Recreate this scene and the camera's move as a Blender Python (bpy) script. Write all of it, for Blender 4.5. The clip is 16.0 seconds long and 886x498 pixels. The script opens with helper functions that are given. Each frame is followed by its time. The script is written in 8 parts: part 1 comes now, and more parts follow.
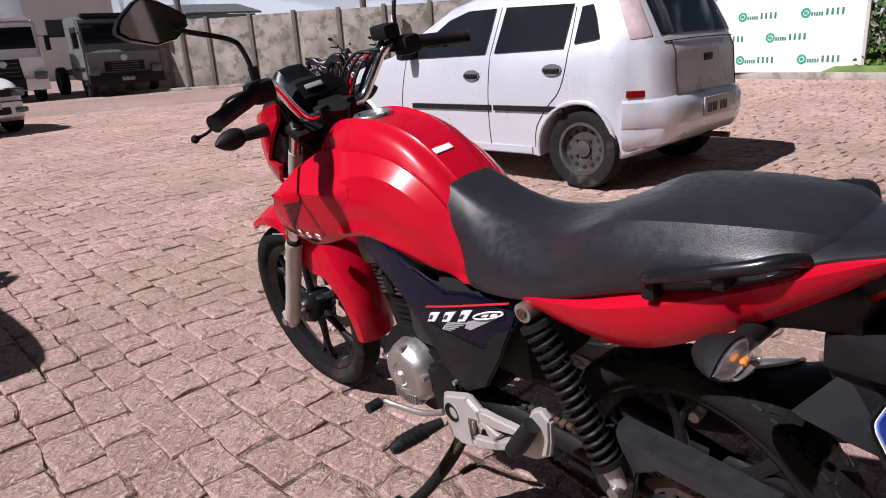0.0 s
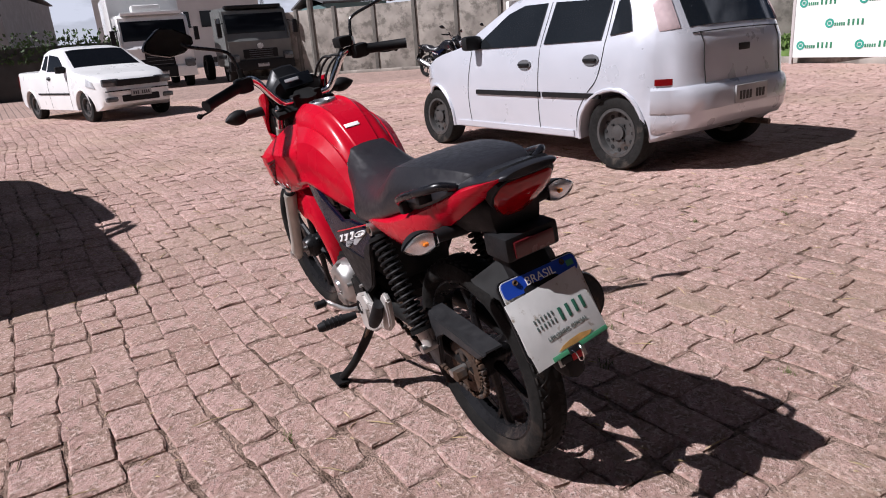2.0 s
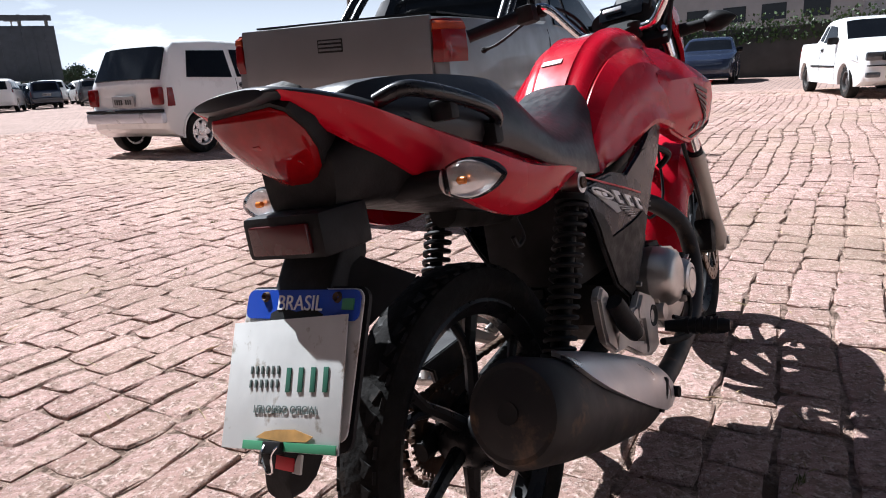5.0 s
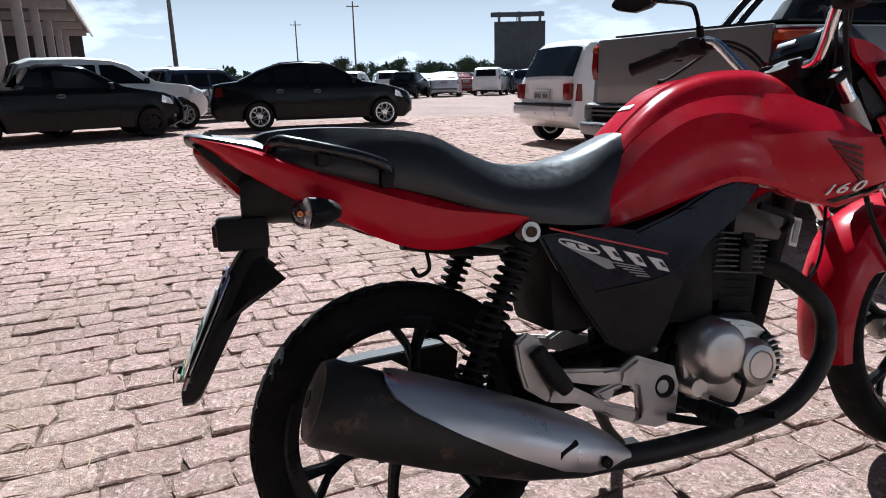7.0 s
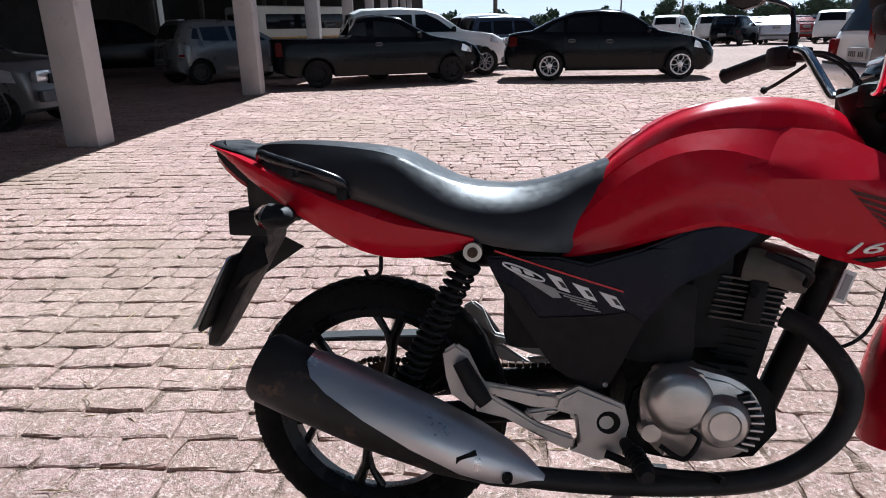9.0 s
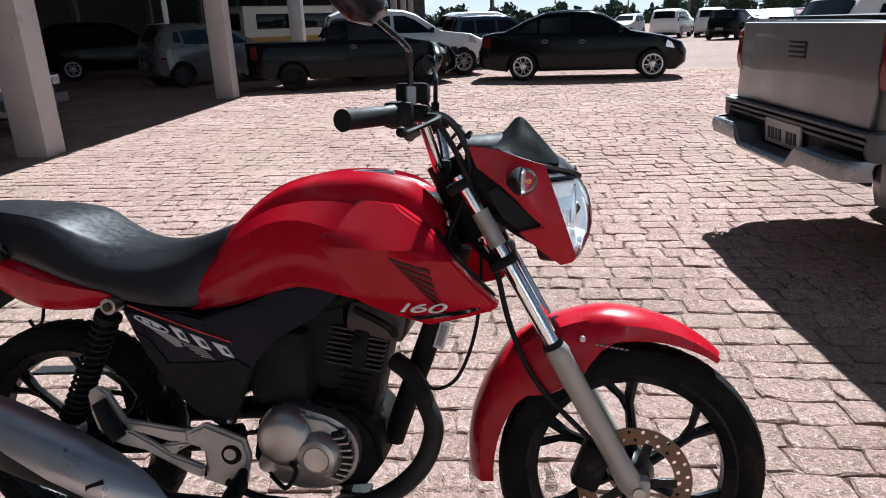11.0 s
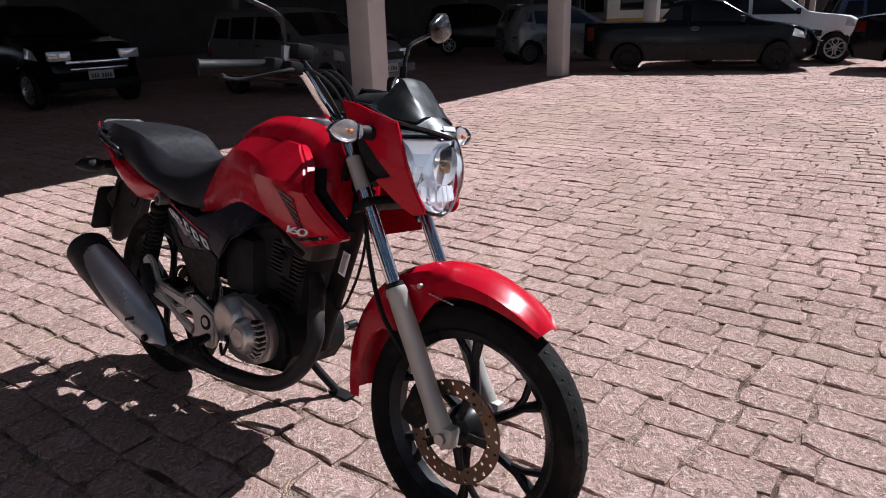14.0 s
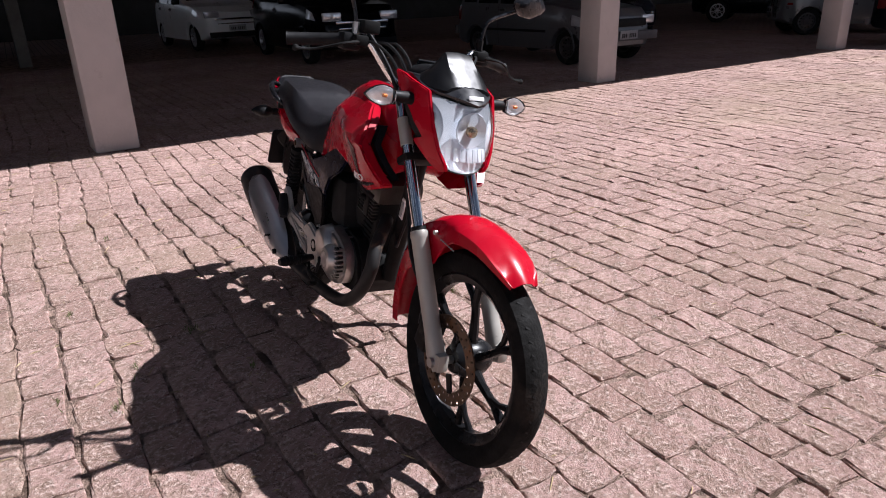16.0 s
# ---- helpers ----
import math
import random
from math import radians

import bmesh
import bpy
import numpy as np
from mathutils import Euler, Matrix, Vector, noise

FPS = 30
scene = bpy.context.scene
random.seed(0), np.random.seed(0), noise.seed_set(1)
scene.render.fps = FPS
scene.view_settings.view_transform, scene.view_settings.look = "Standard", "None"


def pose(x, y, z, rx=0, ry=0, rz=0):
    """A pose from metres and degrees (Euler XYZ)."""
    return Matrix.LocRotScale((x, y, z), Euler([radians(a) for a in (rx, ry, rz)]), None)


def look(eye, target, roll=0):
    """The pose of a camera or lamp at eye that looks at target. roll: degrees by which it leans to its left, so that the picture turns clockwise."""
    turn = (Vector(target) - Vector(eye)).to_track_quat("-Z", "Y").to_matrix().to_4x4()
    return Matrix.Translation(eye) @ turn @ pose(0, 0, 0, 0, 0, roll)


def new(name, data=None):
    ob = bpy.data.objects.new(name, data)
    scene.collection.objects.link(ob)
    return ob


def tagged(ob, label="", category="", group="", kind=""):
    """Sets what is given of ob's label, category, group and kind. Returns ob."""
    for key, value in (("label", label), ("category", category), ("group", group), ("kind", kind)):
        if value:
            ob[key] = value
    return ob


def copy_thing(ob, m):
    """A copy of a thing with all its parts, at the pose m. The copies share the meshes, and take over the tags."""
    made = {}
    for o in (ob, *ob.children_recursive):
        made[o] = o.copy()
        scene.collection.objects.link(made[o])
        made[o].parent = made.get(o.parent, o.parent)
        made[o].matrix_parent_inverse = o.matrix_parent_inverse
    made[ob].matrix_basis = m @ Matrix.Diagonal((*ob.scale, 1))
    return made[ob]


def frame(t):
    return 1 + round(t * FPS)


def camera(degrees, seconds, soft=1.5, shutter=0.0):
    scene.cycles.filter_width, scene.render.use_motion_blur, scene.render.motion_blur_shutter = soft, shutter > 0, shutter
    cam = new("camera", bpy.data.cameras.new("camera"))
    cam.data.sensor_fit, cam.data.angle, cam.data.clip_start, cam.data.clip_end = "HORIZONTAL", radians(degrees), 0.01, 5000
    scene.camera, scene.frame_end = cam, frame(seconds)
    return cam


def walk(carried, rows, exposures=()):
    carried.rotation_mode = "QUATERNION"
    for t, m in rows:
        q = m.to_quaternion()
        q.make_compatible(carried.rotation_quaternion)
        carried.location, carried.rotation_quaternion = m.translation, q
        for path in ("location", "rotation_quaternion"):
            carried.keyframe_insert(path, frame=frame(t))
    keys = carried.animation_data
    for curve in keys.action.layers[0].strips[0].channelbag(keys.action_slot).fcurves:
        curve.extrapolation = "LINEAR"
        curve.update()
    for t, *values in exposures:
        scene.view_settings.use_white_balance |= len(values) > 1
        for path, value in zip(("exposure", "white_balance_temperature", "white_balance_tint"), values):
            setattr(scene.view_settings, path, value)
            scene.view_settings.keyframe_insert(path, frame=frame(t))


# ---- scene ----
cam = camera(67.0, 16.0, soft=1.0)
PATH = [
    (0, (-0.584, 0.795, 1.081), (1.029, -0.227, 0.487), -3.7),
    (0.5, (-0.842, 0.821, 1.125), (0.763, -0.204, 0.514), -4.0),
    (1, (-1.048, 0.764, 1.112), (0.621, -0.15, 0.495), -4.1),
    (1.5, (-1.236, 0.697, 1.079), (0.497, -0.096, 0.471), -4.3),
    (2, (-1.427, 0.57, 1.111), (0.347, -0.122, 0.5), -4.5),
    (2.5, (-1.548, 0.289, 1.081), (0.269, -0.279, 0.469), -4.8),
    (3, (-1.465, 0.057, 0.961), (0.397, -0.335, 0.345), -4.4),
    (3.5, (-1.316, -0.034, 0.856), (0.594, 0.005, 0.267), -4.4),
    (4, (-1.102, -0.308, 0.843), (0.751, 0.196, 0.283), -4.5),
    (4.5, (-0.924, -0.603, 0.909), (0.777, 0.304, 0.374), -4.0),
    (5, (-0.718, -0.734, 0.872), (0.724, 0.552, 0.355), -3.2),
    (7.5, (0.034, -1.313, 0.961), (0.203, 0.613, 0.447), -1.5),
    (8, (0.169, -1.265, 0.983), (0.152, 0.642, 0.381), -1.7),
    (8.5, (0.3, -1.3, 1.028), (0.018, 0.578, 0.401), -1.8),
    (9, (0.531, -1.337, 1.075), (0.028, 0.496, 0.454), -1.4),
    (9.5, (0.768, -1.269, 1.081), (0.266, 0.56, 0.445), -1.8),
    (10, (0.992, -1.309, 1.168), (0.496, 0.522, 0.536), -1.9),
    (12.5, (1.789, -1.104, 1.255), (1.086, 0.646, 0.588), -2.1),
    (13, (1.965, -1.063, 1.263), (1.107, 0.612, 0.588), -2.2),
    (13.5, (2.14, -0.918, 1.188), (0.881, 0.491, 0.53), -2.4),
    (14, (2.315, -0.875, 1.173), (0.92, 0.402, 0.521), -1.8),
    (14.5, (2.504, -0.878, 1.22), (1.005, 0.272, 0.562), -1.9),
    (15, (2.578, -0.698, 1.214), (0.924, 0.212, 0.554), -2.3),
    (15.5, (2.662, -0.534, 1.152), (0.908, 0.154, 0.482), -1.8),
    (16, (2.804, -0.535, 1.202), (1.056, 0.113, 0.477), -1.8),
]
walk(cam, [(t, look(eye, target, roll)) for t, eye, target, roll in PATH], [(0.0, 0.43, 5960, 19), (1.2, 0.52, 5940, 18), (2.5, 0.36, 5930, 17), (3.5, 0.45, 5900, 17), (4.5, 0.98, 5700, 11), (5.2, 1.20, 5650, 9), (7.5, 0.98, 5350, 4), (9.0, 1.05, 5300, 4), (10.0, 1.22, 5300, 1), (12.5, 0.66, 5650, 10), (14.0, 0.68, 5650, 12), (16.0, 0.72, 5800, 15)])


# ---- light ----
SUN_EL, SUN_AZ = 48.0, (0.09, 1.0)
world = bpy.data.worlds.new("sky")
scene.world = world
world.use_nodes = True
wn, wl = world.node_tree.nodes, world.node_tree.links
wn.clear()
sky = wn.new("ShaderNodeTexSky")
sky.sky_type, sky.sun_disc = "NISHITA", False
sky.sun_elevation = radians(SUN_EL)
sky.sun_rotation = math.atan2(SUN_AZ[0], SUN_AZ[1])
sky.air_density, sky.dust_density, sky.ozone_density = 1.0, 0.6, 1.2
wc = wn.new("ShaderNodeTexCoord")
wm = wn.new("ShaderNodeMapping")
wm.inputs["Scale"].default_value = (1.0, 1.0, 3.2)
wnz = wn.new("ShaderNodeTexNoise")
wnz.inputs["Scale"].default_value, wnz.inputs["Detail"].default_value, wnz.inputs["Roughness"].default_value = 2.6, 9.0, 0.58
wr = wn.new("ShaderNodeValToRGB")
wr.color_ramp.elements[0].position, wr.color_ramp.elements[1].position = 0.55, 0.70
wx = wn.new("ShaderNodeMix")
wx.data_type = "RGBA"
wx.inputs["B"].default_value = (43.0, 44.2, 46.5, 1)
wb = wn.new("ShaderNodeBackground")
wb.inputs["Strength"].default_value = 0.0118
wo = wn.new("ShaderNodeOutputWorld")
wl.new(wc.outputs["Generated"], wm.inputs["Vector"])
wl.new(wm.outputs["Vector"], wnz.inputs["Vector"])
wl.new(wnz.outputs["Fac"], wr.inputs["Fac"])
wsep = wn.new("ShaderNodeSeparateXYZ")
wl.new(wc.outputs["Generated"], wsep.inputs["Vector"])
whz = wn.new("ShaderNodeMapRange")
whz.interpolation_type = "SMOOTHSTEP"
whz.inputs["From Min"].default_value, whz.inputs["From Max"].default_value = -0.02, 0.30
whz.inputs["To Min"].default_value, whz.inputs["To Max"].default_value = 0.85, 0.0
wl.new(wsep.outputs["Z"], whz.inputs["Value"])
wadd = wn.new("ShaderNodeMath")
wadd.use_clamp = True
wl.new(wr.outputs["Color"], wadd.inputs[0])
wl.new(whz.outputs["Result"], wadd.inputs[1])
wl.new(wadd.outputs["Value"], wx.inputs["Factor"])
wl.new(sky.outputs["Color"], wx.inputs["A"])
wl.new(wx.outputs["Result"], wb.inputs["Color"])
wl.new(wb.outputs["Background"], wo.inputs["Surface"])

sun_data = bpy.data.lights.new("sun", "SUN")
sun_data.energy, sun_data.angle, sun_data.color = 5.0, radians(0.55), (1.0, 0.955, 0.89)
sun = new("sun", sun_data)
ce = math.cos(radians(SUN_EL))
an = math.hypot(*SUN_AZ)
sun.matrix_world = look((SUN_AZ[0] / an * ce * 50, SUN_AZ[1] / an * ce * 50, math.sin(radians(SUN_EL)) * 50), (0, 0, 0))

# ---- materials ----


def mat(name, base, rough=0.5, metal=0.0, vary=0.12, scale=8.0, bump=0.0, bscale=60.0, coat=0.0, spec=0.5, spot=None, spot_at=0.62, spot_scale=5.0, rand=0.0, island=0.0, trans=0.0, emit=0.0, dust=0.0, ior=1.5):
    m = bpy.data.materials.new(name)
    m.use_nodes = True
    n, l = m.node_tree.nodes, m.node_tree.links
    b = n["Principled BSDF"]
    tc = n.new("ShaderNodeTexCoord")
    nz = n.new("ShaderNodeTexNoise")
    nz.inputs["Scale"].default_value, nz.inputs["Detail"].default_value = scale, 6.0
    l.new(tc.outputs["Object"], nz.inputs["Vector"])
    hsv = n.new("ShaderNodeHueSaturation")
    hsv.inputs["Color"].default_value = (*base, 1)
    mr = n.new("ShaderNodeMapRange")
    mr.inputs["From Min"].default_value, mr.inputs["From Max"].default_value = 0.3, 0.7
    mr.inputs["To Min"].default_value, mr.inputs["To Max"].default_value = 1 - vary, 1 + vary
    l.new(nz.outputs["Fac"], mr.inputs["Value"])
    val = mr.outputs["Result"]
    if rand or island:
        src = n.new("ShaderNodeObjectInfo").outputs["Random"] if rand else n.new("ShaderNodeNewGeometry").outputs["Random Per Island"]
        r2 = n.new("ShaderNodeMapRange")
        amount = rand or island
        r2.inputs["To Min"].default_value, r2.inputs["To Max"].default_value = 1 - amount, 1 + amount
        l.new(src, r2.inputs["Value"])
        mu = n.new("ShaderNodeMath")
        mu.operation = "MULTIPLY"
        l.new(val, mu.inputs[0])
        l.new(r2.outputs["Result"], mu.inputs[1])
        val = mu.outputs["Value"]
    l.new(val, hsv.inputs["Value"])
    col = hsv.outputs["Color"]
    if spot:
        n2 = n.new("ShaderNodeTexNoise")
        n2.inputs["Scale"].default_value, n2.inputs["Detail"].default_value, n2.inputs["Roughness"].default_value = spot_scale, 8.0, 0.65
        l.new(tc.outputs["Object"], n2.inputs["Vector"])
        rp = n.new("ShaderNodeMapRange")
        rp.inputs["From Min"].default_value, rp.inputs["From Max"].default_value = spot_at - 0.05, spot_at + 0.06
        l.new(n2.outputs["Fac"], rp.inputs["Value"])
        mx = n.new("ShaderNodeMix")
        mx.data_type = "RGBA"
        mx.inputs["B"].default_value = (*spot, 1)
        l.new(rp.outputs["Result"], mx.inputs["Factor"])
        l.new(col, mx.inputs["A"])
        col = mx.outputs["Result"]
    l.new(col, b.inputs["Base Color"])
    b.inputs["Metallic"].default_value = metal
    b.inputs["IOR"].default_value = ior
    b.inputs["Specular IOR Level"].default_value = spec
    b.inputs["Coat Weight"].default_value = coat
    b.inputs["Coat Roughness"].default_value = 0.05
    b.inputs["Transmission Weight"].default_value = trans
    n3 = n.new("ShaderNodeTexNoise")
    n3.inputs["Scale"].default_value, n3.inputs["Detail"].default_value = scale * 2.3, 5.0
    l.new(tc.outputs["Object"], n3.inputs["Vector"])
    rr = n.new("ShaderNodeMapRange")
    rr.inputs["From Min"].default_value, rr.inputs["From Max"].default_value = 0.3, 0.7
    rr.inputs["To Min"].default_value, rr.inputs["To Max"].default_value = max(0.02, rough * 0.8), min(1.0, rough * 1.25 + dust)
    l.new(n3.outputs["Fac"], rr.inputs["Value"])
    l.new(rr.outputs["Result"], b.inputs["Roughness"])
    if bump:
        nb = n.new("ShaderNodeTexNoise")
        nb.inputs["Scale"].default_value, nb.inputs["Detail"].default_value = bscale, 6.0
        l.new(tc.outputs["Object"], nb.inputs["Vector"])
        bp = n.new("ShaderNodeBump")
        bp.inputs["Strength"].default_value, bp.inputs["Distance"].default_value = bump, 0.02
        l.new(nb.outputs["Fac"], bp.inputs["Height"])
        l.new(bp.outputs["Normal"], b.inputs["Normal"])
    if emit:
        b.inputs["Emission Color"].default_value = (*base, 1)
        b.inputs["Emission Strength"].default_value = emit
    return m


def thin_glass(name):
    """Clear thin plastic: see-through with a mirror gloss."""
    m = bpy.data.materials.new(name)
    m.use_nodes = True
    n, l = m.node_tree.nodes, m.node_tree.links
    n.remove(n["Principled BSDF"])
    out = n["Material Output"]
    tr, gl, fr, mx = n.new("ShaderNodeBsdfTransparent"), n.new("ShaderNodeBsdfGlossy"), n.new("ShaderNodeFresnel"), n.new("ShaderNodeMixShader")
    tr.inputs["Color"].default_value = (0.94, 0.95, 0.96, 1)
    gl.inputs["Roughness"].default_value = 0.05
    fr.inputs["IOR"].default_value = 1.45
    l.new(fr.outputs["Fac"], mx.inputs["Fac"])
    l.new(tr.outputs["BSDF"], mx.inputs[1])
    l.new(gl.outputs["BSDF"], mx.inputs[2])
    l.new(mx.outputs["Shader"], out.inputs["Surface"])
    return m




def granite(name, island):
    """Rough-split pink granite: mottled, speckled, each stone with a tone of its own."""
    m = bpy.data.materials.new(name)
    m.use_nodes = True
    n, l = m.node_tree.nodes, m.node_tree.links
    b = n["Principled BSDF"]
    b.inputs["Roughness"].default_value, b.inputs["IOR"].default_value = 0.92, 1.18
    tc = n.new("ShaderNodeTexCoord")
    src = n.new("ShaderNodeNewGeometry").outputs["Random Per Island"] if island else n.new("ShaderNodeObjectInfo").outputs["Random"]

    def noise(scale, detail, rough):
        q = n.new("ShaderNodeTexNoise")
        q.inputs["Scale"].default_value, q.inputs["Detail"].default_value, q.inputs["Roughness"].default_value = scale, detail, rough
        l.new(tc.outputs["Object"], q.inputs["Vector"])
        return q.outputs["Fac"]

    def spread(v, a0, a1, b0, b1):
        q = n.new("ShaderNodeMapRange")
        for key, val in (("From Min", a0), ("From Max", a1), ("To Min", b0), ("To Max", b1)):
            q.inputs[key].default_value = val
        l.new(v, q.inputs["Value"])
        return q.outputs["Result"]

    def blend(f, ca, cb):
        q = n.new("ShaderNodeMix")
        q.data_type = "RGBA"
        l.new(f, q.inputs["Factor"])
        for key, val in (("A", ca), ("B", cb)):
            if isinstance(val, tuple):
                q.inputs[key].default_value = (*val, 1)
            else:
                l.new(val, q.inputs[key])
        return q.outputs["Result"]

    tone = blend(src, (0.60, 0.395, 0.352), (0.46, 0.292, 0.248))
    mott = blend(spread(noise(21, 8, 0.7), 0.45, 0.60, 0, 0.9), tone, (0.305, 0.204, 0.162))
    pale = blend(spread(noise(60, 7, 0.80), 0.52, 0.59, 0, 0.78), mott, (0.82, 0.65, 0.58))
    dark = blend(spread(noise(95, 5, 0.80), 0.56, 0.61, 0, 0.85), pale, (0.13, 0.082, 0.068))
    soil = blend(spread(noise(2.1, 9, 0.68), 0.55, 0.70, 0, 0.5), dark, (0.30, 0.215, 0.155))
    sand = blend(spread(noise(0.55, 4, 0.5), 0.46, 0.64, 0, 0.34), soil, (0.40, 0.315, 0.215))
    hs = n.new("ShaderNodeHueSaturation")
    l.new(sand, hs.inputs["Color"])
    l.new(spread(noise(0.9, 6, 0.62), 0.3, 0.7, 0.76, 1.08), hs.inputs["Value"])
    l.new(hs.outputs["Color"], b.inputs["Base Color"])
    bp = n.new("ShaderNodeBump")
    bp.inputs["Strength"].default_value, bp.inputs["Distance"].default_value = 1.0, 0.015
    l.new(noise(58, 10, 0.72), bp.inputs["Height"])
    l.new(bp.outputs["Normal"], b.inputs["Normal"])
    return m


M_stone = granite("granite_setts", False)
M_stone_far = granite("granite_setts_joined", True)
M_joint = mat("sandy_joints", (0.36, 0.255, 0.205), 0.95, vary=0.45, scale=60, bump=1.0, bscale=160, spot=(0.13, 0.088, 0.066), spot_at=0.54, spot_scale=9, spec=0.1)
M_straw = mat("dry_straw", (0.42, 0.32, 0.17), 0.8, vary=0.3, scale=20, island=0.3)
M_weed = mat("joint_moss", (0.13, 0.15, 0.045), 0.9, vary=0.4, scale=60)
M_concrete = mat("weathered_concrete", (0.33, 0.30, 0.265), 0.9, vary=0.32, scale=1.6, bump=0.35, bscale=35, spot=(0.17, 0.155, 0.135), spot_at=0.55, spot_scale=2.3, spec=0.2)
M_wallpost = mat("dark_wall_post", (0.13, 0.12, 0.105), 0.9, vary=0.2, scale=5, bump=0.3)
M_pillar = mat("painted_pillar", (0.46, 0.43, 0.42), 0.75, vary=0.08, scale=3, bump=0.15, bscale=40, spot=(0.33, 0.30, 0.28), spot_at=0.66, spot_scale=4, spec=0.25)
M_roof = mat("roof_sheet", (0.09, 0.09, 0.093), 0.7, vary=0.15, scale=2)
M_fascia = mat("white_fascia", (0.66, 0.66, 0.65), 0.7, vary=0.06, scale=1.5)
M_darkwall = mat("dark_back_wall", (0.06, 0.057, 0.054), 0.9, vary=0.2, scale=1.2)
M_leaf = mat("hedge_leaves", (0.045, 0.085, 0.022), 0.65, vary=0.35, scale=3, island=0.45)
M_leaf_far = mat("far_leaves", (0.035, 0.06, 0.03), 0.8, vary=0.3, scale=1, island=0.4)
M_grass = mat("grass_blades", (0.085, 0.14, 0.028), 0.8, vary=0.3, scale=3, island=0.4)
M_bark = mat("bark", (0.10, 0.075, 0.055), 0.9, vary=0.3, scale=8, bump=0.5)
M_tyre = mat("tyre_rubber", (0.014, 0.0135, 0.013), 0.75, ior=1.25, vary=0.25, scale=20, bump=0.15, bscale=80, spot=(0.06, 0.05, 0.042), spot_at=0.62, spot_scale=7)
M_tyre_dusty = mat("dusty_tyre", (0.010, 0.0095, 0.009), 0.9, ior=1.25, vary=0.35, scale=14, bump=0.2, bscale=70, spot=(0.035, 0.027, 0.022), spot_at=0.62, spot_scale=5)
M_blk = mat("black_plastic", (0.009, 0.009, 0.010), 0.55, ior=1.3, vary=0.25, scale=18, bump=0.06, bscale=220, spot=(0.022, 0.020, 0.018), spot_at=0.70, spot_scale=9)
M_blk_gloss = mat("gloss_black", (0.008, 0.008, 0.010), 0.2, vary=0.2, scale=12, spec=0.45, dust=0.1)
M_under = mat("underbody", (0.007, 0.007, 0.007), 0.9, vary=0.3, scale=6)
M_glass_car = mat("tinted_car_glass", (0.006, 0.007, 0.009), 0.05, vary=0.2, scale=2, ior=1.3, dust=0.03)
M_glass_near = mat("clear_dark_car_glass", (0.012, 0.014, 0.016), 0.04, vary=0.2, scale=2, ior=1.75)
M_lampsmoke = mat("dark_headlamp_glass", (0.10, 0.105, 0.11), 0.06, 0.3, vary=0.3, scale=14)
M_lampdark = mat("unlit_red_lens", (0.07, 0.006, 0.006), 0.15, vary=0.1)
M_steel = mat("steel_rim", (0.085, 0.083, 0.082), 0.45, 0.5, vary=0.2, scale=14, spot=(0.07, 0.05, 0.04), spot_at=0.63, spot_scale=9)
M_alloy = mat("alloy_rim", (0.55, 0.55, 0.56), 0.3, 0.9, vary=0.1, scale=12)
M_silver = mat("silver_car_paint", (0.565, 0.58, 0.63), 0.30, 0.3, vary=0.03, scale=2, coat=0.5, dust=0.08)
M_graysilver = mat("grey_beige_car_paint", (0.172, 0.171, 0.174), 0.36, 0.45, vary=0.05, scale=2, coat=0.5, dust=0.1)
M_white = mat("white_car_paint", (0.78, 0.78, 0.77), 0.3, vary=0.03, scale=2, coat=0.5, dust=0.08)
M_carblk = mat("black_car_paint", (0.003, 0.0035, 0.005), 0.12, vary=0.1, scale=2, ior=1.25, dust=0.05)
M_carblue = mat("dark_blue_car_paint", (0.018, 0.025, 0.05), 0.2, vary=0.1, scale=2, coat=0.8)
M_carred = mat("dark_red_car_paint", (0.20, 0.015, 0.012), 0.25, vary=0.1, scale=2, coat=0.7)
M_cargrey = mat("grey_car_paint", (0.16, 0.165, 0.17), 0.3, 0.3, vary=0.06, scale=2, coat=0.6)
M_bumper = mat("grey_bumper_plastic", (0.10, 0.10, 0.105), 0.55, vary=0.15, scale=6)
M_lampred = mat("red_lamp_lens", (0.15, 0.004, 0.005), 0.14, vary=0.15, scale=10, ior=1.4)
M_lamppale = mat("pale_red_lamp_lens", (0.46, 0.36, 0.365), 0.12, vary=0.3, scale=6, coat=0.6)
M_lampamber = mat("amber_lamp_lens", (0.30, 0.045, 0.012), 0.15, vary=0.15, scale=10, coat=0.2)
M_lampclear = mat("clear_lamp_lens", (0.72, 0.73, 0.75), 0.08, 0.4, vary=0.2, scale=14, coat=0.8)
M_plate = mat("plate_grey", (0.34, 0.34, 0.345), 0.4, vary=0.06, scale=10)
M_ink = mat("dark_ink", (0.03, 0.03, 0.03), 0.6, vary=0.1)
M_bumpchrome = mat("dull_chrome", (0.21, 0.21, 0.222), 0.28, 0.9, vary=0.12, scale=8, dust=0.1)
M_rust_car = mat("rusty_exhaust", (0.09, 0.06, 0.045), 0.7, 0.3, vary=0.3, scale=20)
M_chrome = mat("chrome", (0.78, 0.78, 0.78), 0.09, 1.0, vary=0.05, scale=20, dust=0.06)
M_van = mat("cream_van_paint", (0.62, 0.58, 0.5), 0.4, vary=0.05, coat=0.3)
M_yellow = mat("ochre_paint", (0.50, 0.27, 0.04), 0.5, vary=0.1)

# ---- mesh helpers ----


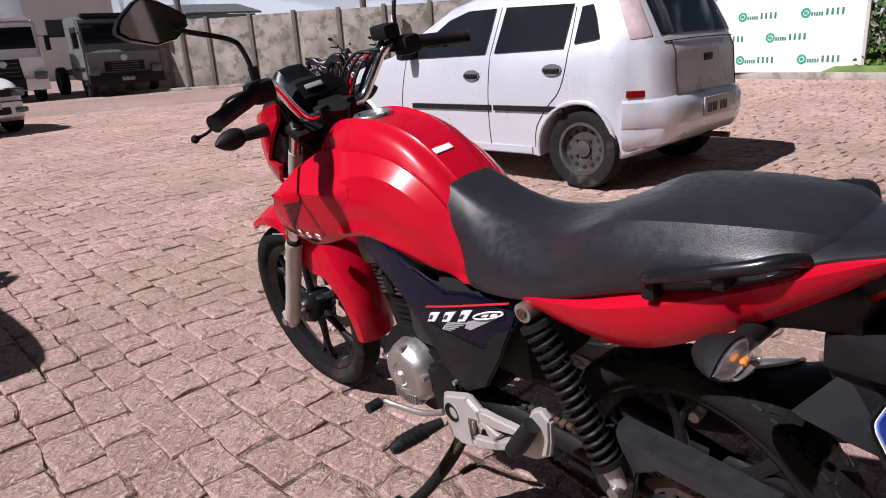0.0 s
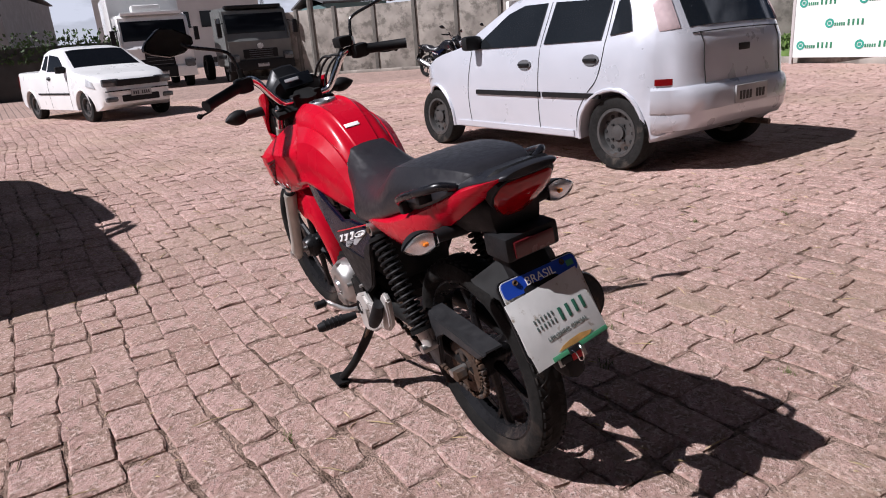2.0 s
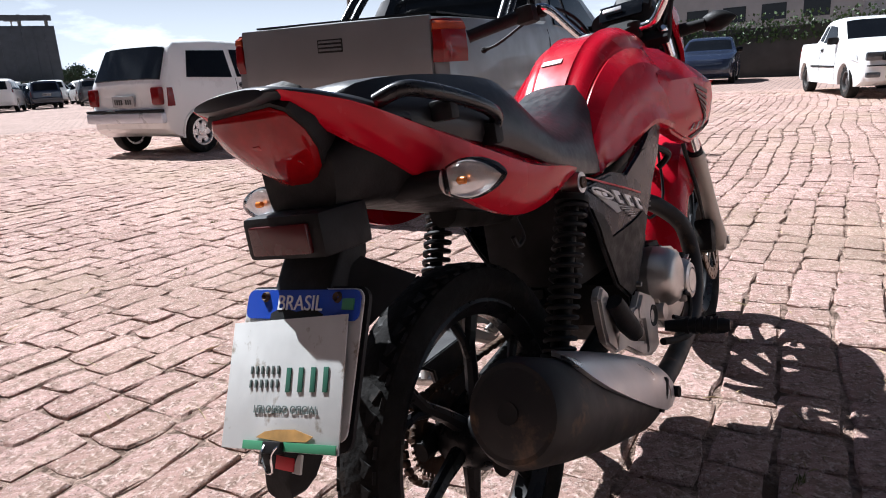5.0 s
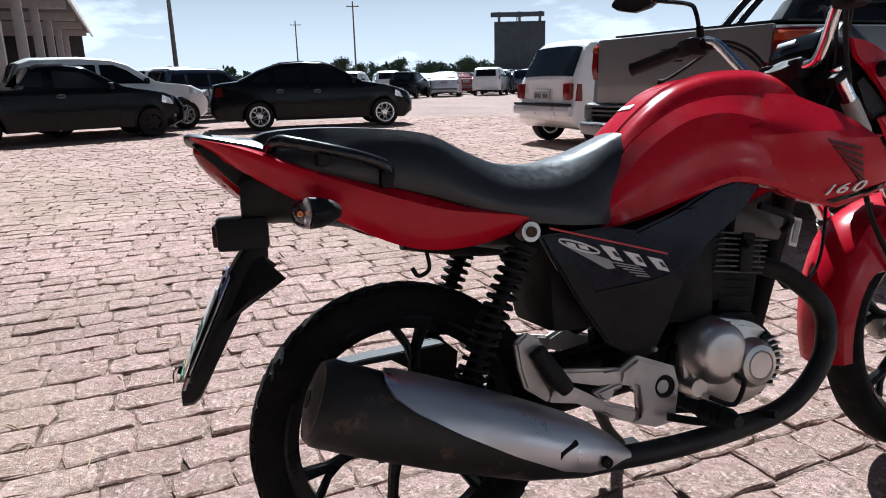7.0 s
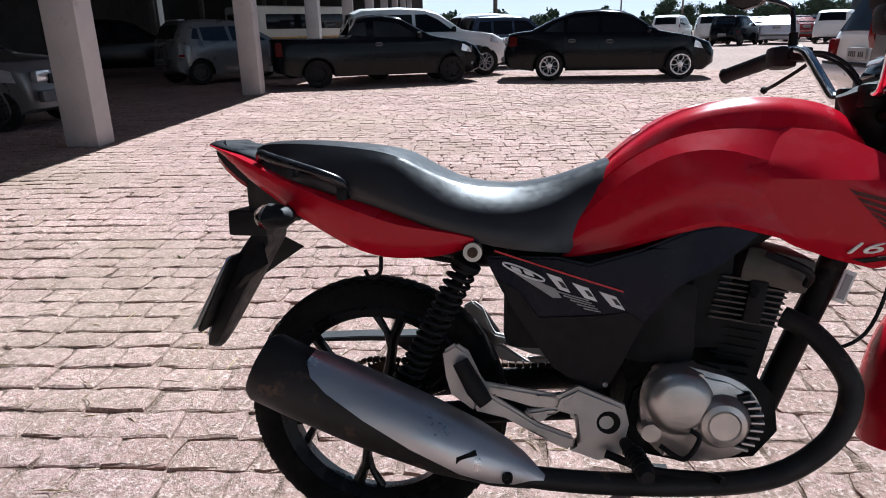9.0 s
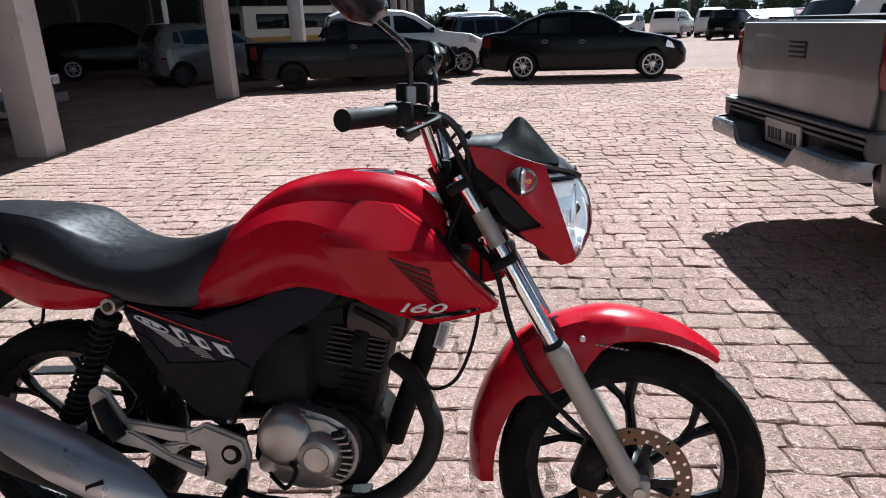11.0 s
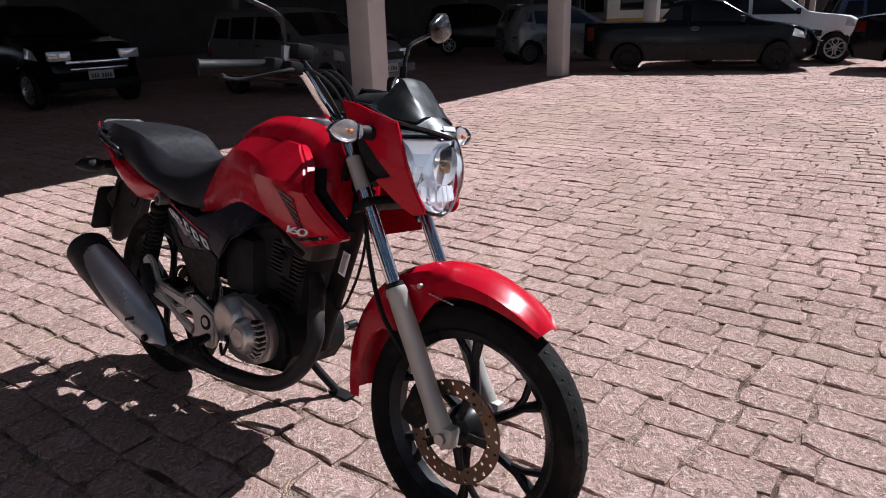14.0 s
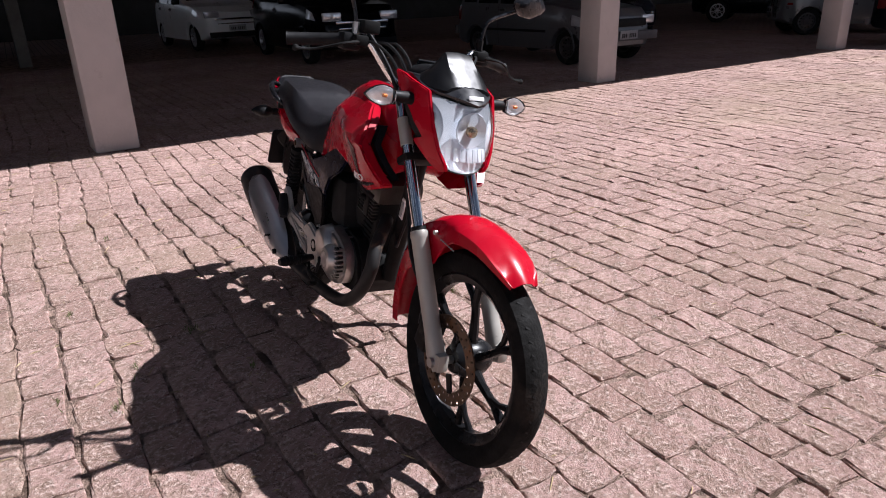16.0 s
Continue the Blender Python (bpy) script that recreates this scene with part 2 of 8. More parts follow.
def finish(bm, sharp=38, recalc=True):
    if recalc:
        bmesh.ops.recalc_face_normals(bm, faces=bm.faces)
    lim = radians(sharp)
    for f in bm.faces:
        f.smooth = True
    for e in bm.edges:
        e.smooth = not (len(e.link_faces) != 2 or e.calc_face_angle(0) > lim)
    return bm


def mesh_of(bm, name, material):
    me = bpy.data.meshes.new(name)
    bm.to_mesh(me)
    bm.free()
    me.materials.append(material)
    return me


def part(name, bm, material, parent=None, label="", at=None, sharp=38):
    """Links a bmesh (or a ready mesh) as one mesh object, under parent where given."""
    me = bm if isinstance(bm, bpy.types.Mesh) else mesh_of(finish(bm, sharp), name, material)
    ob = new(name, me)
    if parent:
        ob.parent = parent
    if at is not None:
        ob.matrix_basis = at
    return tagged(ob, label)


def empty(name, m, label, category, group=""):
    ob = new(name)
    ob.empty_display_size = 0.1
    ob.matrix_basis = m
    return tagged(ob, label, category, group)


def box(bm, c, size, bev=0.0, m=None, seg=2):
    r = bmesh.ops.create_cube(bm, size=1.0)
    vs = r["verts"]
    for v in vs:
        v.co = Vector((v.co.x * size[0], v.co.y * size[1], v.co.z * size[2]))
    if bev:
        es = list({e for v in vs for e in v.link_edges})
        g = bmesh.ops.bevel(bm, geom=es, offset=bev, segments=seg, affect="EDGES", profile=0.6)
        vs = list({v for f in g["faces"] for v in f.verts} | {v for v in vs if v.is_valid})
    t = Matrix.Translation(c) @ (m if m is not None else Matrix())
    for v in vs:
        v.co = t @ v.co
    return vs


def boxed(c, size, bev=0.0, m=None):
    bm = bmesh.new()
    box(bm, c, size, bev, m)
    return bm


def spline(pts, n=6):
    """Catmull-Rom points through pts."""
    pts = [Vector(p) for p in pts]
    out = []
    for i in range(len(pts) - 1):
        p0, p1, p2, p3 = pts[max(i - 1, 0)], pts[i], pts[i + 1], pts[min(i + 2, len(pts) - 1)]
        for k in range(n):
            t = k / n
            out.append(0.5 * ((2 * p1) + (p2 - p0) * t + (2 * p0 - 5 * p1 + 4 * p2 - p3) * t * t + (3 * p1 - p0 - 3 * p2 + p3) * t ** 3))
    out.append(pts[-1])
    return out


def tube(pts, r, seg=10, bm=None, caps=True, flat=1.0):
    """A round bar along pts; r is one radius or one for each point."""
    bm = bm or bmesh.new()
    pts = [Vector(p) for p in pts]
    rs = list(r) if isinstance(r, (list, tuple)) else [r] * len(pts)
    if len(rs) != len(pts):
        rs = [rs[min(int(i * (len(rs) - 1) / max(1, len(pts) - 1) + 0.5), len(rs) - 1)] for i in range(len(pts))]
    rings, ref = [], None
    for i, p in enumerate(pts):
        d = (pts[min(i + 1, len(pts) - 1)] - pts[max(i - 1, 0)]).normalized()
        if ref is None:
            ref = d.cross(Vector((0, 0, 1)))
            if ref.length < 0.1:
                ref = d.cross(Vector((0, 1, 0)))
        a = (ref - d * ref.dot(d)).normalized()
        ref = a
        b = d.cross(a)
        rings.append([bm.verts.new(p + (a * math.cos(2 * math.pi * k / seg) + b * math.sin(2 * math.pi * k / seg) * flat) * rs[i]) for k in range(seg)])
    for q, w in zip(rings, rings[1:]):
        for k in range(seg):
            bm.faces.new((q[k], q[(k + 1) % seg], w[(k + 1) % seg], w[k]))
    if caps:
        bm.faces.new(rings[0][::-1])
        bm.faces.new(rings[-1])
    return bm


def loft(rings, bm=None, close=True, caps=True):
    """Skin over rings of equally many points."""
    bm = bm or bmesh.new()
    rs = [[bm.verts.new(p) for p in ring] for ring in rings]
    n = len(rs[0])
    for q, w in zip(rs, rs[1:]):
        for k in range(n if close else n - 1):
            try:
                bm.faces.new((q[k], q[(k + 1) % n], w[(k + 1) % n], w[k]))
            except ValueError:
                pass
    if caps and close:
        bm.faces.new(rs[0][::-1])
        bm.faces.new(rs[-1])
    return bm


def lathe(prof, axis="y", seg=40, c=(0, 0, 0), bm=None, closed=True):
    """Turns (offset along the axis, radius) pairs round an axis."""
    bm = bm or bmesh.new()
    rings = []
    for h, r in prof:
        ring = []
        for k in range(seg):
            a = 2 * math.pi * k / seg
            u, v = r * math.cos(a), r * math.sin(a)
            p = {"y": (u, h, v), "x": (h, u, v), "z": (u, v, h)}[axis]
            ring.append(bm.verts.new(Vector(p) + Vector(c)))
        rings.append(ring)
    pairs = list(zip(rings, rings[1:])) + ([(rings[-1], rings[0])] if closed else [])
    for q, w in pairs:
        for k in range(seg):
            bm.faces.new((q[k], q[(k + 1) % seg], w[(k + 1) % seg], w[k]))
    return bm


def plate2d(pts, y, t, bm=None, bev=0.0):
    """A slab: a polygon in x and z, at y, t thick."""
    bm = bm or bmesh.new()
    a = [bm.verts.new((x, y - t / 2, z)) for x, z in pts]
    b = [bm.verts.new((x, y + t / 2, z)) for x, z in pts]
    n = len(pts)
    f = [bm.faces.new(a), bm.faces.new(b[::-1])]
    for k in range(n):
        bm.faces.new((a[k], b[k], b[(k + 1) % n], a[(k + 1) % n]))
    if bev:
        es = [e for q in f for e in q.edges]
        bmesh.ops.bevel(bm, geom=es, offset=bev, segments=2, affect="EDGES")
    return bm


def move(bm, m):
    bmesh.ops.transform(bm, matrix=m, verts=bm.verts)
    return bm

# ---- vehicles ----


def half_width(spec, x, z):
    W, belt, roof = spec["W"], spec["belt"], spec["H"]
    x0, x1 = spec["top"][0][0], spec["top"][-1][0]
    u = abs((x - (x0 + x1) / 2) / ((x1 - x0) / 2))
    k = 1 - spec.get("taper", 0.11) * u ** spec.get("bow", 5)
    if z <= belt:
        g = 1 - 0.07 * max(0.0, (0.55 - z) / 0.55) ** 2 - 0.035 * max(0.0, (z - 0.6) / (belt - 0.6)) ** 2
    else:
        g = 0.965 - spec.get("lean", 0.2) * (z - belt) / (roof - belt)
    return W / 2 * k * g


def bend(a, start):
    """How far a quarter round has turned away at a, from start to 1."""
    f = min(0.998, max(0.0, (a - start) / (1 - start)))
    return 1 - math.sqrt(1 - f * f)


def on_body(spec, x, s, z, out=0.0):
    """The place on the shell at x and z, s from -1 to 1 across it: corners rounded in plan, roof edges rounded over."""
    x0, x1, a = spec["top"][0][0] - 0.12, spec["top"][-1][0] + 0.12, abs(s)
    wide = half_width(spec, x, z)
    rear, nose = spec.get("corner", 0.13), spec.get("nose", 0.24)
    q = bend(a, 0.52)
    xr = x + rear * q * max(0.0, 1 - (x - x0) / (2.3 * rear + 0.12)) - nose * q * max(0.0, 1 - (x1 - x) / (2.3 * nose + 0.12))
    if z > spec["belt"]:
        k = (z - spec["belt"]) / (spec["H"] - spec["belt"])
        z -= 0.018 * a ** 3 + spec.get("roof_round", 0.055) * bend(a, 0.66) * min(1.0, k)
    else:
        z -= 0.016 * a ** 3
    return Vector((xr, s * (wide + out), z))


def car_body(spec):
    """The shell: the side outline with its wheel arches, drawn across the width and rounded."""
    top, sill, ar = spec["top"], spec["sill"], spec["arch"]
    pts = list(top)
    for wx in (spec["wb"], 0.0):
        z0 = sill - spec["r"]
        a0 = math.asin(max(-0.95, min(0.95, z0 / ar)))
        for k in range(13):
            a = a0 + (math.pi - 2 * a0) * k / 12
            pts.append((wx + ar * math.cos(a), spec["r"] + ar * math.sin(a)))
    bm = bmesh.new()
    vs = [bm.verts.new((x, -1, z)) for x, z in pts]
    f = bm.faces.new(vs)
    g = bmesh.ops.extrude_face_region(bm, geom=[f])
    for v in g["geom"]:
        if isinstance(v, bmesh.types.BMVert):
            v.co.y = 1
    x0, x1 = top[0][0], top[-1][0]

    def cut(co, no):
        bmesh.ops.bisect_plane(bm, geom=bm.verts[:] + bm.edges[:] + bm.faces[:], plane_co=co, plane_no=no, dist=1e-5)
    for s in (-0.98, -0.93, -0.86, -0.78, -0.68, -0.56, -0.28, 0, 0.28, 0.56, 0.68, 0.78, 0.86, 0.93, 0.98):
        cut((0, s, 0), (0, 1, 0))
    for z in (0.28, 0.42, 0.55, 0.7, 0.85, spec["belt"], (spec["belt"] + spec["H"]) / 2):
        cut((0, 0, z), (0, 0, 1))
    for d in (0.03, 0.07, 0.12, 0.18, 0.26):
        cut((x0 + d, 0, 0), (1, 0, 0))
        cut((x1 - d, 0, 0), (1, 0, 0))
    n = 22
    for k in range(1, n):
        cut((x0 + (x1 - x0) * k / n, 0, 0), (1, 0, 0))
    for v in bm.verts:
        v.co = on_body(spec, v.co.x, v.co.y, v.co.z)
    return bm


def rear_x(spec, z):
    """Where the rear outline stands at height z."""
    line = [p for p in spec["top"][:11]]
    for (xa, za), (xb, zb) in zip(line, line[1:]):
        if za <= z <= zb and zb > za:
            return xa + (xb - xa) * (z - za) / (zb - za)
    return line[0][0]


def wrap_band(spec, prof, stop, back=0.03, upto=None, side=1):
    """A moulding that runs along one side, round the rear corners and along the other; prof holds (z, stand-off)."""
    rows = []
    for z, off in list(prof) + [(z, -back) for z, _ in reversed(prof)]:
        xr = rear_x(spec, z)
        line = [on_body(spec, stop + (xr - stop) * k / 8, 1, z) for k in range(8)]
        line += [on_body(spec, xr, 1 - k / 12, z) for k in range(25)]
        line += [on_body(spec, stop + (xr - stop) * k / 8, -1, z) for k in range(7, -1, -1)]
        if upto is not None:
            x8 = min(stop, xr + 0.05)
            line = [on_body(spec, x8 + (xr - x8) * k / 8, side, z) for k in range(8)] + [on_body(spec, xr, side * (1 - (1 - upto) * k / 8), z) for k in range(9)]
        row = []
        for i, p in enumerate(line):
            d = line[min(i + 1, len(line) - 1)] - line[max(i - 1, 0)]
            n = Vector((d.y, -d.x, 0)).normalized()
            if n.dot(p - Vector((0.6, 0, p.z))) < 0:
                n = -n
            row.append(p + n * off)
        rows.append(row)
    return loft([list(r) for r in zip(*rows)])


def arch_lip(spec, wx, s):
    z0 = spec["sill"] - spec["r"]
    a0 = math.asin(max(-0.95, min(0.95, z0 / spec["arch"])))
    pts = []
    for k in range(17):
        a = a0 + (math.pi - 2 * a0) * k / 16
        pts.append(on_body(spec, wx + (spec["arch"] + 0.012) * math.cos(a), s, spec["r"] + (spec["arch"] + 0.012) * math.sin(a), 0.001))
    return tube(pts, 0.017, 8)


def side_pane(spec, pts, s, out=0.011, t=0.03):
    bm = bmesh.new()
    f = bm.faces.new([bm.verts.new((x, 0, z)) for x, z in pts])
    xs = [p[0] for p in pts]
    for k in range(1, 6):
        bmesh.ops.bisect_plane(bm, geom=bm.verts[:] + bm.edges[:] + bm.faces[:], plane_co=(min(xs) + (max(xs) - min(xs)) * k / 6, 0, 0), plane_no=(1, 0, 0))
    zs = [p[1] for p in pts]
    for k in range(1, 3):
        bmesh.ops.bisect_plane(bm, geom=bm.verts[:] + bm.edges[:] + bm.faces[:], plane_co=(0, 0, min(zs) + (max(zs) - min(zs)) * k / 3), plane_no=(0, 0, 1))
    faces = bm.faces[:]
    g = bmesh.ops.extrude_face_region(bm, geom=faces)
    back = {v for v in g["geom"] if isinstance(v, bmesh.types.BMVert)}
    for v in bm.verts:
        v.co = on_body(spec, v.co.x, s, v.co.z, out - (t if v in back else 0))
    return bm


def cross_pane(spec, a, b, w=0.88, out=0.007, t=0.02):
    """A pane across the car between two points (x, z) of its top line."""
    bm = bmesh.new()
    d = Vector((b[0] - a[0], 0, b[1] - a[1]))
    nrm = Vector((-d.z, 0, d.x)).normalized()
    if nrm.z < 0:
        nrm = -nrm
    rows = []
    for lay in (out, out - t):
        row = []
        for k in range(5):
            x, z = a[0] + d.x * k / 4, a[1] + d.z * k / 4
            row.append([bm.verts.new(on_body(spec, x, w * (j / 4 - 1), z) + nrm * lay) for j in range(9)])
        rows.append(row)
    for lay in (0, 1):
        for k in range(4):
            for j in range(8):
                q = rows[lay]
                fv = (q[k][j], q[k][j + 1], q[k + 1][j + 1], q[k + 1][j])
                bm.faces.new(fv if lay == 0 else fv[::-1])
    rim = [rows[0][0][j] for j in range(9)] + [rows[0][k][8] for k in range(1, 5)] + [rows[0][4][j] for j in range(7, -1, -1)] + [rows[0][k][0] for k in range(3, 0, -1)]
    rim2 = [rows[1][0][j] for j in range(9)] + [rows[1][k][8] for k in range(1, 5)] + [rows[1][4][j] for j in range(7, -1, -1)] + [rows[1][k][0] for k in range(3, 0, -1)]
    for i in range(len(rim)):
        j = (i + 1) % len(rim)
        bm.faces.new((rim[i], rim2[i], rim2[j], rim[j]))
    return bm


WHEELS = {}


def wheel_meshes(r, w, spokes, rim_mat, rim_r):
    key = (r, w, spokes, rim_mat.name, rim_r)
    if key in WHEELS:
        return WHEELS[key]
    h = w / 2
    t = lathe([(-h * 0.8, rim_r), (-h, rim_r + (r - rim_r) * 0.45), (-h * 0.9, r - 0.012), (-h * 0.6, r), (h * 0.6, r), (h * 0.9, r - 0.012), (h, rim_r + (r - rim_r) * 0.45), (h * 0.8, rim_r)], seg=36)
    tyre = mesh_of(finish(t), "tyre", M_tyre)
    bm = lathe([(-h * 0.6, rim_r + 0.004), (h * 0.86, rim_r + 0.004), (h * 0.86, rim_r - 0.018), (h * 0.55, rim_r - 0.03), (-h * 0.6, rim_r - 0.03)], seg=36)
    lathe([(h * 0.30, 0.0015), (h * 0.5, 0.055), (h * 0.62, 0.058), (h * 0.66, 0.0015)], seg=20, bm=bm, closed=False)
    steel = rim_mat.name == "steel_rim"
    if steel:
        lathe([(h * 0.34, 0.05), (h * 0.46, rim_r * 0.45), (h * 0.34, rim_r * 0.72), (h * 0.40, rim_r - 0.022)], seg=30, bm=bm, closed=False)
    if spokes == 5:
        # five open loops between the hub and the rim
        for k in range(5):
            a = 2 * math.pi * k / 5 + 0.3
            loop = []
            for j in range(13):
                q = 2 * math.pi * j / 12
                rr, ta = rim_r * (0.60 - 0.30 * math.cos(q)), rim_r * 0.27 * math.sin(q) * (1.0 - 0.25 * math.cos(q))
                loop.append((rr * math.cos(a) - ta * math.sin(a), h * 0.46, rr * math.sin(a) + ta * math.cos(a)))
            tube(loop, 0.014, 6, bm, False)
    for k in range(0 if steel or spokes == 5 else spokes):
        a = 2 * math.pi * k / spokes
        m = Matrix.Rotation(-a, 4, "Y")
        wd = 1.1 * rim_r / spokes if spokes > 6 else 0.085
        box(bm, m @ Vector(((rim_r + 0.03) / 2, h * 0.42, 0)), (rim_r - 0.05, 0.022, wd), 0.006, m, 1)
    rim = mesh_of(finish(bm), "rim", rim_mat)
    holes = bmesh.new()
    if steel:
        for k in range(12):
            a = 2 * math.pi * k / 12
            lathe([(h * 0.41, 0.0008), (h * 0.41, 0.016), (h * 0.30, 0.018)], seg=9, c=(rim_r * 0.72 * math.cos(a), 0, rim_r * 0.72 * math.sin(a)), bm=holes, closed=False)
        for k in range(4):
            a = 2 * math.pi * (k + 0.5) / 4
            lathe([(h * 0.60, 0.0008), (h * 0.60, 0.009), (h * 0.40, 0.011)], seg=7, c=(0.078 * math.cos(a), 0, 0.078 * math.sin(a)), bm=holes, closed=False)
    hub = mesh_of(finish(lathe([(-h * 0.5, 0.0015), (-h * 0.5, rim_r - 0.03), (h * 0.1, rim_r - 0.03), (h * 0.1, 0.0015)], seg=24, closed=False, bm=holes)), "brake_drum", M_under)
    WHEELS[key] = (tyre, rim, hub)
    return WHEELS[key]


def add_wheel(car, x, y, z, r, w, spokes, rim_mat, rim_r, name="wheel"):
    tyre, rim, hub = wheel_meshes(r, w, spokes, rim_mat, rim_r)
    ob = part(name, tyre, None, car, at=Matrix.Translation((x, y, z)) @ (Matrix.Rotation(math.pi, 4, "Z") if y < 0 else Matrix()))
    part("rim", rim, None, ob)
    part("brake_drum", hub, None, ob)
    return ob


def bars(parent, m, w, h, n):
    """Plain dark bars in place of plate characters."""
    for k in range(n):
        if k != 3:
            part("character_bar", boxed((0, 0, 0), (w / n * 0.6, 0.003, h)), M_ink, parent, at=m @ Matrix.Translation(((k + 0.5) / n * w - w / 2, 0, 0)))


def car(name, spec, paint, x, y, yaw, label, group="", detail=True, z=0.0):
    top = spec["top"]
    root = empty(name, pose(x, y, z, 0, 0, yaw), label, spec.get("cat", "car"), group)
    part("body", car_body(spec), paint, root)
    x0, x1 = top[0][0], top[-1][0]
    W = spec["W"]
    uz, uh = spec.get("under", (0.42, 0.36))
    part("underbody", boxed(((x0 + x1) / 2, 0, uz), (x1 - x0 - 0.5, W * 0.62, uh), 0.03), M_under, root)
    for s in (1, -1):
        for wx in (0.0, spec["wb"]):
            add_wheel(root, wx, s * (W / 2 - spec.get("tw", 0.185) / 2 - 0.035), spec["r"], spec["r"], spec.get("tw", 0.185), spec["spokes"], spec["rim"], spec["rim_r"])
        if detail:
            for wx in (0.0, spec["wb"]):
                part("wheel_arch", arch_lip(spec, wx, s), paint, root)
        for pts in spec["panes"]:
            part("side_window", side_pane(spec, pts, s), spec.get("pane", M_glass_car), root)
        if detail:
            for pts in spec.get("strips", ()):
                part("side_moulding", side_pane(spec, pts, s, 0.014), M_blk, root, "black rubbing strip")
            for hx, hz in spec.get("handles", ()):
                hd = part("door_handle", side_pane(spec, [(hx + 0.082 * math.cos(2 * math.pi * q / 14), hz + 0.042 * math.sin(2 * math.pi * q / 14)) for q in range(14)], s, 0.01), M_bumper, root, "dark door handle")
                p = on_body(spec, hx, s, hz, 0.018)
                part("grip", boxed(p, (0.13, 0.022, 0.024), 0.008), spec.get("grip", M_blk), hd)
            for pts in spec.get("seams", ()):
                line = [on_body(spec, p.x, s, p.z, 0.0008) for p in spline([(q[0], 0, q[1]) for q in pts], 5)]
                part("door_gap", tube(line, 0.0034, 5), M_under, root, "dark gap between door panels")
            if "mirror" in spec:
                mx, mz = spec["mirror"]
                p = on_body(spec, mx, s, mz, 0.09)
                part("wing_mirror", boxed(p, (0.09, 0.19, 0.13), 0.035), spec.get("mirror_mat", M_blk), root)
        for pts, mt, nm in spec.get("lamps", ()):
            part(nm, side_pane(spec, pts, s, 0.012, 0.03), mt, root)
        for (lx, lz, lw, lh, mt, nm) in spec.get("face", ()):
            yy = s * (half_width(spec, lx, lz) * 0.97 - lw / 2 - 0.02)
            part(nm, boxed((lx, yy, lz), (0.09, lw, lh), 0.03), mt, root)
    for a, b, w in spec["glass"]:
        part("windscreen" if a[0] > spec["wb"] / 2 else "rear_window", cross_pane(spec, a, b, w), spec.get("pane", M_glass_car), root)
    for (bx, bz, bw, bh, bd, mt, nm) in spec.get("blocks", ()):
        part(nm, boxed((bx, 0, bz), (bd, bw, bh), min(bh, bd) * 0.3), mt, root)
    for (px, pz, face) in spec.get("plates", ()):
        pl = part("number_plate", boxed((px, spec.get("plate_y", 0.0) if face < 0 else 0, pz), (0.014, 0.40, 0.13), 0.004), M_plate, root)
        bars(pl, Matrix.Translation((px + face * 0.009, spec.get("plate_y", 0.0) if face < 0 else 0, pz - 0.01)) @ Matrix.Rotation(math.pi / 2, 4, "Z"), 0.33, 0.062, 8)
    return root


HATCH = dict(corner=0.17, W=1.66, H=1.44, belt=0.95, wb=2.42, r=0.285, rim_r=0.185, arch=0.335, sill=0.24, spokes=10, rim=M_steel, lean=0.2,
             top=[(-0.46, 0.30), (-0.55, 0.34), (-0.58, 0.44), (-0.578, 0.56), (-0.555, 0.63), (-0.545, 0.75), (-0.53, 0.92), (-0.49, 1.01), (-0.40, 1.17), (-0.30, 1.33), (-0.22, 1.40), (-0.08, 1.435), (0.25, 1.452), (0.6, 1.452), (1.0, 1.43), (1.3, 1.36), (1.65, 1.16), (1.93, 0.99), (2.1, 0.95), (2.45, 0.885), (2.72, 0.80), (2.88, 0.70), (2.95, 0.58), (2.97, 0.42), (2.94, 0.27), (2.8, 0.22)],
             panes=[[(-0.15, 1.06), (0.06, 1.03), (0.05, 1.30), (-0.03, 1.31)], [(0.14, 1.0), (0.76, 0.985), (0.72, 1.345), (0.12, 1.325)], [(0.85, 0.98), (1.72, 0.965), (1.30, 1.28), (1.1, 1.345), (0.82, 1.345)]],
             glass=[((-0.475, 1.035), (-0.30, 1.33), 0.80), ((1.90, 1.01), (1.34, 1.335), 0.86)],
             strips=[[(0.12, 0.56), (0.75, 0.56), (0.75, 0.60), (0.12, 0.60)], [(0.78, 0.56), (1.66, 0.56), (1.66, 0.60), (0.78, 0.60)]],
             seams=[[(0.37, 0.30), (0.35, 0.45), (0.25, 0.60), (0.15, 0.72), (0.10, 0.95), (0.10, 1.3)], [(0.80, 0.27), (0.81, 0.6), (0.80, 0.97), (0.77, 1.35)], [(1.78, 0.3), (1.8, 0.6), (1.74, 0.95)]],
             handles=[(0.22, 0.85), (0.98, 0.82)], mirror=(1.66, 1.03), mirror_mat=M_blk, pane=M_glass_near, bow=7, taper=0.13,
             lamps=[([(-0.60, 0.655), (-0.44, 0.655), (-0.44, 0.70), (-0.59, 0.70)], M_lampred, "bumper_lamp"), ([(2.56, 0.70), (2.86, 0.64), (2.78, 0.75), (2.60, 0.80)], M_lampclear, "headlamp")],
             blocks=[(-0.535, 0.86, 0.13, 0.05, 0.02, M_blk, "tailgate_badge"), (-0.16, 1.435, 0.85, 0.025, 0.14, M_silver, "roof_spoiler")],
             plates=[(-0.618, 0.53, -1)], plate_y=0.0)
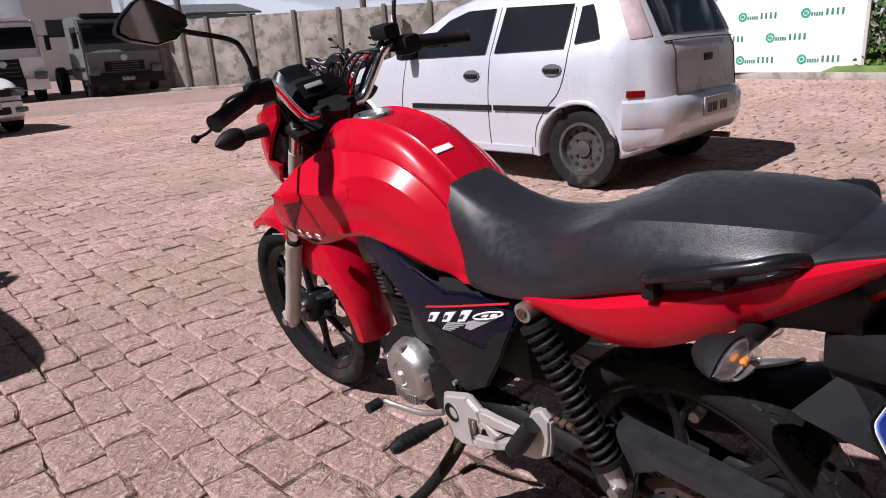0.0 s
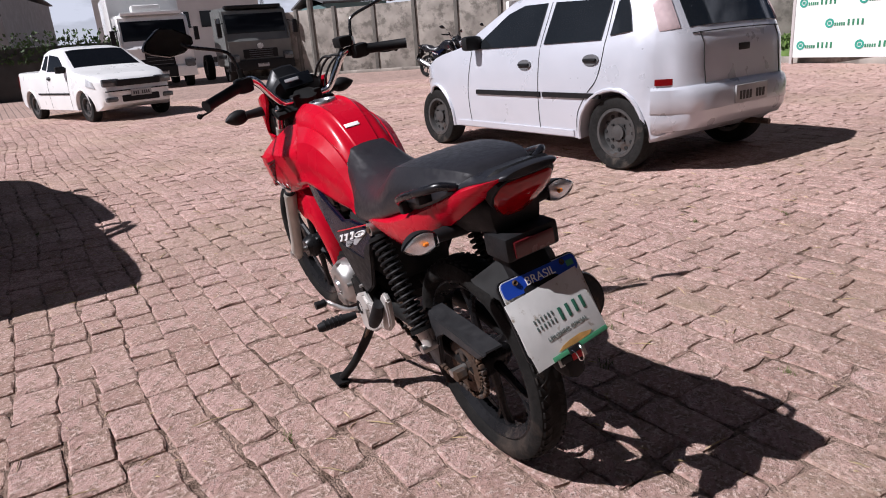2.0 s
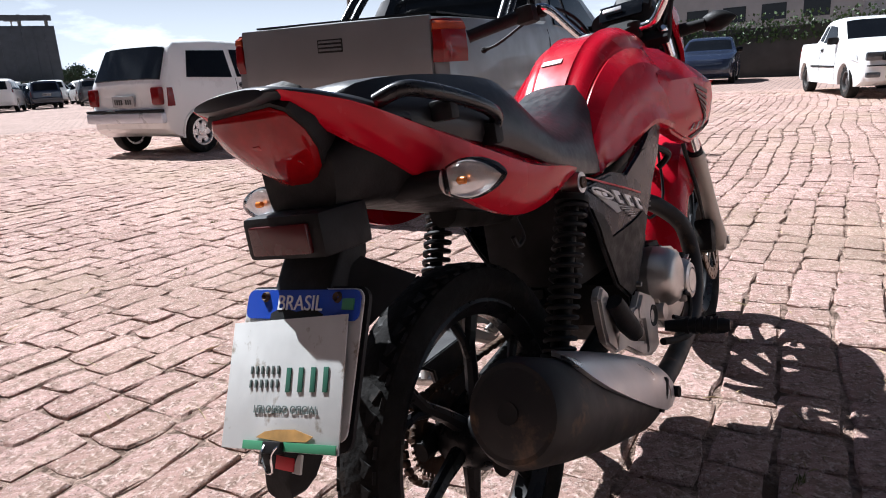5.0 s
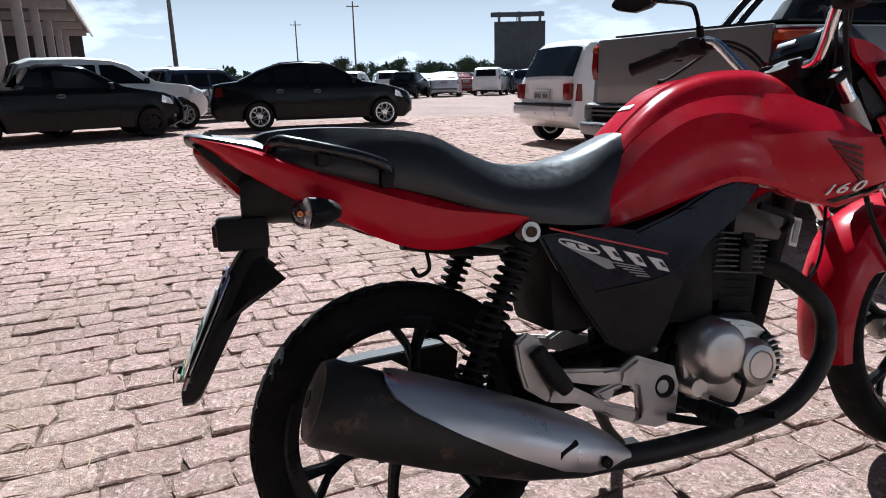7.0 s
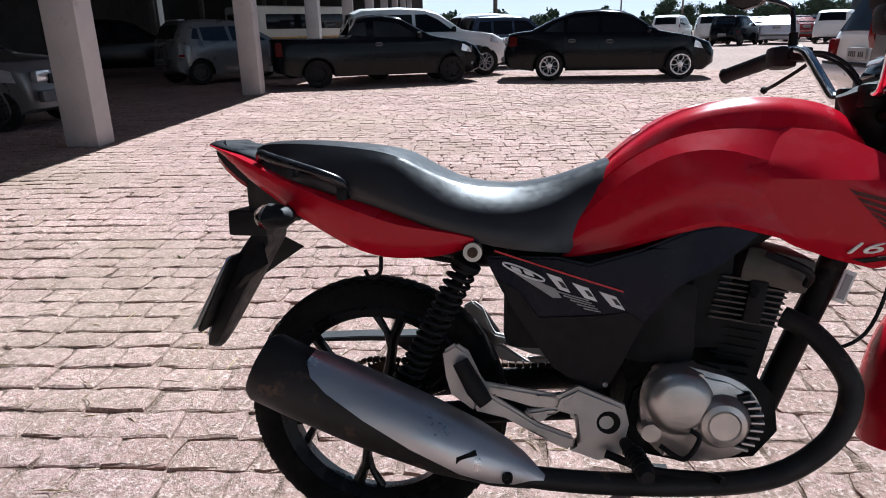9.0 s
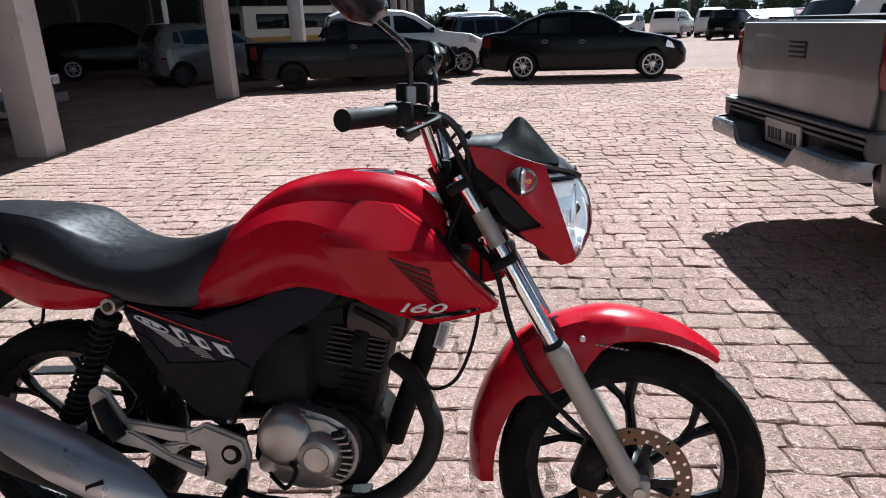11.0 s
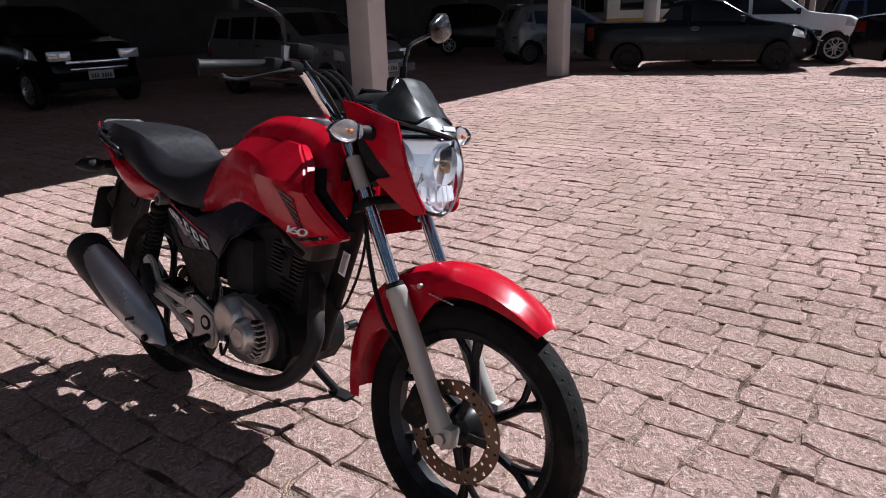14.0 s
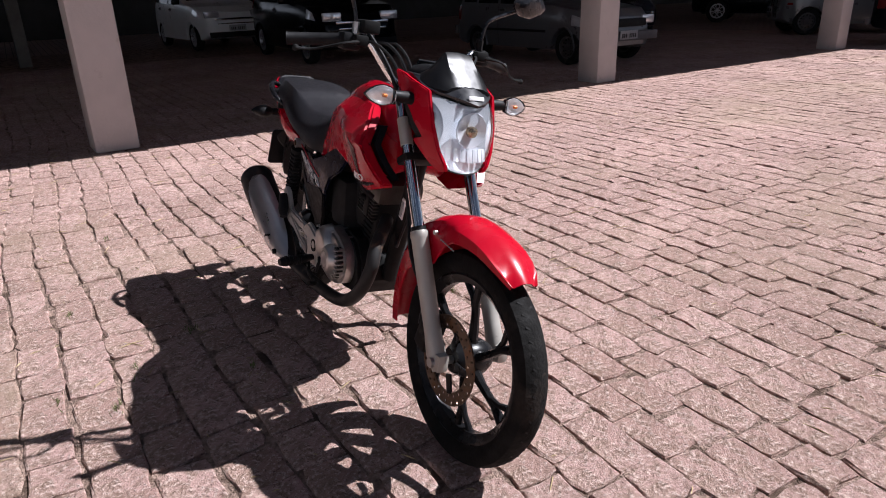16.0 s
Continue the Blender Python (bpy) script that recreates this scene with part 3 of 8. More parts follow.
SEDAN = dict(W=1.74, H=1.42, belt=0.93, wb=2.66, r=0.30, rim_r=0.205, arch=0.34, sill=0.22, spokes=5, rim=M_alloy, lean=0.22,
             top=[(-0.92, 0.28), (-1.0, 0.4), (-1.0, 0.62), (-0.94, 0.75), (-0.9, 0.96), (-0.72, 1.0), (-0.4, 1.03), (0.05, 1.25), (0.5, 1.40), (1.0, 1.425), (1.4, 1.40), (1.62, 1.33), (2.2, 0.99), (2.4, 0.95), (2.9, 0.86), (3.25, 0.73), (3.36, 0.55), (3.36, 0.32), (3.2, 0.2)],
             panes=[[(-0.12, 1.03), (0.28, 1.0), (0.28, 1.28), (0.12, 1.22)], [(0.34, 1.0), (0.98, 0.98), (0.98, 1.35), (0.36, 1.31)], [(1.06, 0.98), (2.02, 0.97), (1.56, 1.28), (1.06, 1.35)]],
             glass=[((-0.36, 1.05), (0.40, 1.37), 0.84), ((2.16, 1.01), (1.66, 1.31), 0.86)],
             lamps=[([(-0.97, 0.72), (-0.72, 0.74), (-0.72, 0.92), (-0.91, 0.92)], M_lampred, "tail_lamp"), ([(3.02, 0.66), (3.3, 0.62), (3.2, 0.74), (3.05, 0.79)], M_lampclear, "headlamp")],
             strips=[[(0.3, 0.55), (2.1, 0.55), (2.1, 0.58), (0.3, 0.58)]], handles=[(0.45, 0.82), (1.22, 0.8)], mirror=(1.98, 1.02), seams=[[(0.33, 0.35), (0.32, 0.9)], [(1.02, 0.28), (1.02, 0.95)], [(2.05, 0.3), (2.05, 0.93)]], mirror_mat=M_carblk,
             blocks=[(-0.99, 0.45, 1.5, 0.1, 0.07, M_bumper, "rear_bumper")], plates=[(-0.96, 0.82, -1)])
SUV = dict(SEDAN, W=1.78, H=1.62, belt=1.02, wb=2.62, r=0.33, rim_r=0.21, arch=0.38, sill=0.30, lean=0.17,
           top=[(-0.75, 0.34), (-0.82, 0.5), (-0.80, 0.95), (-0.74, 1.08), (-0.55, 1.5), (-0.3, 1.6), (0.6, 1.62), (1.2, 1.58), (1.5, 1.48), (2.05, 1.1), (2.3, 1.05), (2.9, 0.98), (3.2, 0.84), (3.3, 0.6), (3.28, 0.36), (3.1, 0.28)],
           panes=[[(-0.5, 1.12), (-0.02, 1.1), (-0.02, 1.48), (-0.36, 1.47)], [(0.06, 1.09), (0.85, 1.07), (0.85, 1.5), (0.06, 1.5)], [(0.93, 1.07), (1.86, 1.06), (1.45, 1.38), (1.2, 1.5), (0.93, 1.5)]],
           glass=[((-0.74, 1.1), (-0.57, 1.48), 0.8), ((2.02, 1.12), (1.52, 1.45), 0.86)],
           lamps=[([(-0.8, 0.95), (-0.6, 0.95), (-0.55, 1.15), (-0.72, 1.12)], M_lampred, "tail_lamp"), ([(2.85, 0.80), (3.2, 0.76), (3.08, 0.9), (2.88, 0.95)], M_lampclear, "headlamp")],
           seams=[], strips=[], handles=[(0.15, 0.95), (1.1, 0.93)], mirror=(1.82, 1.12), face=[(3.20, 0.80, 0.34, 0.15, M_lampclear, "front_lamp")], blocks=[(3.26, 0.72, 1.1, 0.14, 0.06, M_blk, "grille"), (3.27, 0.45, 1.3, 0.12, 0.06, M_blk, "lower_grille")], plates=[(-0.79, 0.82, -1), (3.31, 0.5, 1)])
MPV = dict(SUV, H=1.58, belt=0.98, r=0.305, arch=0.35, sill=0.25, blocks=[(3.27, 0.70, 1.0, 0.05, 0.06, M_chrome, "grille_bar"), (3.27, 0.60, 0.9, 0.03, 0.06, M_chrome, "grille_bar"), (3.27, 0.36, 1.3, 0.12, 0.06, M_blk, "lower_grille")])
BOXY = dict(W=1.56, H=1.44, belt=0.92, wb=2.36, r=0.27, rim_r=0.17, arch=0.315, sill=0.24, spokes=8, rim=M_steel, lean=0.17, taper=0.07,
            top=[(-0.66, 0.28), (-0.74, 0.34), (-0.74, 0.56), (-0.68, 0.6), (-0.66, 0.9), (-0.62, 0.95), (-0.47, 1.36), (-0.38, 1.43), (0.4, 1.445), (1.0, 1.42), (1.2, 1.36), (1.72, 0.96), (1.9, 0.93), (2.7, 0.84), (2.86, 0.72), (2.92, 0.5), (2.92, 0.28), (2.75, 0.22)],
            panes=[[(-0.46, 0.98), (-0.02, 0.97), (-0.02, 1.33), (-0.34, 1.33)], [(0.06, 0.96), (0.62, 0.95), (0.62, 1.35), (0.06, 1.35)], [(0.70, 0.95), (1.55, 0.93), (1.12, 1.33), (0.70, 1.35)]],
            glass=[((-0.62, 0.96), (-0.48, 1.32), 0.84), ((1.70, 0.98), (1.24, 1.33), 0.88)],
            strips=[[(0.35, 0.5), (1.9, 0.5), (1.9, 0.54), (0.35, 0.54)]], handles=[(0.78, 0.84)], mirror=(1.5, 0.98), seams=[[(0.66, 0.28), (0.66, 0.93)]],
            lamps=[([(-0.72, 0.66), (-0.58, 0.66), (-0.58, 0.9), (-0.68, 0.9)], M_lampred, "tail_lamp"), ([(2.6, 0.62), (2.88, 0.6), (2.82, 0.74), (2.6, 0.78)], M_lampclear, "headlamp")],
            face=[(2.86, 0.66, 0.28, 0.14, M_lampclear, "front_lamp")], blocks=[(-0.74, 0.46, 1.42, 0.16, 0.07, M_bumper, "rear_bumper"), (2.9, 0.62, 0.9, 0.12, 0.06, M_blk, "grille"), (2.93, 0.42, 1.4, 0.14, 0.07, M_bumper, "front_bumper")], plates=[(-0.72, 0.73, -1), (2.98, 0.44, 1)])
UTE = dict(W=1.62, H=1.42, belt=0.93, wb=2.62, r=0.285, rim_r=0.18, arch=0.33, sill=0.24, spokes=6, rim=M_steel, lean=0.2, taper=0.09, cat="pickup truck",
           top=[(-0.82, 0.34), (-0.86, 0.4), (-0.86, 0.96), (-0.84, 0.99), (0.62, 0.985), (0.70, 1.06), (0.80, 1.36), (0.95, 1.41), (1.3, 1.42), (1.62, 1.37), (2.2, 1.0), (2.4, 0.95), (2.95, 0.86), (3.2, 0.75), (3.3, 0.58), (3.3, 0.3), (3.1, 0.22)],
           panes=[[(0.80, 1.05), (1.02, 1.02), (1.02, 1.34), (0.90, 1.33)], [(1.10, 1.0), (1.98, 0.98), (1.55, 1.30), (1.10, 1.35)]],
           glass=[((0.70, 1.08), (0.79, 1.34), 0.84), ((2.16, 1.02), (1.66, 1.35), 0.87)],
           strips=[[(0.5, 0.54), (2.05, 0.54), (2.05, 0.57), (0.5, 0.57)]], handles=[(1.18, 0.85)], mirror=(1.96, 1.02), seams=[[(1.06, 0.28), (1.06, 0.98)], [(2.06, 0.3), (2.08, 0.95)]],
           lamps=[([(-0.85, 0.66), (-0.68, 0.66), (-0.68, 0.92), (-0.85, 0.92)], M_lampred, "tail_lamp"), ([(2.92, 0.68), (3.26, 0.63), (3.18, 0.75), (2.96, 0.82)], M_lampclear, "headlamp")],
           face=[(3.235, 0.70, 0.32, 0.14, M_lampsmoke, "front_lamp"), (3.265, 0.40, 0.22, 0.09, M_lampsmoke, "fog_lamp")], blocks=[(3.30, 0.69, 0.84, 0.12, 0.06, M_blk, "grille"), (3.31, 0.55, 1.3, 0.02, 0.05, M_blk, "bumper_strip"), (3.29, 0.40, 0.72, 0.12, 0.06, M_blk, "lower_grille"), (-0.87, 0.42, 1.4, 0.12, 0.08, M_bumper, "rear_bumper")], plates=[(3.34, 0.5, 1), (-0.88, 0.7, -1)])
BIGUTE = dict(corner=0.05, under=(0.64, 0.2), W=1.80, H=1.62, belt=1.10, wb=2.76, r=0.335, rim_r=0.205, arch=0.41, sill=0.42, spokes=6, rim=M_alloy, lean=0.19, taper=0.10, bow=12, cat="pickup truck", tw=0.22,
              top=[(-1.24, 0.64), (-1.26, 0.68), (-1.25, 1.145), (-1.22, 1.188), (0.36, 1.193), (0.44, 1.22), (0.56, 1.52), (0.70, 1.6), (1.2, 1.63), (1.7, 1.58), (2.35, 1.17), (2.5, 1.12), (3.3, 1.0), (3.55, 0.85), (3.6, 0.5), (3.45, 0.4)],
              panes=[[(0.62, 1.2), (0.98, 1.17), (0.98, 1.5), (0.74, 1.5)], [(1.08, 1.16), (2.08, 1.14), (1.68, 1.46), (1.5, 1.53), (1.08, 1.53)]],
              glass=[((0.45, 1.24), (0.57, 1.53), 0.84), ((2.3, 1.2), (1.74, 1.55), 0.87)],
              strips=[[(0.45, 0.70), (2.2, 0.70), (2.2, 0.75), (0.45, 0.75)]], handles=[(1.2, 1.0)], mirror=(2.0, 1.2), seams=[[(1.03, 0.45), (1.03, 1.13)], [(2.15, 0.45), (2.18, 1.1)], [(0.40, 0.6), (0.40, 1.15)]],
              lamps=[([(3.2, 0.8), (3.5, 0.75), (3.45, 0.93), (3.2, 0.98)], M_lampclear, "headlamp")], blocks=[(3.58, 0.75, 1.0, 0.2, 0.06, M_blk, "grille")])

# the silver hatchback beside the motorcycle
hatch = car("silver_hatchback", HATCH, M_silver, 3.02, -3.36, 12.0, "silver five-door hatchback with steel wheels on the setts")

for z_, x_, w_ in ((0.63, -0.566, 0.97), (0.995, -0.502, 0.80)):
    part("tailgate_gap", tube([on_body(HATCH, x_, w_ * (k / 10 - 1), z_) + Vector((-0.001, 0, 0)) for k in range(21)], 0.004, 5), M_under, hatch)
for s in (1, -1):
    part("tailgate_gap", tube([on_body(HATCH, x_, s * 0.70, z_) + Vector((-0.002, 0, 0)) for z_, x_ in ((0.64, -0.562), (0.75, -0.548), (0.92, -0.533), (1.0, -0.495))], 0.004, 5), M_under, hatch)
part("rear_bumper", wrap_band(HATCH, [(0.31, 0.0), (0.33, 0.020), (0.40, 0.032), (0.45, 0.026), (0.46, 0.034), (0.57, 0.036), (0.62, 0.028), (0.64, 0.006)], -0.40), M_silver, hatch, "body-coloured wrap-round bumper")
for s in (1, -1):
    part("tail_lamp", wrap_band(HATCH, [(1.04, 0.004), (1.055, 0.010), (1.12, 0.012), (1.22, 0.012), (1.31, 0.010), (1.325, 0.004)], -0.05, 0.02, 0.90, s), M_lamppale, hatch, "tall pale red corner lamp")
part("sill_strip", side_pane(HATCH, [(0.40, 0.25), (2.0, 0.25), (2.0, 0.30), (0.40, 0.30)], 1, 0.012), M_silver, hatch)
part("sill_strip", side_pane(HATCH, [(0.40, 0.25), (2.0, 0.25), (2.0, 0.30), (0.40, 0.30)], -1, 0.012), M_silver, hatch)
part("exhaust_tip", tube([(-0.60, -0.3, 0.27), (-0.2, -0.3, 0.27)], 0.022), M_rust_car, hatch)

# the grey pickup with its sports bar, bed, step bumper and lamps
pk = car("grey_pickup_truck", BIGUTE, M_graysilver, 3.328, 2.931, 14.5, "grey-beige metallic pickup truck with chrome step bumper")
part("tailgate", boxed((-1.262, 0, 0.965), (0.03, 1.40, 0.43), 0.012), M_graysilver, pk)
gh = part("tailgate_handle", boxed((-1.274, 0, 1.05), (0.012, 0.19, 0.082), 0.006), M_blk, pk, "black tailgate handle recess")
for zz in (1.028, 1.052, 1.076):
    part("latch", boxed((-1.281, 0, zz), (0.008, 0.17, 0.012), 0.003), M_bumper, gh)


def corner_lamp(s, z0, z1, out=0.0):
    """A lens that wraps round the rear corner of the bed."""
    rows = []
    for k in range(5):
        z = z0 + (z1 - z0) * k / 4
        pts = [(x, half_width(BIGUTE, x, z) + 0.012 + out) for x in (-1.10, -1.13, -1.16, -1.19, -1.21, -1.225, -1.243)]
        pts += [(-1.270 - out, pts[-1][1] - 0.028), (-1.274 - out, 0.712), (-1.20, 0.712), (-1.12, 0.76)]
        pull = 0.012 if k in (0, 4) else 0.0
        rows.append([(x + pull, s * (y - pull), z) for x, y in pts])
    return loft(rows)


for s in (1, -1):
    tl = part("tail_lamp", corner_lamp(s, 0.915, 1.155), M_lampred, pk, "red tail lamp with amber corner")
    part("indicator", corner_lamp(s, 1.085, 1.145, 0.004), M_lampamber, tl, "amber indicator lens")

def side_flare(s):
    """The rounded lower flank behind the wheel."""
    rings = []
    for z, off, cut in ((0.40, -0.05, 0.10), (0.43, 0.0, 0.04), (0.50, 0.018, 0.01), (0.58, 0.022, 0.0), (0.66, 0.016, 0.0), (0.72, 0.0, 0.0)):
        outer = [(x + cut * (x < -1.1), s * (half_width(BIGUTE, max(x, -1.18), 0.75) + off - max(0.0, -1.10 - x) ** 2 * 4.5), z) for x in (-0.47, -0.7, -0.9, -1.05, -1.14, -1.20, -1.235)]
        rings.append(outer + [(x, y - s * 0.05, z2) for x, y, z2 in reversed(outer)])
    return loft(rings)


def step_lip():
    """The pressed bar of the bumper: two raised ends and the lowered step between them."""
    rings = []
    for y, low, back in ((0.775, 0, 0.13), (0.765, 0, 0.07), (0.735, 0, 0.02), (0.69, 0, 0), (0.38, 0, 0), (0.355, 0.12, 0), (0.29, 0.92, 0), (0.27, 1, 0)):
        zt, h = 0.632 - 0.085 * low, 0.088 - 0.050 * low
        rings.append([(x + back, y, z) for x, z in ((-1.382, zt - 0.002), (-1.398, zt), (-1.412, zt - 0.012), (-1.416, zt - h * 0.5), (-1.400, zt - h), (-1.392, zt - h), (-1.406, zt - h * 0.5), (-1.400, zt - 0.016), (-1.382, zt - 0.010))])
    return loft(rings + [[(x, -y, z) for x, y, z in rg] for rg in reversed(rings)])


bump = part("rear_bumper", step_lip(), M_bumpchrome, pk, "dull chrome step bumper", sharp=30)
part("step_tread", boxed((-1.326, 0, 0.536), (0.146, 0.56, 0.014), 0.004), M_bumper, bump, "grey ribbed step tread")
for k in range(5):
    part("tread_rib", boxed((-1.375 + 0.022 * k, 0, 0.5445), (0.008, 0.52, 0.005), 0.0015), M_bumper, bump)
part("valance", boxed((-1.262, 0, 0.63), (0.026, 1.50, 0.22), 0.006), M_blk, bump, "black panel behind the step")
for k in range(3):
    part("valance_rib", boxed((-1.280 - 0.008 * k, 0, 0.672 + 0.032 * k), (0.03 + 0.012 * k, 1.52, 0.016), 0.005), M_bumper, bump)
for s in (1, -1):
    part("end_tread", boxed((-1.326, s * 0.545, 0.616), (0.140, 0.37, 0.014), 0.004), M_bumper, bump)
    part("cheek", move(boxed((0, 0, 0), (0.130, 0.012, 0.112), 0.003), Matrix.Translation((-1.326, s * 0.320, 0.580)) @ Matrix.Rotation(radians(-s * 42), 4, "X")), M_bumper, bump)
    part("end_cap", boxed((-1.245, s * 0.770, 0.690), (0.12, 0.10, 0.13), 0.035), M_bumper, bump, "grey rubber end cap")
    part("quarter_panel", side_flare(s), M_graysilver, pk)
pp = part("number_plate", move(boxed((0, 0, 0), (0.012, 0.40, 0.13), 0.004), Matrix.Translation((-1.296, 0.0, 0.628)) @ Matrix.Rotation(radians(-6), 4, "Y")), M_plate, pk)
bars(pp, Matrix.Translation((-1.3035, 0.0, 0.618)) @ Matrix.Rotation(radians(-6), 4, "Y") @ Matrix.Rotation(math.pi / 2, 4, "Z"), 0.33, 0.062, 8)
part("bed_floor", boxed((-0.42, 0, 1.200), (1.45, 1.36, 0.012)), M_blk, pk, "black bed cover")
for k, xx in enumerate((0.40, 0.27)):
    part("sports_bar", tube(spline([(xx - 0.50, 0.70, 1.14), (xx - 0.18, 0.68, 1.46), (xx, 0.62, 1.6), (xx, 0, 1.63), (xx, -0.62, 1.6), (xx - 0.18, -0.68, 1.46), (xx - 0.50, -0.70, 1.14)], 6), 0.030, 10), M_blk_gloss, pk, "black tubular sports bar")
part("spare_wheel", lathe([(-0.1, 0.18), (-0.1, 0.33), (0.1, 0.33), (0.1, 0.18)], "z", 28, (-0.72, 0, 0.52)), M_tyre, pk)

car("white_small_pickup", UTE, M_white, 15.85, 2.4, 206.8, "white compact pickup truck parked before the hedge wall")
THREEDOOR = dict(BOXY, corner=0.09, rim=M_alloy, spokes=6,
                 top=[(-0.48, 0.30), (-0.55, 0.36), (-0.57, 0.56), (-0.53, 0.60), (-0.50, 0.90), (-0.47, 0.96), (-0.25, 1.36), (-0.16, 1.425)] + BOXY["top"][8:],
                 panes=[[(-0.14, 0.98), (0.60, 0.95), (0.60, 1.34), (-0.02, 1.34)], BOXY["panes"][2]],
                 glass=[((-0.485, 0.96), (-0.27, 1.345), 0.88), BOXY["glass"][1]],
                 lamps=[([(-0.545, 0.64), (-0.43, 0.64), (-0.43, 0.86), (-0.51, 0.86)], M_lampred, "tail_lamp"), BOXY["lamps"][1]],
                 face=BOXY["face"] + [(-0.515, 0.75, 0.15, 0.22, M_lampred, "tail_lamp")],
                 strips=[[(0.30, 0.52), (1.9, 0.52), (1.9, 0.60), (0.30, 0.60)]],
                 blocks=[(-0.56, 0.49, 1.44, 0.13, 0.08, M_silver, "rear_bumper"), (-0.565, 0.575, 1.42, 0.035, 0.06, M_blk, "bumper_strip")] + BOXY["blocks"][1:], plates=[(-0.555, 0.70, -1), (2.98, 0.44, 1)])
car("white_boxy_hatchback", THREEDOOR, M_white, 3.69, 8.09, 13.0, "white boxy hatchback with grey bumper seen from behind")
car("dark_sedan", dict(SEDAN, lamps=[(SEDAN["lamps"][0][0], M_lampdark, "tail_lamp"), SEDAN["lamps"][1]]), M_carblk, -1.16, 14.25, 5.0, "black four-door sedan with bright alloy wheels")

def longer(spec, k):
    """The same vehicle drawn out along its length."""
    out = dict(spec, wb=spec["wb"] * k)
    for key in ("top",):
        out[key] = [(x * k, z) for x, z in spec[key]]
    for key in ("panes", "strips", "seams"):
        out[key] = [[(x * k, z) for x, z in pts] for pts in spec[key]]
    out["glass"] = [((a[0] * k, a[1]), (b[0] * k, b[1]), w) for a, b, w in spec["glass"]]
    out["lamps"] = [([(x * k, z) for x, z in pts], m, nm) for pts, m, nm in spec["lamps"]]
    out["blocks"] = [(b[0] * k,) + tuple(b[1:]) for b in spec["blocks"]]
    out["plates"] = [(x * k, z, f) for x, z, f in spec["plates"]]
    out["handles"] = [(x * k, z) for x, z in spec["handles"]]
    out["mirror"] = (spec["mirror"][0] * k, spec["mirror"][1])
    return out


LONGUTE = longer(UTE, 1.075)
LONGUTE["rim"] = M_blk
LONGUTE["lamps"] = [(LONGUTE["lamps"][0][0], M_lampdark, "tail_lamp"), LONGUTE["lamps"][1]]
LONGUTE["panes"] = [[(0.62, 1.06), (1.02, 1.02), (1.02, 1.33), (0.80, 1.31)], LONGUTE["panes"][1]]
car("black_pickup_truck", LONGUTE, M_carblk, -5.93, 12.30, 28.5, "black compact pickup truck at the edge of the shelter")
car("white_suv", SUV, M_white, -5.55, 14.78, 28.5, "white sport utility car behind the black pickup")
car("dark_blue_sedan", SEDAN, M_carblue, 23.4, 7.9, 196, "dark blue sedan parked before the creeper wall")
car("grey_hedge_sedan", SEDAN, M_cargrey, 23.6, 11.0, 200, "dark grey sedan parked before the creeper wall")

# ---- the yard: walls, shelter, trucks, distance ----
ALONG = Vector((-0.232, 0.9727, 0))
PIL0 = Vector((-4.95, 4.58, 0))
SHELTER_YAW = math.degrees(math.atan2(ALONG.y, ALONG.x)) - 90
STEP = 5.9


def shelter():
    root = empty("shelter", pose(*PIL0, 0, 0, SHELTER_YAW), "long open vehicle shelter with square concrete pillars and sheet roof", "shelter")
    bm = boxed((0, 0, 2.4), (0.35, 0.35, 4.8), 0.02)
    me = mesh_of(finish(bm), "pillar", M_pillar)
    for k in range(-3, 9):
        part("pillar", me, None, root, at=pose(0, k * STEP + 0.012 * k, 0))
    # inner pillars take the dark post colour, so they sink into the shelter's shade
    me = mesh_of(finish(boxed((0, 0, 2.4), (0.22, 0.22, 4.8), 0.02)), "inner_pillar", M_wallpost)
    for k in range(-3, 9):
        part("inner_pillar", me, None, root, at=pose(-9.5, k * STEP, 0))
    part("roof", boxed((-9.2, 2.5 * STEP, 5.0), (21.6, 12 * STEP, 0.16)), M_roof, root, "dark sheet roof")
    part("fascia", boxed((1.56, 2.5 * STEP, 4.9), (0.12, 12 * STEP, 0.5), 0.01), M_fascia, root, "pale roof fascia")
    for k in range(-3, 9):
        part("roof_beam", boxed((-9.2, k * STEP, 4.72), (21.0, 0.22, 0.4)), M_pillar, root)
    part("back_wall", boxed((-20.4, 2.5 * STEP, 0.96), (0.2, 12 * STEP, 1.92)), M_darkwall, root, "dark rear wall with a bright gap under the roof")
    # end walls added to close off the bays and hold skylight out of the interior
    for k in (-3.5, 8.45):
        part("added_end_wall", boxed((-9.6, k * STEP, 2.4), (21.0, 0.2, 4.8)), M_darkwall, root)
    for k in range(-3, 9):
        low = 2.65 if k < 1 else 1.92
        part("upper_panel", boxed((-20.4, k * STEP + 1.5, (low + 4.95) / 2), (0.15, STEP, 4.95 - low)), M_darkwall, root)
    return root


shelter()


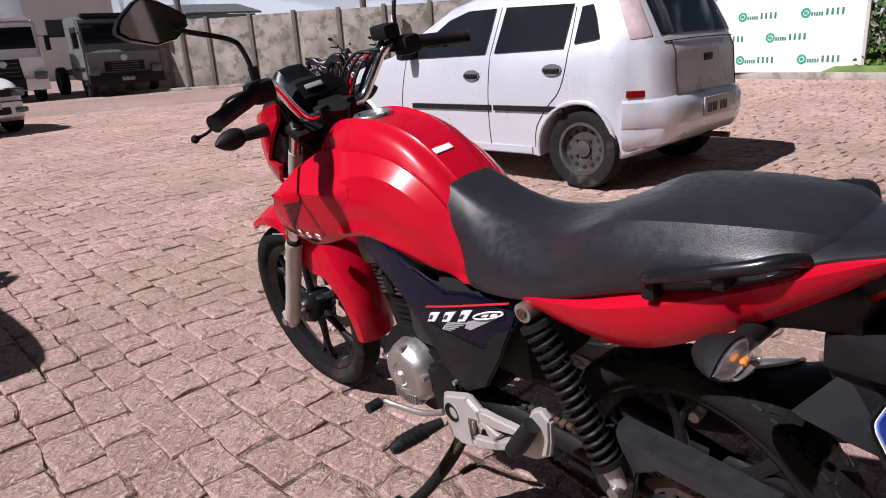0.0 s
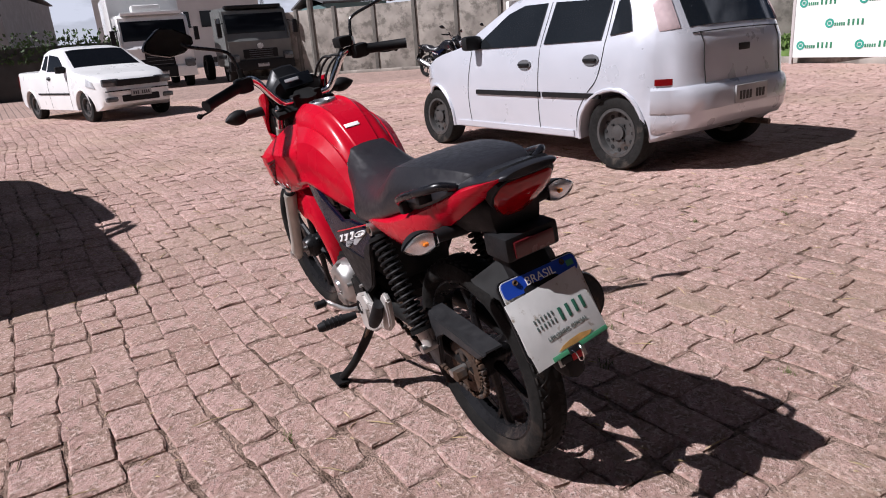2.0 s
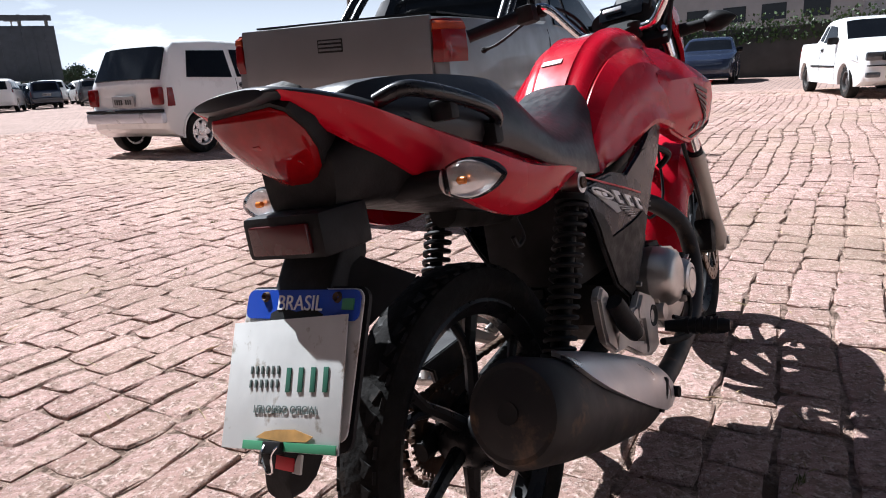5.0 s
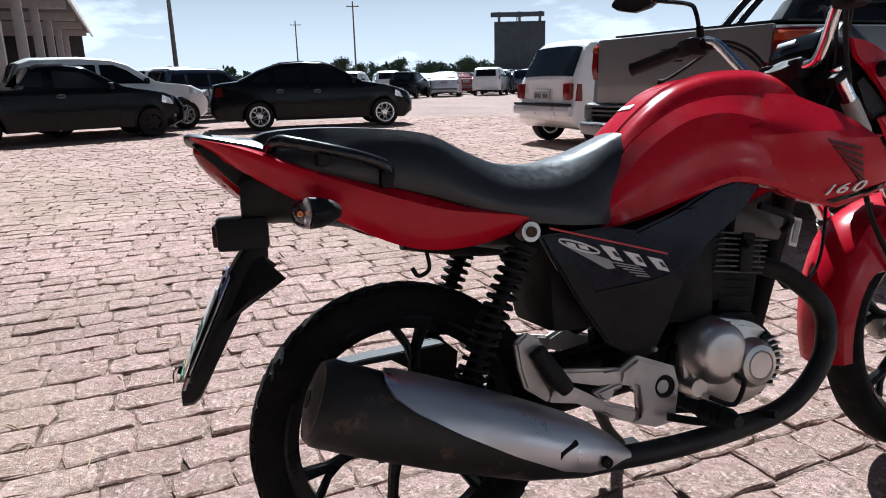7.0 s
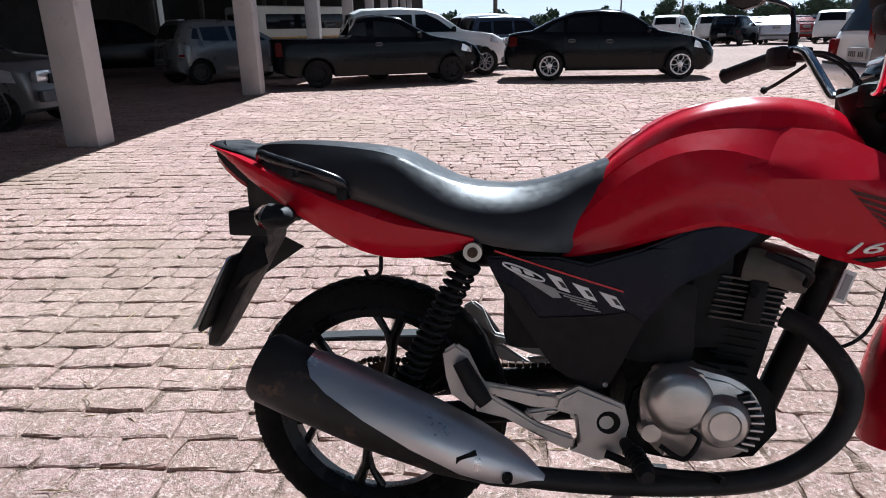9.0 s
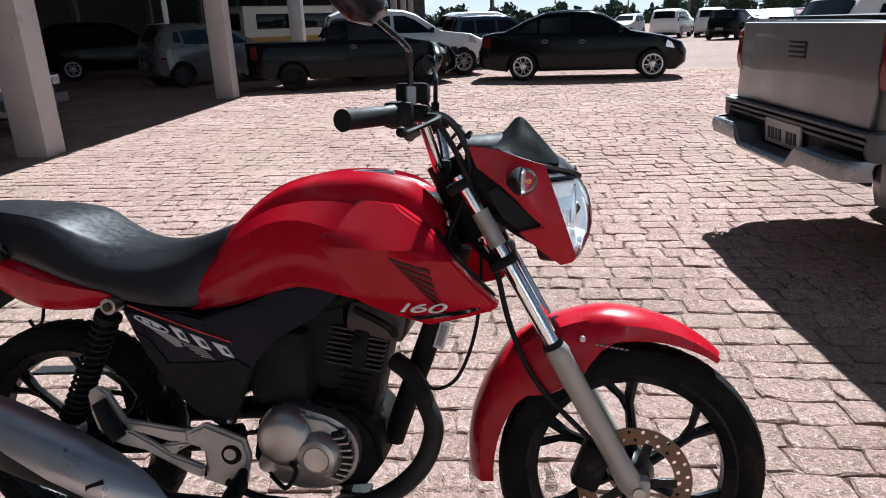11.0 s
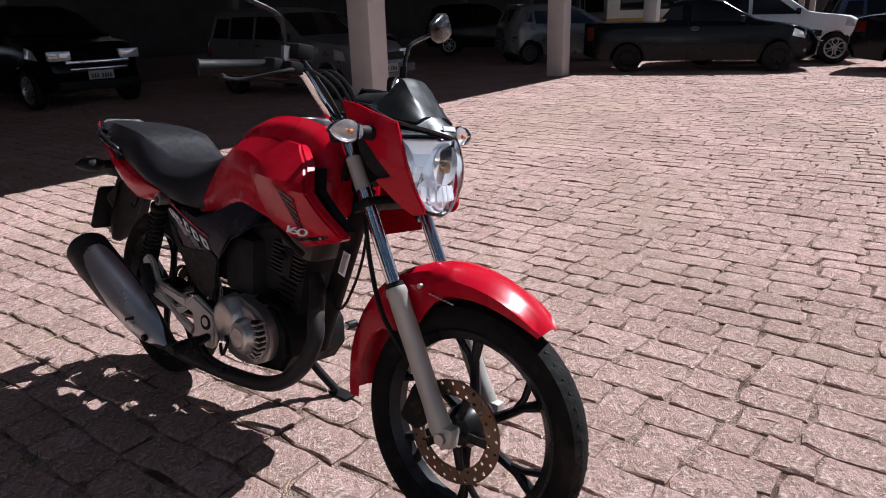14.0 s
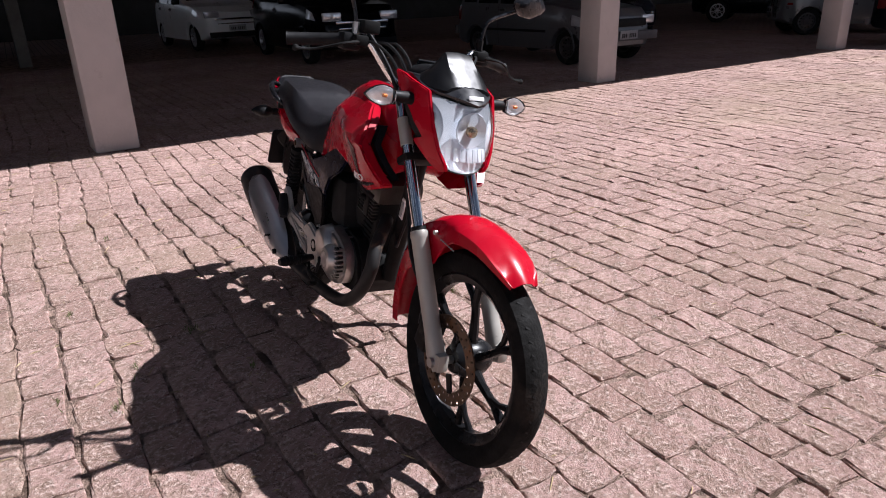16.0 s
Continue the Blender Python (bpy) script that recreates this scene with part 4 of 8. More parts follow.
def fence_wall():
    """The concrete slab wall behind the trucks: posts with three slabs between."""
    a, b = Vector((26.5, -2.2, 0)), Vector((13.0, -18.6, 0))
    d = (b - a)
    n = 14
    yaw = math.degrees(math.atan2(d.y, d.x))
    root = empty("perimeter_wall", pose(a.x, a.y, 0, 0, 0, yaw), "weathered precast concrete slab wall with dark posts", "wall")
    tagged(root, kind="structure")
    st = d.length / n
    for k in range(n + 1):
        part("post", boxed((k * st, 0, 1.17), (0.13, 0.16, 2.34), 0.01), M_wallpost, root)
        if k < n:
            part("slab", boxed((k * st + st / 2, 0.008 * (k % 2), 1.13), (st - 0.14, 0.08, 2.26 + 0.03 * (k % 3)), 0.012), M_concrete, root)
    part("kerb", boxed((d.length / 2, -0.35, 0.04), (d.length, 0.16, 0.1), 0.015), M_concrete, root)
    return root


fence_wall()


def leaves(n, place, size, rnd, material, name, label, category="hedge", kind="stuff"):
    """Many small bent leaves as one mesh; place(k) gives the middle of each."""
    vs, fs = [], []
    for k in range(n):
        c = Vector(place(k))
        a = Euler((rnd.uniform(0, 6.3), rnd.uniform(0, 6.3), rnd.uniform(0, 6.3))).to_matrix()
        s = size * rnd.uniform(0.6, 1.4)
        i = len(vs)
        for p in ((-0.5, 0, 0), (0, 0.32, 0.12), (0.5, 0, 0), (0, -0.32, 0.12)):
            vs.append(c + a @ Vector(p) * s)
        fs.append((i, i + 1, i + 2))
        fs.append((i, i + 2, i + 3))
    me = bpy.data.meshes.new(name)
    me.from_pydata(vs, [], fs)
    me.materials.append(material)
    return tagged(new(name, me), label, category, kind=kind)


rnd = random.Random(4)
# low wall grown over with creepers, at the end of the yard
hw = tagged(part("creeper_wall", boxed((25.6, 14.0, 0.85), (0.35, 26.0, 1.7), 0.02), M_darkwall), "low dark wall under creepers", "wall", kind="structure")
leaves(9000, lambda k: (25.6 - abs(rnd.gauss(0.12, 0.12)), rnd.uniform(0.5, 27), min(2.15, 1.2 + abs(rnd.gauss(0.3, 0.32)))), 0.13, rnd, M_leaf, "creeper_leaves", "dense dark green creeper over the wall")


def truck(name, paint, x, y, yaw, label, low=False):
    root = empty(name, pose(x, y, 0, 0, 0, yaw), label, "truck")
    h = 2.75
    pr = [(0.0, 0.55), (0.04, 1.5), (-0.06, 1.62), (-0.28, h - 0.12), (-0.45, h), (-1.9, h + 0.05), (-1.95, 0.6)]
    bm = plate2d(pr, 0, 2.36, bev=0.07)
    part("cab", bm, paint, root)
    part("windscreen", move(boxed((0, 0, 0), (0.03, 2.1, 0.72), 0.01), pose(-0.158, 0, 2.15, 0, -10.5, 0)), M_glass_car, root)
    if low:
        part("grille", boxed((0.03, 0, 1.02), (0.07, 1.25, 0.34), 0.03), M_blk, root)
    else:
        part("grille", loft([[(-0.02, -w, z), (x, -w, z), (x, w, z), (-0.02, w, z)] for z, x, w in ((0.42, 0.188, 0.50), (0.80, 0.186, 0.52), (0.84, 0.085, 0.50), (1.46, 0.080, 0.46))]), M_blk, root)
    for k in range(4):
        part("grille_bar", boxed((0.088, 0, 0.90 + k * (0.08 if low else 0.14)), (0.02, 0.86, 0.022), 0.005), M_bumper, root)
    part("badge", lathe([(-0.01, 0.001), (-0.01, 0.11), (0.02, 0.11), (0.02, 0.001)], "x", 20, (0.085, 0, 1.3), closed=False), M_alloy, root, "round metal badge")
    part("bumper", boxed((0.05, 0, 0.60), (0.24, 2.36, 0.40), 0.05), paint if not low else M_blk, root)
    pl = part("number_plate", boxed((0.196, 0, 0.58), (0.012, 0.4, 0.13), 0.003), M_plate, root)
    bars(pl, pose(0.204, 0, 0.575, 0, 0, 90), 0.33, 0.062, 8)
    for s in (1, -1):
        part("headlamp", boxed((0.06, s * 0.98, 0.88), (0.24, 0.34, 0.30), 0.05), M_lampsmoke, root)
        part("side_window", boxed((-0.75, s * 1.182, 2.05), (0.75, 0.02, 0.72), 0.02), M_glass_car, root)
        part("mirror", boxed((0.1, s * 1.36, 1.95), (0.1, 0.16, 0.5), 0.03), M_blk, root)
        part("mirror_arm", tube([(-0.1, s * 1.16, 2.2), (0.08, s * 1.36, 2.15)], 0.02, 6), M_blk, root)
        part("wing", boxed((-0.75, s * 1.08, 0.98), (1.2, 0.3, 0.12), 0.04), M_blk, root)
        add_wheel(root, -0.75, s * 0.98, 0.5, 0.5, 0.28, 8, M_steel, 0.30)
        add_wheel(root, -4.6, s * 0.98, 0.5, 0.5, 0.30, 8, M_steel, 0.30)
        part("step", boxed((-0.25, s * 1.1, 0.45), (0.4, 0.22, 0.1), 0.02), M_blk, root)
    part("chassis", boxed((-3.6, 0, 0.85), (5.2, 0.9, 0.25), 0.02), M_under, root)
    part("roof_visor", boxed((-0.3, 0, h + 0.02), (0.35, 2.0, 0.12), 0.04), M_blk if low else paint, root)
    for c in root.children:
        if c.data and "wheel" not in c.name:
            c.data.transform(Matrix.Diagonal((1, 1, 0.92, 1)))
            for d in c.children:
                d.data.transform(Matrix.Diagonal((1, 1, 0.92, 1)) if d.matrix_local.is_identity else Matrix())
    return root


M_truckgrey = mat("truck_grey_paint", (0.12, 0.125, 0.12), 0.45, vary=0.1, scale=3, coat=0.2)
tw = truck("white_truck", M_white, 25.0, 0.35, 186, "white box truck with black grille parked at the wall")
part("cargo_box", boxed((-4.6, 0, 2.15), (4.9, 2.45, 2.5), 0.03), M_white, tw, "white cargo box")
td = truck("grey_truck", M_truckgrey, 24.4, -3.05, 187, "grey cab truck with dark bumper parked at the wall", low=True)
part("roof_box", boxed((-0.75, -0.1, 2.70), (0.7, 0.95, 0.28), 0.08), M_fascia, tw, "cream roof air box")
part("exhaust_chimney", tube([(-2.1, 0.9, 0.8), (-2.1, 0.9, 3.4)], 0.07), M_chrome, td)


def banner():
    root = empty("banner", pose(8.9, -11.35, 0, 0, 0, 187.5), "white sponsor banner on a frame at the yard's edge", "banner")
    part("sheet", boxed((1.75, 0, 1.32), (3.5, 0.03, 2.4), 0.004), mat("banner_sheet", (0.74, 0.76, 0.74), 0.7, vary=0.05, scale=2), root, "white banner sheet")
    for xx in (0.0, 3.5):
        part("frame_post", boxed((xx, 0, 1.3), (0.06, 0.06, 2.6), 0.006), M_pillar, root)
    g1 = mat("banner_green", (0.03, 0.30, 0.22), 0.7, vary=0.1)
    g2 = mat("banner_dark_green", (0.03, 0.20, 0.10), 0.7, vary=0.1)
    for r in range(6):
        for c in range(3):
            cx, cz = 0.45 + c * 1.15 + (0.55 if r % 2 else 0), 0.35 + r * 0.4
            if cx > 3.1:
                continue
            bm = lathe([(-0.004, 0.05), (-0.004, 0.085), (0.004, 0.085), (0.004, 0.05)], "y", 18, (cx - 0.26, -0.02, cz))
            box(bm, (cx - 0.26, -0.02, cz), (0.06, 0.008, 0.05), 0.002)
            part("logo_mark", bm, g1, root, "round green emblem")
            bm = bmesh.new()
            for k in range(4):
                box(bm, (cx + 0.10 + k * 0.085, -0.02, cz), (0.036, 0.008, 0.11), 0.002)
            for k in range(5):
                box(bm, (cx - 0.15 + k * 0.042, -0.02, cz - 0.025), (0.028, 0.008, 0.06), 0.002)
            part("lettering", bm, g2, root, "dark green lettering as bars")
    return root


banner()
tagged(part("grass_bank", boxed((3.0, -14.5, 0.0), (22, 5.6, 0.5), 0.15), M_grass), "grassy bank behind the banner", "grass", kind="structure")
leaves(16000, lambda k: (rnd.uniform(-7, 13.8), rnd.uniform(-17.0, -11.75), 0.26 + abs(rnd.gauss(0, 0.05))), 0.12, rnd, M_grass, "grass", "rough green grass on the bank", "grass")
leaves(7000, lambda k: (rnd.uniform(-8, 8.0), -15.5 + rnd.gauss(0, 0.5), 0.3 + abs(rnd.gauss(0.4, 0.6))), 0.16, rnd, M_leaf, "bushes", "green bushes on the bank", "bush")
tagged(part("yard_kerb", boxed((3.0, -11.62, 0.05), (22, 0.14, 0.14), 0.015), M_concrete), "pale kerb stones along the grass", "kerb", kind="structure")

# far buildings over the wall and beyond the yard
M_ware = mat("warehouse_grey", (0.22, 0.225, 0.23), 0.7, vary=0.08, scale=0.6)
M_ware2 = mat("warehouse_pale", (0.55, 0.55, 0.54), 0.7, vary=0.08, scale=0.6)


def warehouse(name, x, y, yaw, sx, sy, h, m, label):
    root = empty(name, pose(x, y, 0, 0, 0, yaw), label, "building")
    part("wall", boxed((0, 0, h / 2), (sx, sy, h)), m, root)
    part("roof", plate2d([(-sx / 2 - 0.4, h), (0, h + 0.9), (sx / 2 + 0.4, h), (sx / 2 + 0.4, h + 0.15), (0, h + 1.1), (-sx / 2 - 0.4, h + 0.15)], 0, sy + 0.8), M_roof, root)
    for k in range(5):
        part("window", boxed((-sx / 2 - 0.02, (k - 2) * sy / 6, h * 0.6), (0.06, sy / 10, h * 0.2)), M_glass_car, root)
    return root


warehouse("far_warehouse", 63, -16.2, 5, 9, 5.6, 4.3, mat("teal_cladding", (0.10, 0.17, 0.17), 0.6, vary=0.1, scale=0.8), "teal grey shed beyond the wall")
warehouse("far_hall", 95, 26, -4, 25, 26, 8.5, M_ware, "long grey hall behind the creeper wall")
warehouse("pale_building", 62, -2, 0, 10, 12, 6.0, M_ware2, "pale building behind the trucks")


M_board = mat("dark_grey_sheet", (0.045, 0.048, 0.055), 0.6, vary=0.2, scale=1.5)


def billboard():
    root = empty("billboard", pose(18.7, 58, 0, 0, 0, -10), "dark grey sheet billboard on posts seen from behind", "billboard")
    for k in range(6):
        part("panel", boxed((-1.875 + 0.75 * k, 0, 3.75), (0.744, 0.12, 4.05), 0.01), M_board, root)
    part("top_slat", boxed((-0.2, 0, 6.35), (4.7, 0.12, 0.4)), M_board, root)
    for xx in (-1.8, 0, 1.8):
        part("post", boxed((xx, 0.2, 3.3), (0.22, 0.22, 6.6)), M_wallpost, root)
    part("catwalk", boxed((0, -0.6, 1.5), (4.7, 0.9, 0.08)), M_wallpost, root)
    return root


billboard()
for k, (px, py, ph) in enumerate(((-6.5, 36, 8.5), (6.5, 90, 11), (-1, 105, 10), (30, 95, 10), (17, 19, 9.5), (20.4, -10.0, 7.0), (24.2, -5.0, 7.5))):
    up = empty("utility_pole", pose(px, py, 0), "slim concrete utility pole with crossarm", "pole", "utility poles")
    part("shaft", tube([(0, 0, 0), (0, 0, ph)], [0.13, 0.08], 8), M_wallpost, up)
    part("crossarm", boxed((0, 0, ph - 0.6), (1.6, 0.1, 0.1)), M_wallpost, up)
    for j in (-0.6, 0, 0.6):
        part("insulator", boxed((j, 0, ph - 0.5), (0.07, 0.07, 0.14)), M_plate, up)


def tree(name, x, y, h, seed, label="dark broad tree on the skyline"):
    r = random.Random(seed)
    root = empty(name, pose(x, y, 0), label, "tree", "skyline trees")
    part("trunk", tube([(0, 0, 0), (0.1, 0, h * 0.3), (0, 0.1, h * 0.6)], [0.035 * h, 0.025 * h, 0.012 * h], 7), M_bark, root)
    for k in range(4):
        a = k * 1.6 + r.random()
        part("limb", tube([(0, 0, h * (0.35 + 0.06 * k)), (math.cos(a) * h * 0.14, math.sin(a) * h * 0.14, h * (0.5 + 0.06 * k)), (math.cos(a) * h * 0.24, math.sin(a) * h * 0.24, h * (0.58 + 0.07 * k))], [0.014 * h, 0.009 * h, 0.004 * h], 5), M_bark, root)
    cl = [(r.gauss(0, 0.17) * h, r.gauss(0, 0.17) * h, h * r.uniform(0.42, 0.93)) for _ in range(16)]
    vs, fs = [], []
    for k in range(2600):
        c = Vector(cl[k % 16]) + Vector((r.gauss(0, 1), r.gauss(0, 1), r.gauss(0, 0.8))) * h * 0.075
        m3 = Euler((r.uniform(0, 6.3), r.uniform(0, 6.3), 0)).to_matrix()
        i = len(vs)
        s = h * 0.05
        for p in ((-0.5, 0, 0), (0, 0.4, 0.1), (0.5, 0, 0), (0, -0.4, 0.1)):
            vs.append(c + m3 @ Vector(p) * s)
        fs += [(i, i + 1, i + 2), (i, i + 2, i + 3)]
    me = bpy.data.meshes.new("crown")
    me.from_pydata(vs, [], fs)
    me.materials.append(M_leaf_far)
    part("crown", me, None, root)
    return root


t0 = tree("skyline_tree", 6, 120, 5.2, 1)
for k in range(26):
    copy_thing(t0, pose(9 + k * 3.4 + rnd.uniform(-1, 1), 118 + rnd.uniform(-8, 8), rnd.uniform(-1.4, 0), 0, 0, rnd.uniform(0, 360)))
leaves(26000, lambda k: (-60 + 180 * k / 26000, 140 + rnd.gauss(0, 3), rnd.random() ** 0.8 * (2.9 + 1.0 * math.sin(k * 0.0041) + 0.7 * math.sin(k * 0.0127) + 0.5 * math.sin(k * 0.037))), 0.9, rnd, M_leaf_far, "far_woods", "dark line of woods at the yard's end", "woods")

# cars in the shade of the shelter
# silver paint toned down: the shelter's deep shade is put into its colour
M_shade = mat("shade_darkened_silver_paint", (0.14, 0.14, 0.145), 0.32, 0.35, vary=0.05, scale=2, coat=0.5, dust=0.1)
car("dark_people_carrier", MPV, M_carblk, -12.5, 2.0, 10, "black people carrier with chrome grille under the shelter")
car("grey_shelter_car", BOXY, M_shade, -9.35, 5.45, 13, "silver-grey hatchback behind a shelter pillar, its paint darkened to stand for deep shade")
car("white_shelter_car", MPV, M_white, -17.4, 0.0, 15, "white people carrier deep in the shelter")
car("grey_shelter_hatchback", HATCH, M_cargrey, -9.6, 13.0, 58, "grey hatchback with pale side under the shelter", detail=False)
car("blue_shelter_car", HATCH, M_carblue, -13.5, 8.6, 20, "dark blue hatchback deep in the shelter", detail=False)
car("red_shelter_car", SEDAN, M_carred, -15.5, -5.6, 12, "dark red sedan deep in the shelter", detail=False)
car("black_shelter_suv", SUV, M_carblk, -14.8, 15.5, 40, "black sport utility car deep in the shelter", detail=False)
van = empty("two_tone_van", pose(-11.6, 22.5, 0, 0, 0, 62), "cream and ochre van under the shelter", "van")
part("body", boxed((0, 0, 1.45), (4.4, 1.85, 1.15), 0.12), M_van, van)
part("lower_body", boxed((0, 0, 0.65), (4.45, 1.88, 0.7), 0.08), M_yellow, van)
part("rear_window", boxed((-2.21, 0, 1.5), (0.03, 1.4, 0.55), 0.02), M_glass_car, van)
part("windscreen", boxed((2.21, 0, 1.5), (0.03, 1.5, 0.6), 0.02), M_glass_car, van)
for s_ in (1, -1):
    part("side_window", boxed((0, s_ * 0.93, 1.5), (3.4, 0.03, 0.5), 0.02), M_glass_car, van)
    for wx in (-1.3, 1.3):
        add_wheel(van, wx, s_ * 0.82, 0.31, 0.31, 0.18, 8, M_steel, 0.19)
mb = part("meter_box", boxed((19.3, -10.6, 1.75), (0.2, 0.3, 0.42), 0.02), M_white)
tagged(mb, "white meter box on the concrete wall", "meter box")

# rows of parked cars in the distance and cars under the shelter
FAR = [(HATCH, M_carblk), (SEDAN, M_silver), (SUV, M_white), (BOXY, M_carblue), (HATCH, M_cargrey), (SEDAN, M_carred), (MPV, M_white), (HATCH, M_silver), (BOXY, M_white)]
names = {"black_car_paint": "black", "silver_car_paint": "silver", "white_car_paint": "white", "dark_blue_car_paint": "dark blue", "grey_car_paint": "grey", "dark_red_car_paint": "dark red"}
kinds = {id(HATCH): "hatchback", id(SEDAN): "sedan", id(SUV): "sport utility car", id(BOXY): "boxy hatchback", id(MPV): "people carrier"}
protos = []
for i, (sp, pt) in enumerate(FAR):
    nm = names[pt.name] + " " + kinds[id(sp)]
    protos.append(car("parked_car", sp, pt, 5.2 + i * 2.6, 36.6 + i * 0.7 + (i % 2) * 0.5, 64 + (i * 31) % 20, nm + " in the long row of parked cars", "row of parked cars", detail=False))
spots = [(2.6 + k * 2.45, 41.5 + k * 0.5 + (k % 3) * 0.4, 75 + (k * 47) % 40) for k in range(8)] + [(0.6 + k * 2.6, 51.0 + k * 0.5, 250 + (k * 31) % 40) for k in range(8)]
spots += [(-3.6 - k * 0.75, 18.6 + k * 2.6, 34 - k * 0.4) for k in range(8)]
spots += [(6.0 + k * 2.7, 47 + k * 0.5, 60 + (k * 37) % 25) for k in range(9)] + [(10 + k * 3.1, 55 + k * 0.3, 190 + (k * 29) % 20) for k in range(9)] + [(24 + k * 2.6, 36 - k * 2.2, 200 + (k * 17) % 15) for k in range(5)]
for k, (sx, sy, sa) in enumerate(spots):
    copy_thing(protos[(k * 4 + 2) % 9], pose(sx, sy, 0, 0, 0, sa))

# ---- the motorcycle ----
M_red = mat("red_bike_paint", (0.43, 0.003, 0.016), 0.24, vary=0.05, scale=6, coat=0.14, spec=0.17, dust=0.03)
M_seat = mat("seat_vinyl", (0.016, 0.0155, 0.0185), 0.36, ior=1.46, vary=0.12, scale=30, bump=0.05, bscale=420, dust=0.0)
M_case = mat("cast_aluminium", (0.50, 0.485, 0.465), 0.36, 0.92, vary=0.14, scale=14, bump=0.05, bscale=200, spot=(0.16, 0.13, 0.10), spot_at=0.66, spot_scale=11)
M_fork = mat("grey_fork_paint", (0.42, 0.40, 0.36), 0.45, 0.3, vary=0.08, scale=10, spot=(0.2, 0.17, 0.14), spot_at=0.7, spot_scale=14)
M_bracket = mat("pale_bracket_casting", (0.50, 0.475, 0.45), 0.48, 0.45, vary=0.12, scale=12, spot=(0.25, 0.2, 0.16), spot_at=0.66, spot_scale=14)
M_engine = mat("black_engine_paint", (0.009, 0.009, 0.009), 0.6, 0.0, ior=1.25, vary=0.3, scale=14, spot=(0.055, 0.045, 0.036), spot_at=0.66, spot_scale=9)
M_pipe = mat("scorched_pipe", (0.02, 0.019, 0.019), 0.55, 0.0, spec=0.3, vary=0.3, scale=10, spot=(0.13, 0.08, 0.05), spot_at=0.64, spot_scale=9)
M_shield = mat("satin_heat_shield", (0.50, 0.50, 0.515), 0.30, 0.85, vary=0.1, scale=7, dust=0.1)
M_rust = mat("rusty_steel", (0.075, 0.044, 0.027), 0.75, 0.5, vary=0.4, scale=24, spot=(0.05, 0.04, 0.035), spot_at=0.55, spot_scale=18)
M_disc = mat("brake_disc_steel", (0.15, 0.105, 0.072), 0.42, 0.8, vary=0.2, scale=16, spot=(0.2, 0.1, 0.05), spot_at=0.58, spot_scale=20)
M_bikerim = mat("black_alloy", (0.010, 0.010, 0.011), 0.28, 0.0, vary=0.2, scale=12, ior=1.3, spot=(0.05, 0.043, 0.036), spot_at=0.68, spot_scale=9)
M_emblem = mat("dark_red_emblem", (0.060, 0.004, 0.008), 0.3, vary=0.3, scale=40, spec=0.3)
M_decal = mat("white_decal", (0.78, 0.78, 0.78), 0.4, vary=0.04)
M_decalgrey = mat("grey_decal", (0.32, 0.32, 0.33), 0.45, vary=0.06)
M_decalred = mat("red_decal", (0.55, 0.02, 0.03), 0.4, vary=0.06)
M_blue = mat("plate_blue", (0.015, 0.06, 0.40), 0.35, vary=0.06)
M_card = mat("stained_card", (0.55, 0.55, 0.535), 0.5, vary=0.12, scale=14, spot=(0.26, 0.22, 0.17), spot_at=0.64, spot_scale=34)
M_green = mat("card_green", (0.05, 0.22, 0.11), 0.5, vary=0.08)
M_cardprint = mat("dark_green_print", (0.022, 0.10, 0.065), 0.5, vary=0.1)
M_decaldark = mat("grey_green_print", (0.10, 0.13, 0.12), 0.5, vary=0.1)
M_ochre = mat("card_stain", (0.40, 0.22, 0.06), 0.7, vary=0.3, scale=40)
M_mirror = mat("mirror_glass", (0.75, 0.76, 0.78), 0.03, 1.0, vary=0.02)
M_lens = thin_glass("clear_plastic_lens")
M_reflector = mat("lamp_reflector", (0.90, 0.93, 0.98), 0.20, 0.35, vary=0.04, scale=30)
M_bowl = mat("indicator_bowl", (0.84, 0.84, 0.85), 0.18, 0.7, vary=0.15, scale=60)
M_amber2 = mat("bronze_bulb_shield", (0.45, 0.32, 0.20), 0.2, 0.9, vary=0.1)
M_visor = mat("satin_black_visor", (0.007, 0.007, 0.008), 0.36, vary=0.2, scale=12, ior=1.33, dust=0.0)
M_trim = mat("grey_black_trim", (0.012, 0.012, 0.015), 0.30, vary=0.15, scale=12, spec=0.5, dust=0.1)
M_bluepanel = mat("dark_blue_black_plastic", (0.003, 0.0045, 0.015), 0.24, vary=0.2, scale=10, ior=1.25, dust=0.02)
M_lampred2 = mat("red_lamp_facets", (0.24, 0.003, 0.005), 0.08, vary=0.2, scale=30, ior=1.45)
M_reflred = mat("dark_red_reflector", (0.07, 0.006, 0.008), 0.25, vary=0.1)
M_fin = mat("sooty_fins", (0.065, 0.058, 0.05), 0.45, 0.4, vary=0.3, scale=20, spot=(0.05, 0.045, 0.04), spot_at=0.55, spot_scale=10)
M_guard = mat("grey_black_plastic", (0.015, 0.015, 0.0165), 0.5, vary=0.2, scale=14, bump=0.05, bscale=200)
M_amber = mat("amber_bulb", (0.75, 0.22, 0.03), 0.2, vary=0.1, coat=0.4)

WB, WR = 1.362, 0.287
bike = empty("motorcycle", Matrix.Translation((0.02, -0.148, 0.004)) @ Matrix.Rotation(radians(7.0), 4, "Z") @ Matrix.Rotation(radians(-8.4), 4, "X"),
             "red street motorcycle with black seat leaning on its side stand", "motorcycle")
STEER = Matrix.Translation((0.97, 0, 0.93)) @ Matrix.Rotation(radians(4.0), 4, Vector((-0.483, 0, 0.875))) @ Matrix.Translation((-0.97, 0, -0.93))


